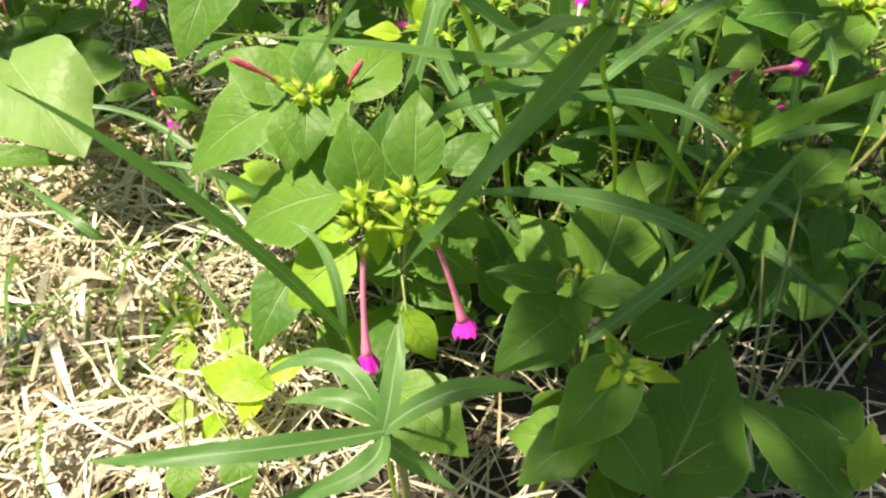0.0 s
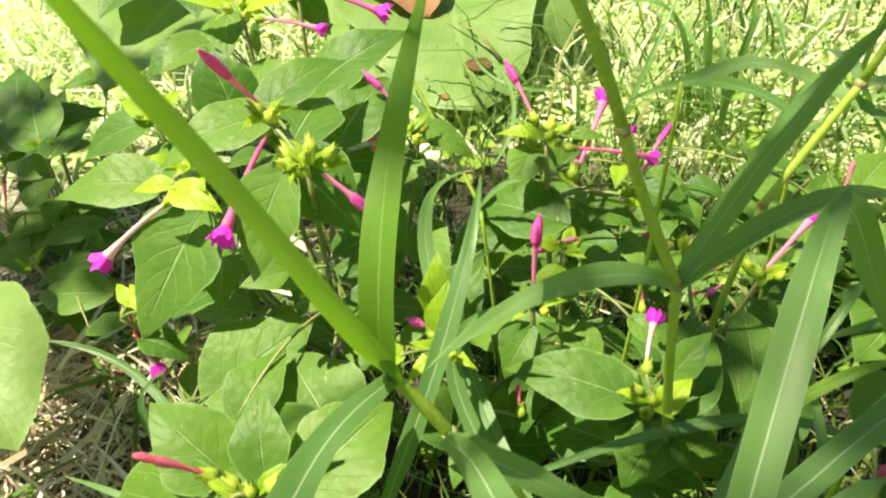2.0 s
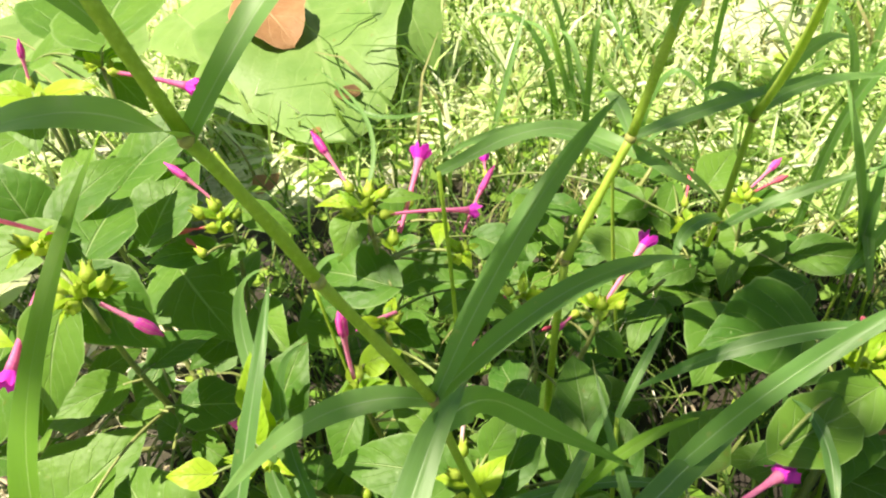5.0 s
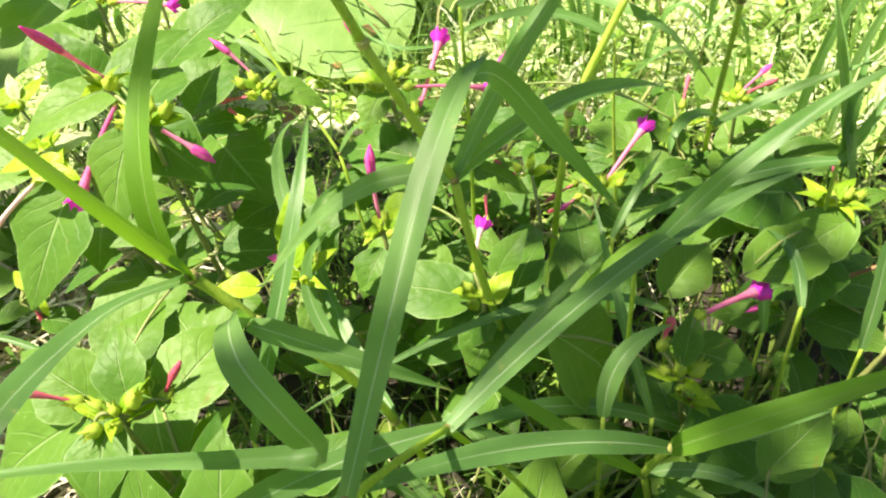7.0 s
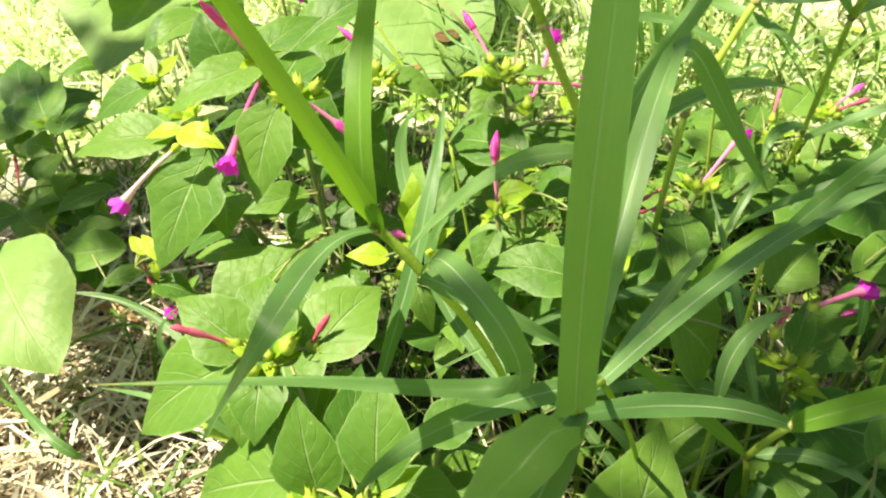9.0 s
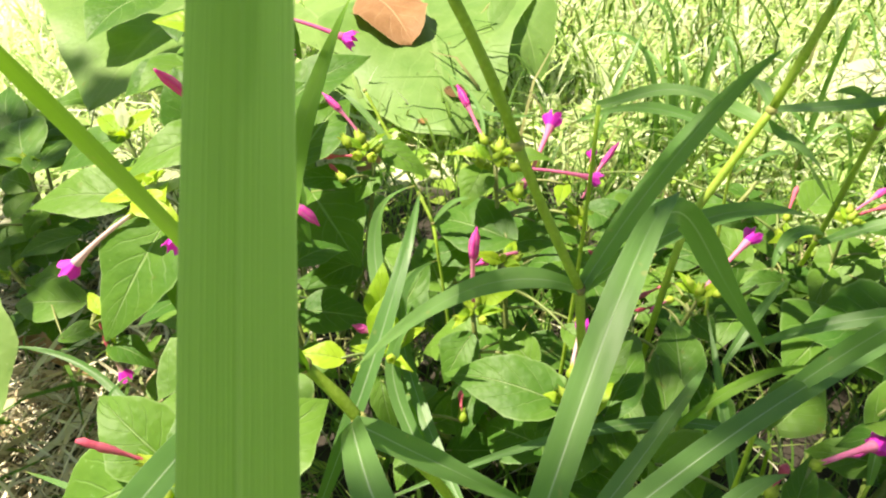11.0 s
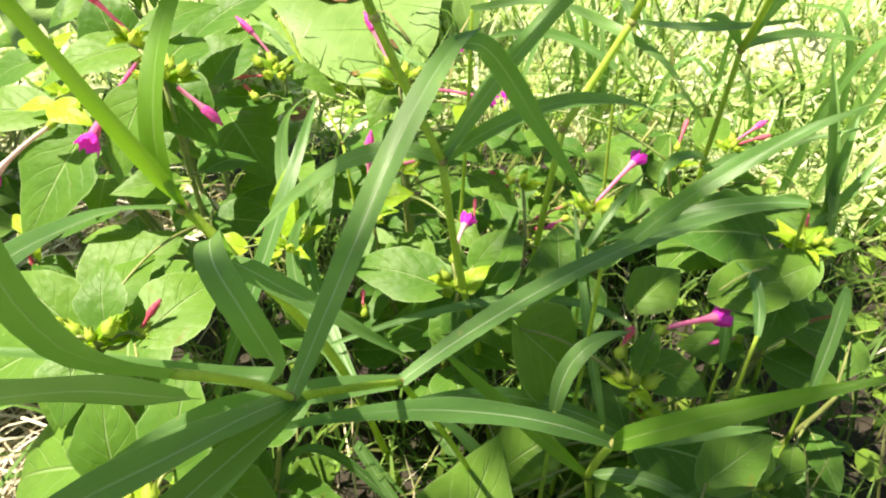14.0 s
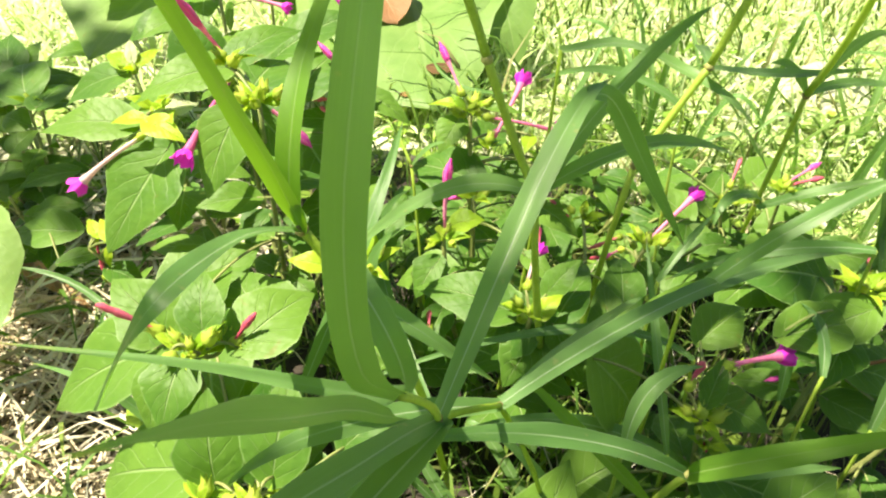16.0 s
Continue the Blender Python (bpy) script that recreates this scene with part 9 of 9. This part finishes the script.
stem = thing('grass_shoot', -0.072, 0.515, ground_height(-0.072, 0.515), 'single arching green grass blade rooted in the soil', 'grass plant', GRASSES)
blade(stem, (-0.072, 0.515, 0.000), (-0.027, 0.382, 0.080), (-0.032, 0.462, 0.120), 0.0062)

stem = thing('grass_shoot', 0.031, 0.191, ground_height(0.031, 0.191), 'thin grass blades leaning over the dry straw', 'grass plant', GRASSES)
stalk(stem, [(0.031, 0.191, 0.000), (0.013, 0.176, 0.080), (0.008, 0.170, 0.190)], 0.0016, 0.0011, CULM, 'culm', 6)
blade(stem, (0.008, 0.170, 0.190), (-0.046, 0.145, 0.210), (-0.106, 0.144, 0.200), 0.0094)
blade(stem, (0.008, 0.167, 0.190), (-0.002, 0.149, 0.190), (-0.038, 0.147, 0.170), 0.0101)

stem = thing('grass_shoot', -0.005, 0.262, ground_height(-0.005, 0.262), 'slender green grass stem with arching blades', 'grass plant', GRASSES)
stalk(stem, [(-0.005, 0.262, 0.000), (-0.010, 0.240, 0.090), (-0.016, 0.221, 0.190)], 0.0016, 0.0011, CULM, 'culm', 6)
blade(stem, (-0.016, 0.221, 0.190), (-0.056, 0.206, 0.278), (-0.104, 0.196, 0.338), 0.0060)
blade(stem, (-0.018, 0.222, 0.186), (-0.026, 0.246, 0.215), (-0.046, 0.262, 0.225), 0.0050)

stem = thing('grass_shoot', -0.271, 0.430, ground_height(-0.271, 0.430), 'single arching green grass blade rooted in the soil', 'grass plant', GRASSES)
blade(stem, (-0.271, 0.430, 0.050), (-0.300, 0.438, 0.070), (-0.371, 0.489, 0.070), 0.0078)
blade(stem, (0.008, 0.170, 0.190), (-0.016, 0.194, 0.205), (-0.051, 0.194, 0.190), 0.0094)
blade(stem, (0.008, 0.172, 0.190), (-0.011, 0.178, 0.200), (-0.037, 0.182, 0.190), 0.0094)
blade(stem, (0.008, 0.170, 0.190), (0.039, 0.178, 0.210), (0.072, 0.186, 0.200), 0.0094)
blade(stem, (0.008, 0.167, 0.190), (0.018, 0.169, 0.170), (0.039, 0.166, 0.150), 0.0086)
blade(stem, (0.008, 0.170, 0.190), (0.012, 0.185, 0.210), (0.013, 0.209, 0.220), 0.0094)

stem = thing('grass_shoot', 0.000, 0.200, ground_height(0.000, 0.200), 'slender green grass stem with arching blades', 'grass plant', GRASSES)
stalk(stem, [(0.000, 0.200, 0.000), (0.009, 0.197, 0.090), (0.008, 0.170, 0.190)], 0.0026, 0.0022)

stem = thing('grass_shoot', 0.198, 0.445, ground_height(0.198, 0.445), 'slender green grass stem with arching blades', 'grass plant', GRASSES)
stalk(stem, [(0.198, 0.445, 0.000), (0.207, 0.428, 0.050), (0.210, 0.418, 0.100)], 0.0016, 0.0011, CULM, 'culm', 6)
blade(stem, (0.210, 0.418, 0.100), (0.241, 0.355, 0.120), (0.287, 0.307, 0.100), 0.0078)

stem = thing('grass_shoot', 0.265, 0.471, ground_height(0.265, 0.471), 'slender green grass stem with arching blades', 'grass plant', GRASSES)
stalk(stem, [(0.265, 0.471, 0.000), (0.248, 0.460, 0.050), (0.241, 0.452, 0.100)], 0.0016, 0.0011, CULM, 'culm', 6)
blade(stem, (0.241, 0.452, 0.100), (0.156, 0.423, 0.170), (0.081, 0.389, 0.180), 0.0094)

stem = thing('grass_shoot', 0.084, 0.237, ground_height(0.084, 0.237), 'slender green grass stem with arching blades', 'grass plant', GRASSES)
stalk(stem, [(0.084, 0.237, 0.000), (0.096, 0.241, 0.085), (0.101, 0.240, 0.170)], 0.0016, 0.0011, CULM, 'culm', 6)
blade(stem, (0.101, 0.240, 0.170), (0.162, 0.280, 0.200), (0.213, 0.325, 0.230), 0.0094)

stem = thing('grass_shoot', 0.251, 0.514, ground_height(0.251, 0.514), 'slender green grass stem with arching blades', 'grass plant', GRASSES)
stalk(stem, [(0.251, 0.514, 0.000), (0.229, 0.501, 0.085), (0.220, 0.492, 0.170)], 0.0016, 0.0011, CULM, 'culm', 6)
blade(stem, (0.220, 0.492, 0.170), (0.136, 0.468, 0.200), (0.014, 0.411, 0.180), 0.0062)

dry = thing('dead_leaf', -0.300, 1.405, 0.150, 'curled dry brown leaf resting on a big green leaf', 'leaf')
leaf(dry, on_big_leaf(-0.270, 1.400, 0.012), on_big_leaf(-0.165, 1.262, 0.012), 0.66, DRY, name='leaf_sheet', wave=0.16, sag=0.10, fold=0.15, face=(0, -0.2, 1.0), broadest=0.5, blunt=0.6)

dry = thing('dead_leaf', -0.192, 1.031, 0.020, 'dry brown leaf on the shaded ground', 'leaf')
leaf(dry, (-0.192, 1.031, 0.020), (-0.174, 1.070, 0.024), 0.75, DRY, name='leaf_sheet', wave=0.12)

dry = thing('dead_leaf', -0.204, 0.273, 0.030, 'bleached curled dead leaf on the straw', 'leaf')
leaf(dry, (-0.204, 0.273, 0.030), (-0.158, 0.291, 0.030), 0.30, PALE_DRY, name='leaf_sheet', wave=0.42, fold=0.5, lobes=0.15)

dry = thing('dead_leaf', -0.245, 0.259, 0.025, 'pale dead leaf lying on the straw', 'leaf')
leaf(dry, (-0.245, 0.259, 0.025), (-0.199, 0.236, 0.025), 0.30, PALE_DRY, name='leaf_sheet', wave=0.42, fold=0.5, lobes=0.15)

dry = thing('dead_leaf', -0.260, 0.348, 0.030, 'pale dead leaf lying on the straw', 'leaf')
leaf(dry, (-0.260, 0.348, 0.030), (-0.220, 0.307, 0.030), 0.30, PALE_DRY, name='leaf_sheet', wave=0.42, fold=0.5, lobes=0.15)

dry = thing('dead_leaf', -0.339, 0.404, 0.030, 'pale dead leaf lying on the straw', 'leaf')
leaf(dry, (-0.339, 0.404, 0.030), (-0.319, 0.419, 0.030), 0.30, PALE_DRY, name='leaf_sheet', wave=0.42, fold=0.5, lobes=0.15)

dry = thing('dead_leaf', 0.452, 1.300, 0.035, 'large pale yellowish leaf lying flat on the sunlit lawn', 'leaf')
leaf(dry, (0.452, 1.300, 0.035), (0.604, 1.285, 0.040), 0.95, WHITISH, name='leaf_sheet', wave=0.12)

dry = thing('dead_leaf', -0.457, 0.227, 0.035, 'bleached curled scrap of dead leaf on the straw', 'leaf', 'dead leaves')
leaf(dry, (-0.457, 0.227, 0.035), (-0.489, 0.253, 0.031), 0.30, PALE_DRY, name='leaf_sheet', wave=0.42, fold=0.5, lobes=0.15)

dry = thing('dead_leaf', -0.400, 0.382, 0.035, 'bleached curled scrap of dead leaf on the straw', 'leaf', 'dead leaves')
leaf(dry, (-0.400, 0.382, 0.035), (-0.374, 0.416, 0.041), 0.30, PALE_DRY, name='leaf_sheet', wave=0.42, fold=0.5, lobes=0.15)

dry = thing('dead_leaf', -0.321, 0.307, 0.035, 'bleached curled scrap of dead leaf on the straw', 'leaf', 'dead leaves')
leaf(dry, (-0.321, 0.307, 0.035), (-0.363, 0.334, 0.031), 0.30, PALE_DRY, name='leaf_sheet', wave=0.42, fold=0.5, lobes=0.15)

dry = thing('dead_leaf', -0.216, 0.297, 0.035, 'bleached curled scrap of dead leaf on the straw', 'leaf', 'dead leaves')
leaf(dry, (-0.216, 0.297, 0.035), (-0.206, 0.326, 0.036), 0.30, PALE_DRY, name='leaf_sheet', wave=0.42, fold=0.5, lobes=0.15)

dry = thing('dead_leaf', -0.405, 0.252, 0.035, 'bleached curled scrap of dead leaf on the straw', 'leaf', 'dead leaves')
leaf(dry, (-0.405, 0.252, 0.035), (-0.437, 0.233, 0.046), 0.30, PALE_DRY, name='leaf_sheet', wave=0.42, fold=0.5, lobes=0.15)

dry = thing('dead_leaf', -0.368, 0.249, 0.035, 'bleached curled scrap of dead leaf on the straw', 'leaf', 'dead leaves')
leaf(dry, (-0.368, 0.249, 0.035), (-0.342, 0.206, 0.030), 0.30, PALE_DRY, name='leaf_sheet', wave=0.42, fold=0.5, lobes=0.15)

dry = thing('dead_leaf', -0.234, 0.356, 0.035, 'bleached curled scrap of dead leaf on the straw', 'leaf', 'dead leaves')
leaf(dry, (-0.234, 0.356, 0.035), (-0.225, 0.400, 0.042), 0.30, PALE_DRY, name='leaf_sheet', wave=0.42, fold=0.5, lobes=0.15)

dry = thing('dead_leaf', -0.293, 0.253, 0.035, 'bleached curled scrap of dead leaf on the straw', 'leaf', 'dead leaves')
leaf(dry, (-0.293, 0.253, 0.035), (-0.263, 0.261, 0.035), 0.30, PALE_DRY, name='leaf_sheet', wave=0.42, fold=0.5, lobes=0.15)

dry = thing('dead_leaf', -0.292, 0.401, 0.035, 'bleached curled scrap of dead leaf on the straw', 'leaf', 'dead leaves')
leaf(dry, (-0.292, 0.401, 0.035), (-0.244, 0.389, 0.047), 0.30, PALE_DRY, name='leaf_sheet', wave=0.42, fold=0.5, lobes=0.15)

dry = thing('dead_leaf', -0.380, 0.242, 0.035, 'bleached curled scrap of dead leaf on the straw', 'leaf', 'dead leaves')
leaf(dry, (-0.380, 0.242, 0.035), (-0.407, 0.216, 0.041), 0.30, PALE_DRY, name='leaf_sheet', wave=0.42, fold=0.5, lobes=0.15)

dry = thing('dead_leaf', -0.410, 0.421, 0.035, 'bleached curled scrap of dead leaf on the straw', 'leaf', 'dead leaves')
leaf(dry, (-0.410, 0.421, 0.035), (-0.443, 0.396, 0.031), 0.30, PALE_DRY, name='leaf_sheet', wave=0.42, fold=0.5, lobes=0.15)

dry = thing('dead_leaf', -0.223, 0.356, 0.035, 'bleached curled scrap of dead leaf on the straw', 'leaf', 'dead leaves')
leaf(dry, (-0.223, 0.356, 0.035), (-0.196, 0.354, 0.037), 0.30, PALE_DRY, name='leaf_sheet', wave=0.42, fold=0.5, lobes=0.15)

dry = thing('dead_leaf', -0.344, 0.389, 0.035, 'bleached curled scrap of dead leaf on the straw', 'leaf', 'dead leaves')
leaf(dry, (-0.344, 0.389, 0.035), (-0.368, 0.380, 0.031), 0.30, PALE_DRY, name='leaf_sheet', wave=0.42, fold=0.5, lobes=0.15)

dry = thing('dead_leaf', -0.429, 0.247, 0.035, 'bleached curled scrap of dead leaf on the straw', 'leaf', 'dead leaves')
leaf(dry, (-0.429, 0.247, 0.035), (-0.450, 0.283, 0.044), 0.30, PALE_DRY, name='leaf_sheet', wave=0.42, fold=0.5, lobes=0.15)

dry = thing('dead_leaf', -0.330, 0.389, 0.035, 'bleached curled scrap of dead leaf on the straw', 'leaf', 'dead leaves')
leaf(dry, (-0.330, 0.389, 0.035), (-0.336, 0.421, 0.040), 0.30, PALE_DRY, name='leaf_sheet', wave=0.42, fold=0.5, lobes=0.15)

dry = thing('dead_leaf', -0.450, 0.227, 0.035, 'bleached curled scrap of dead leaf on the straw', 'leaf', 'dead leaves')
leaf(dry, (-0.450, 0.227, 0.035), (-0.423, 0.259, 0.041), 0.30, PALE_DRY, name='leaf_sheet', wave=0.42, fold=0.5, lobes=0.15)

dry = thing('dead_leaf', -0.434, 0.643, 0.035, 'flat brown dead stem lying over shaded straw', 'leaf')
leaf(dry, (-0.434, 0.643, 0.035), (-0.295, 0.590, 0.040), 0.13, DRY, name='leaf_sheet', wave=0.12)

scrap = thing('plastic_scrap', -0.307, 0.340, 0.030, 'torn dark teal plastic scrap half buried in straw', 'scrap')
leaf(scrap, (-0.331, 0.332, 0.035), (-0.282, 0.332, 0.036), 0.34, PLASTIC, name='sheet', wave=0.3, fold=0.5, lobes=0.2)

dry = thing('dead_leaf', 0.450, 0.927, 0.020, "pale dead leaf at the lawn's edge", 'leaf')
leaf(dry, (0.450, 0.927, 0.020), (0.446, 0.847, 0.020), 0.30, PALE_DRY, name='leaf_sheet', wave=0.42, fold=0.5, lobes=0.15)
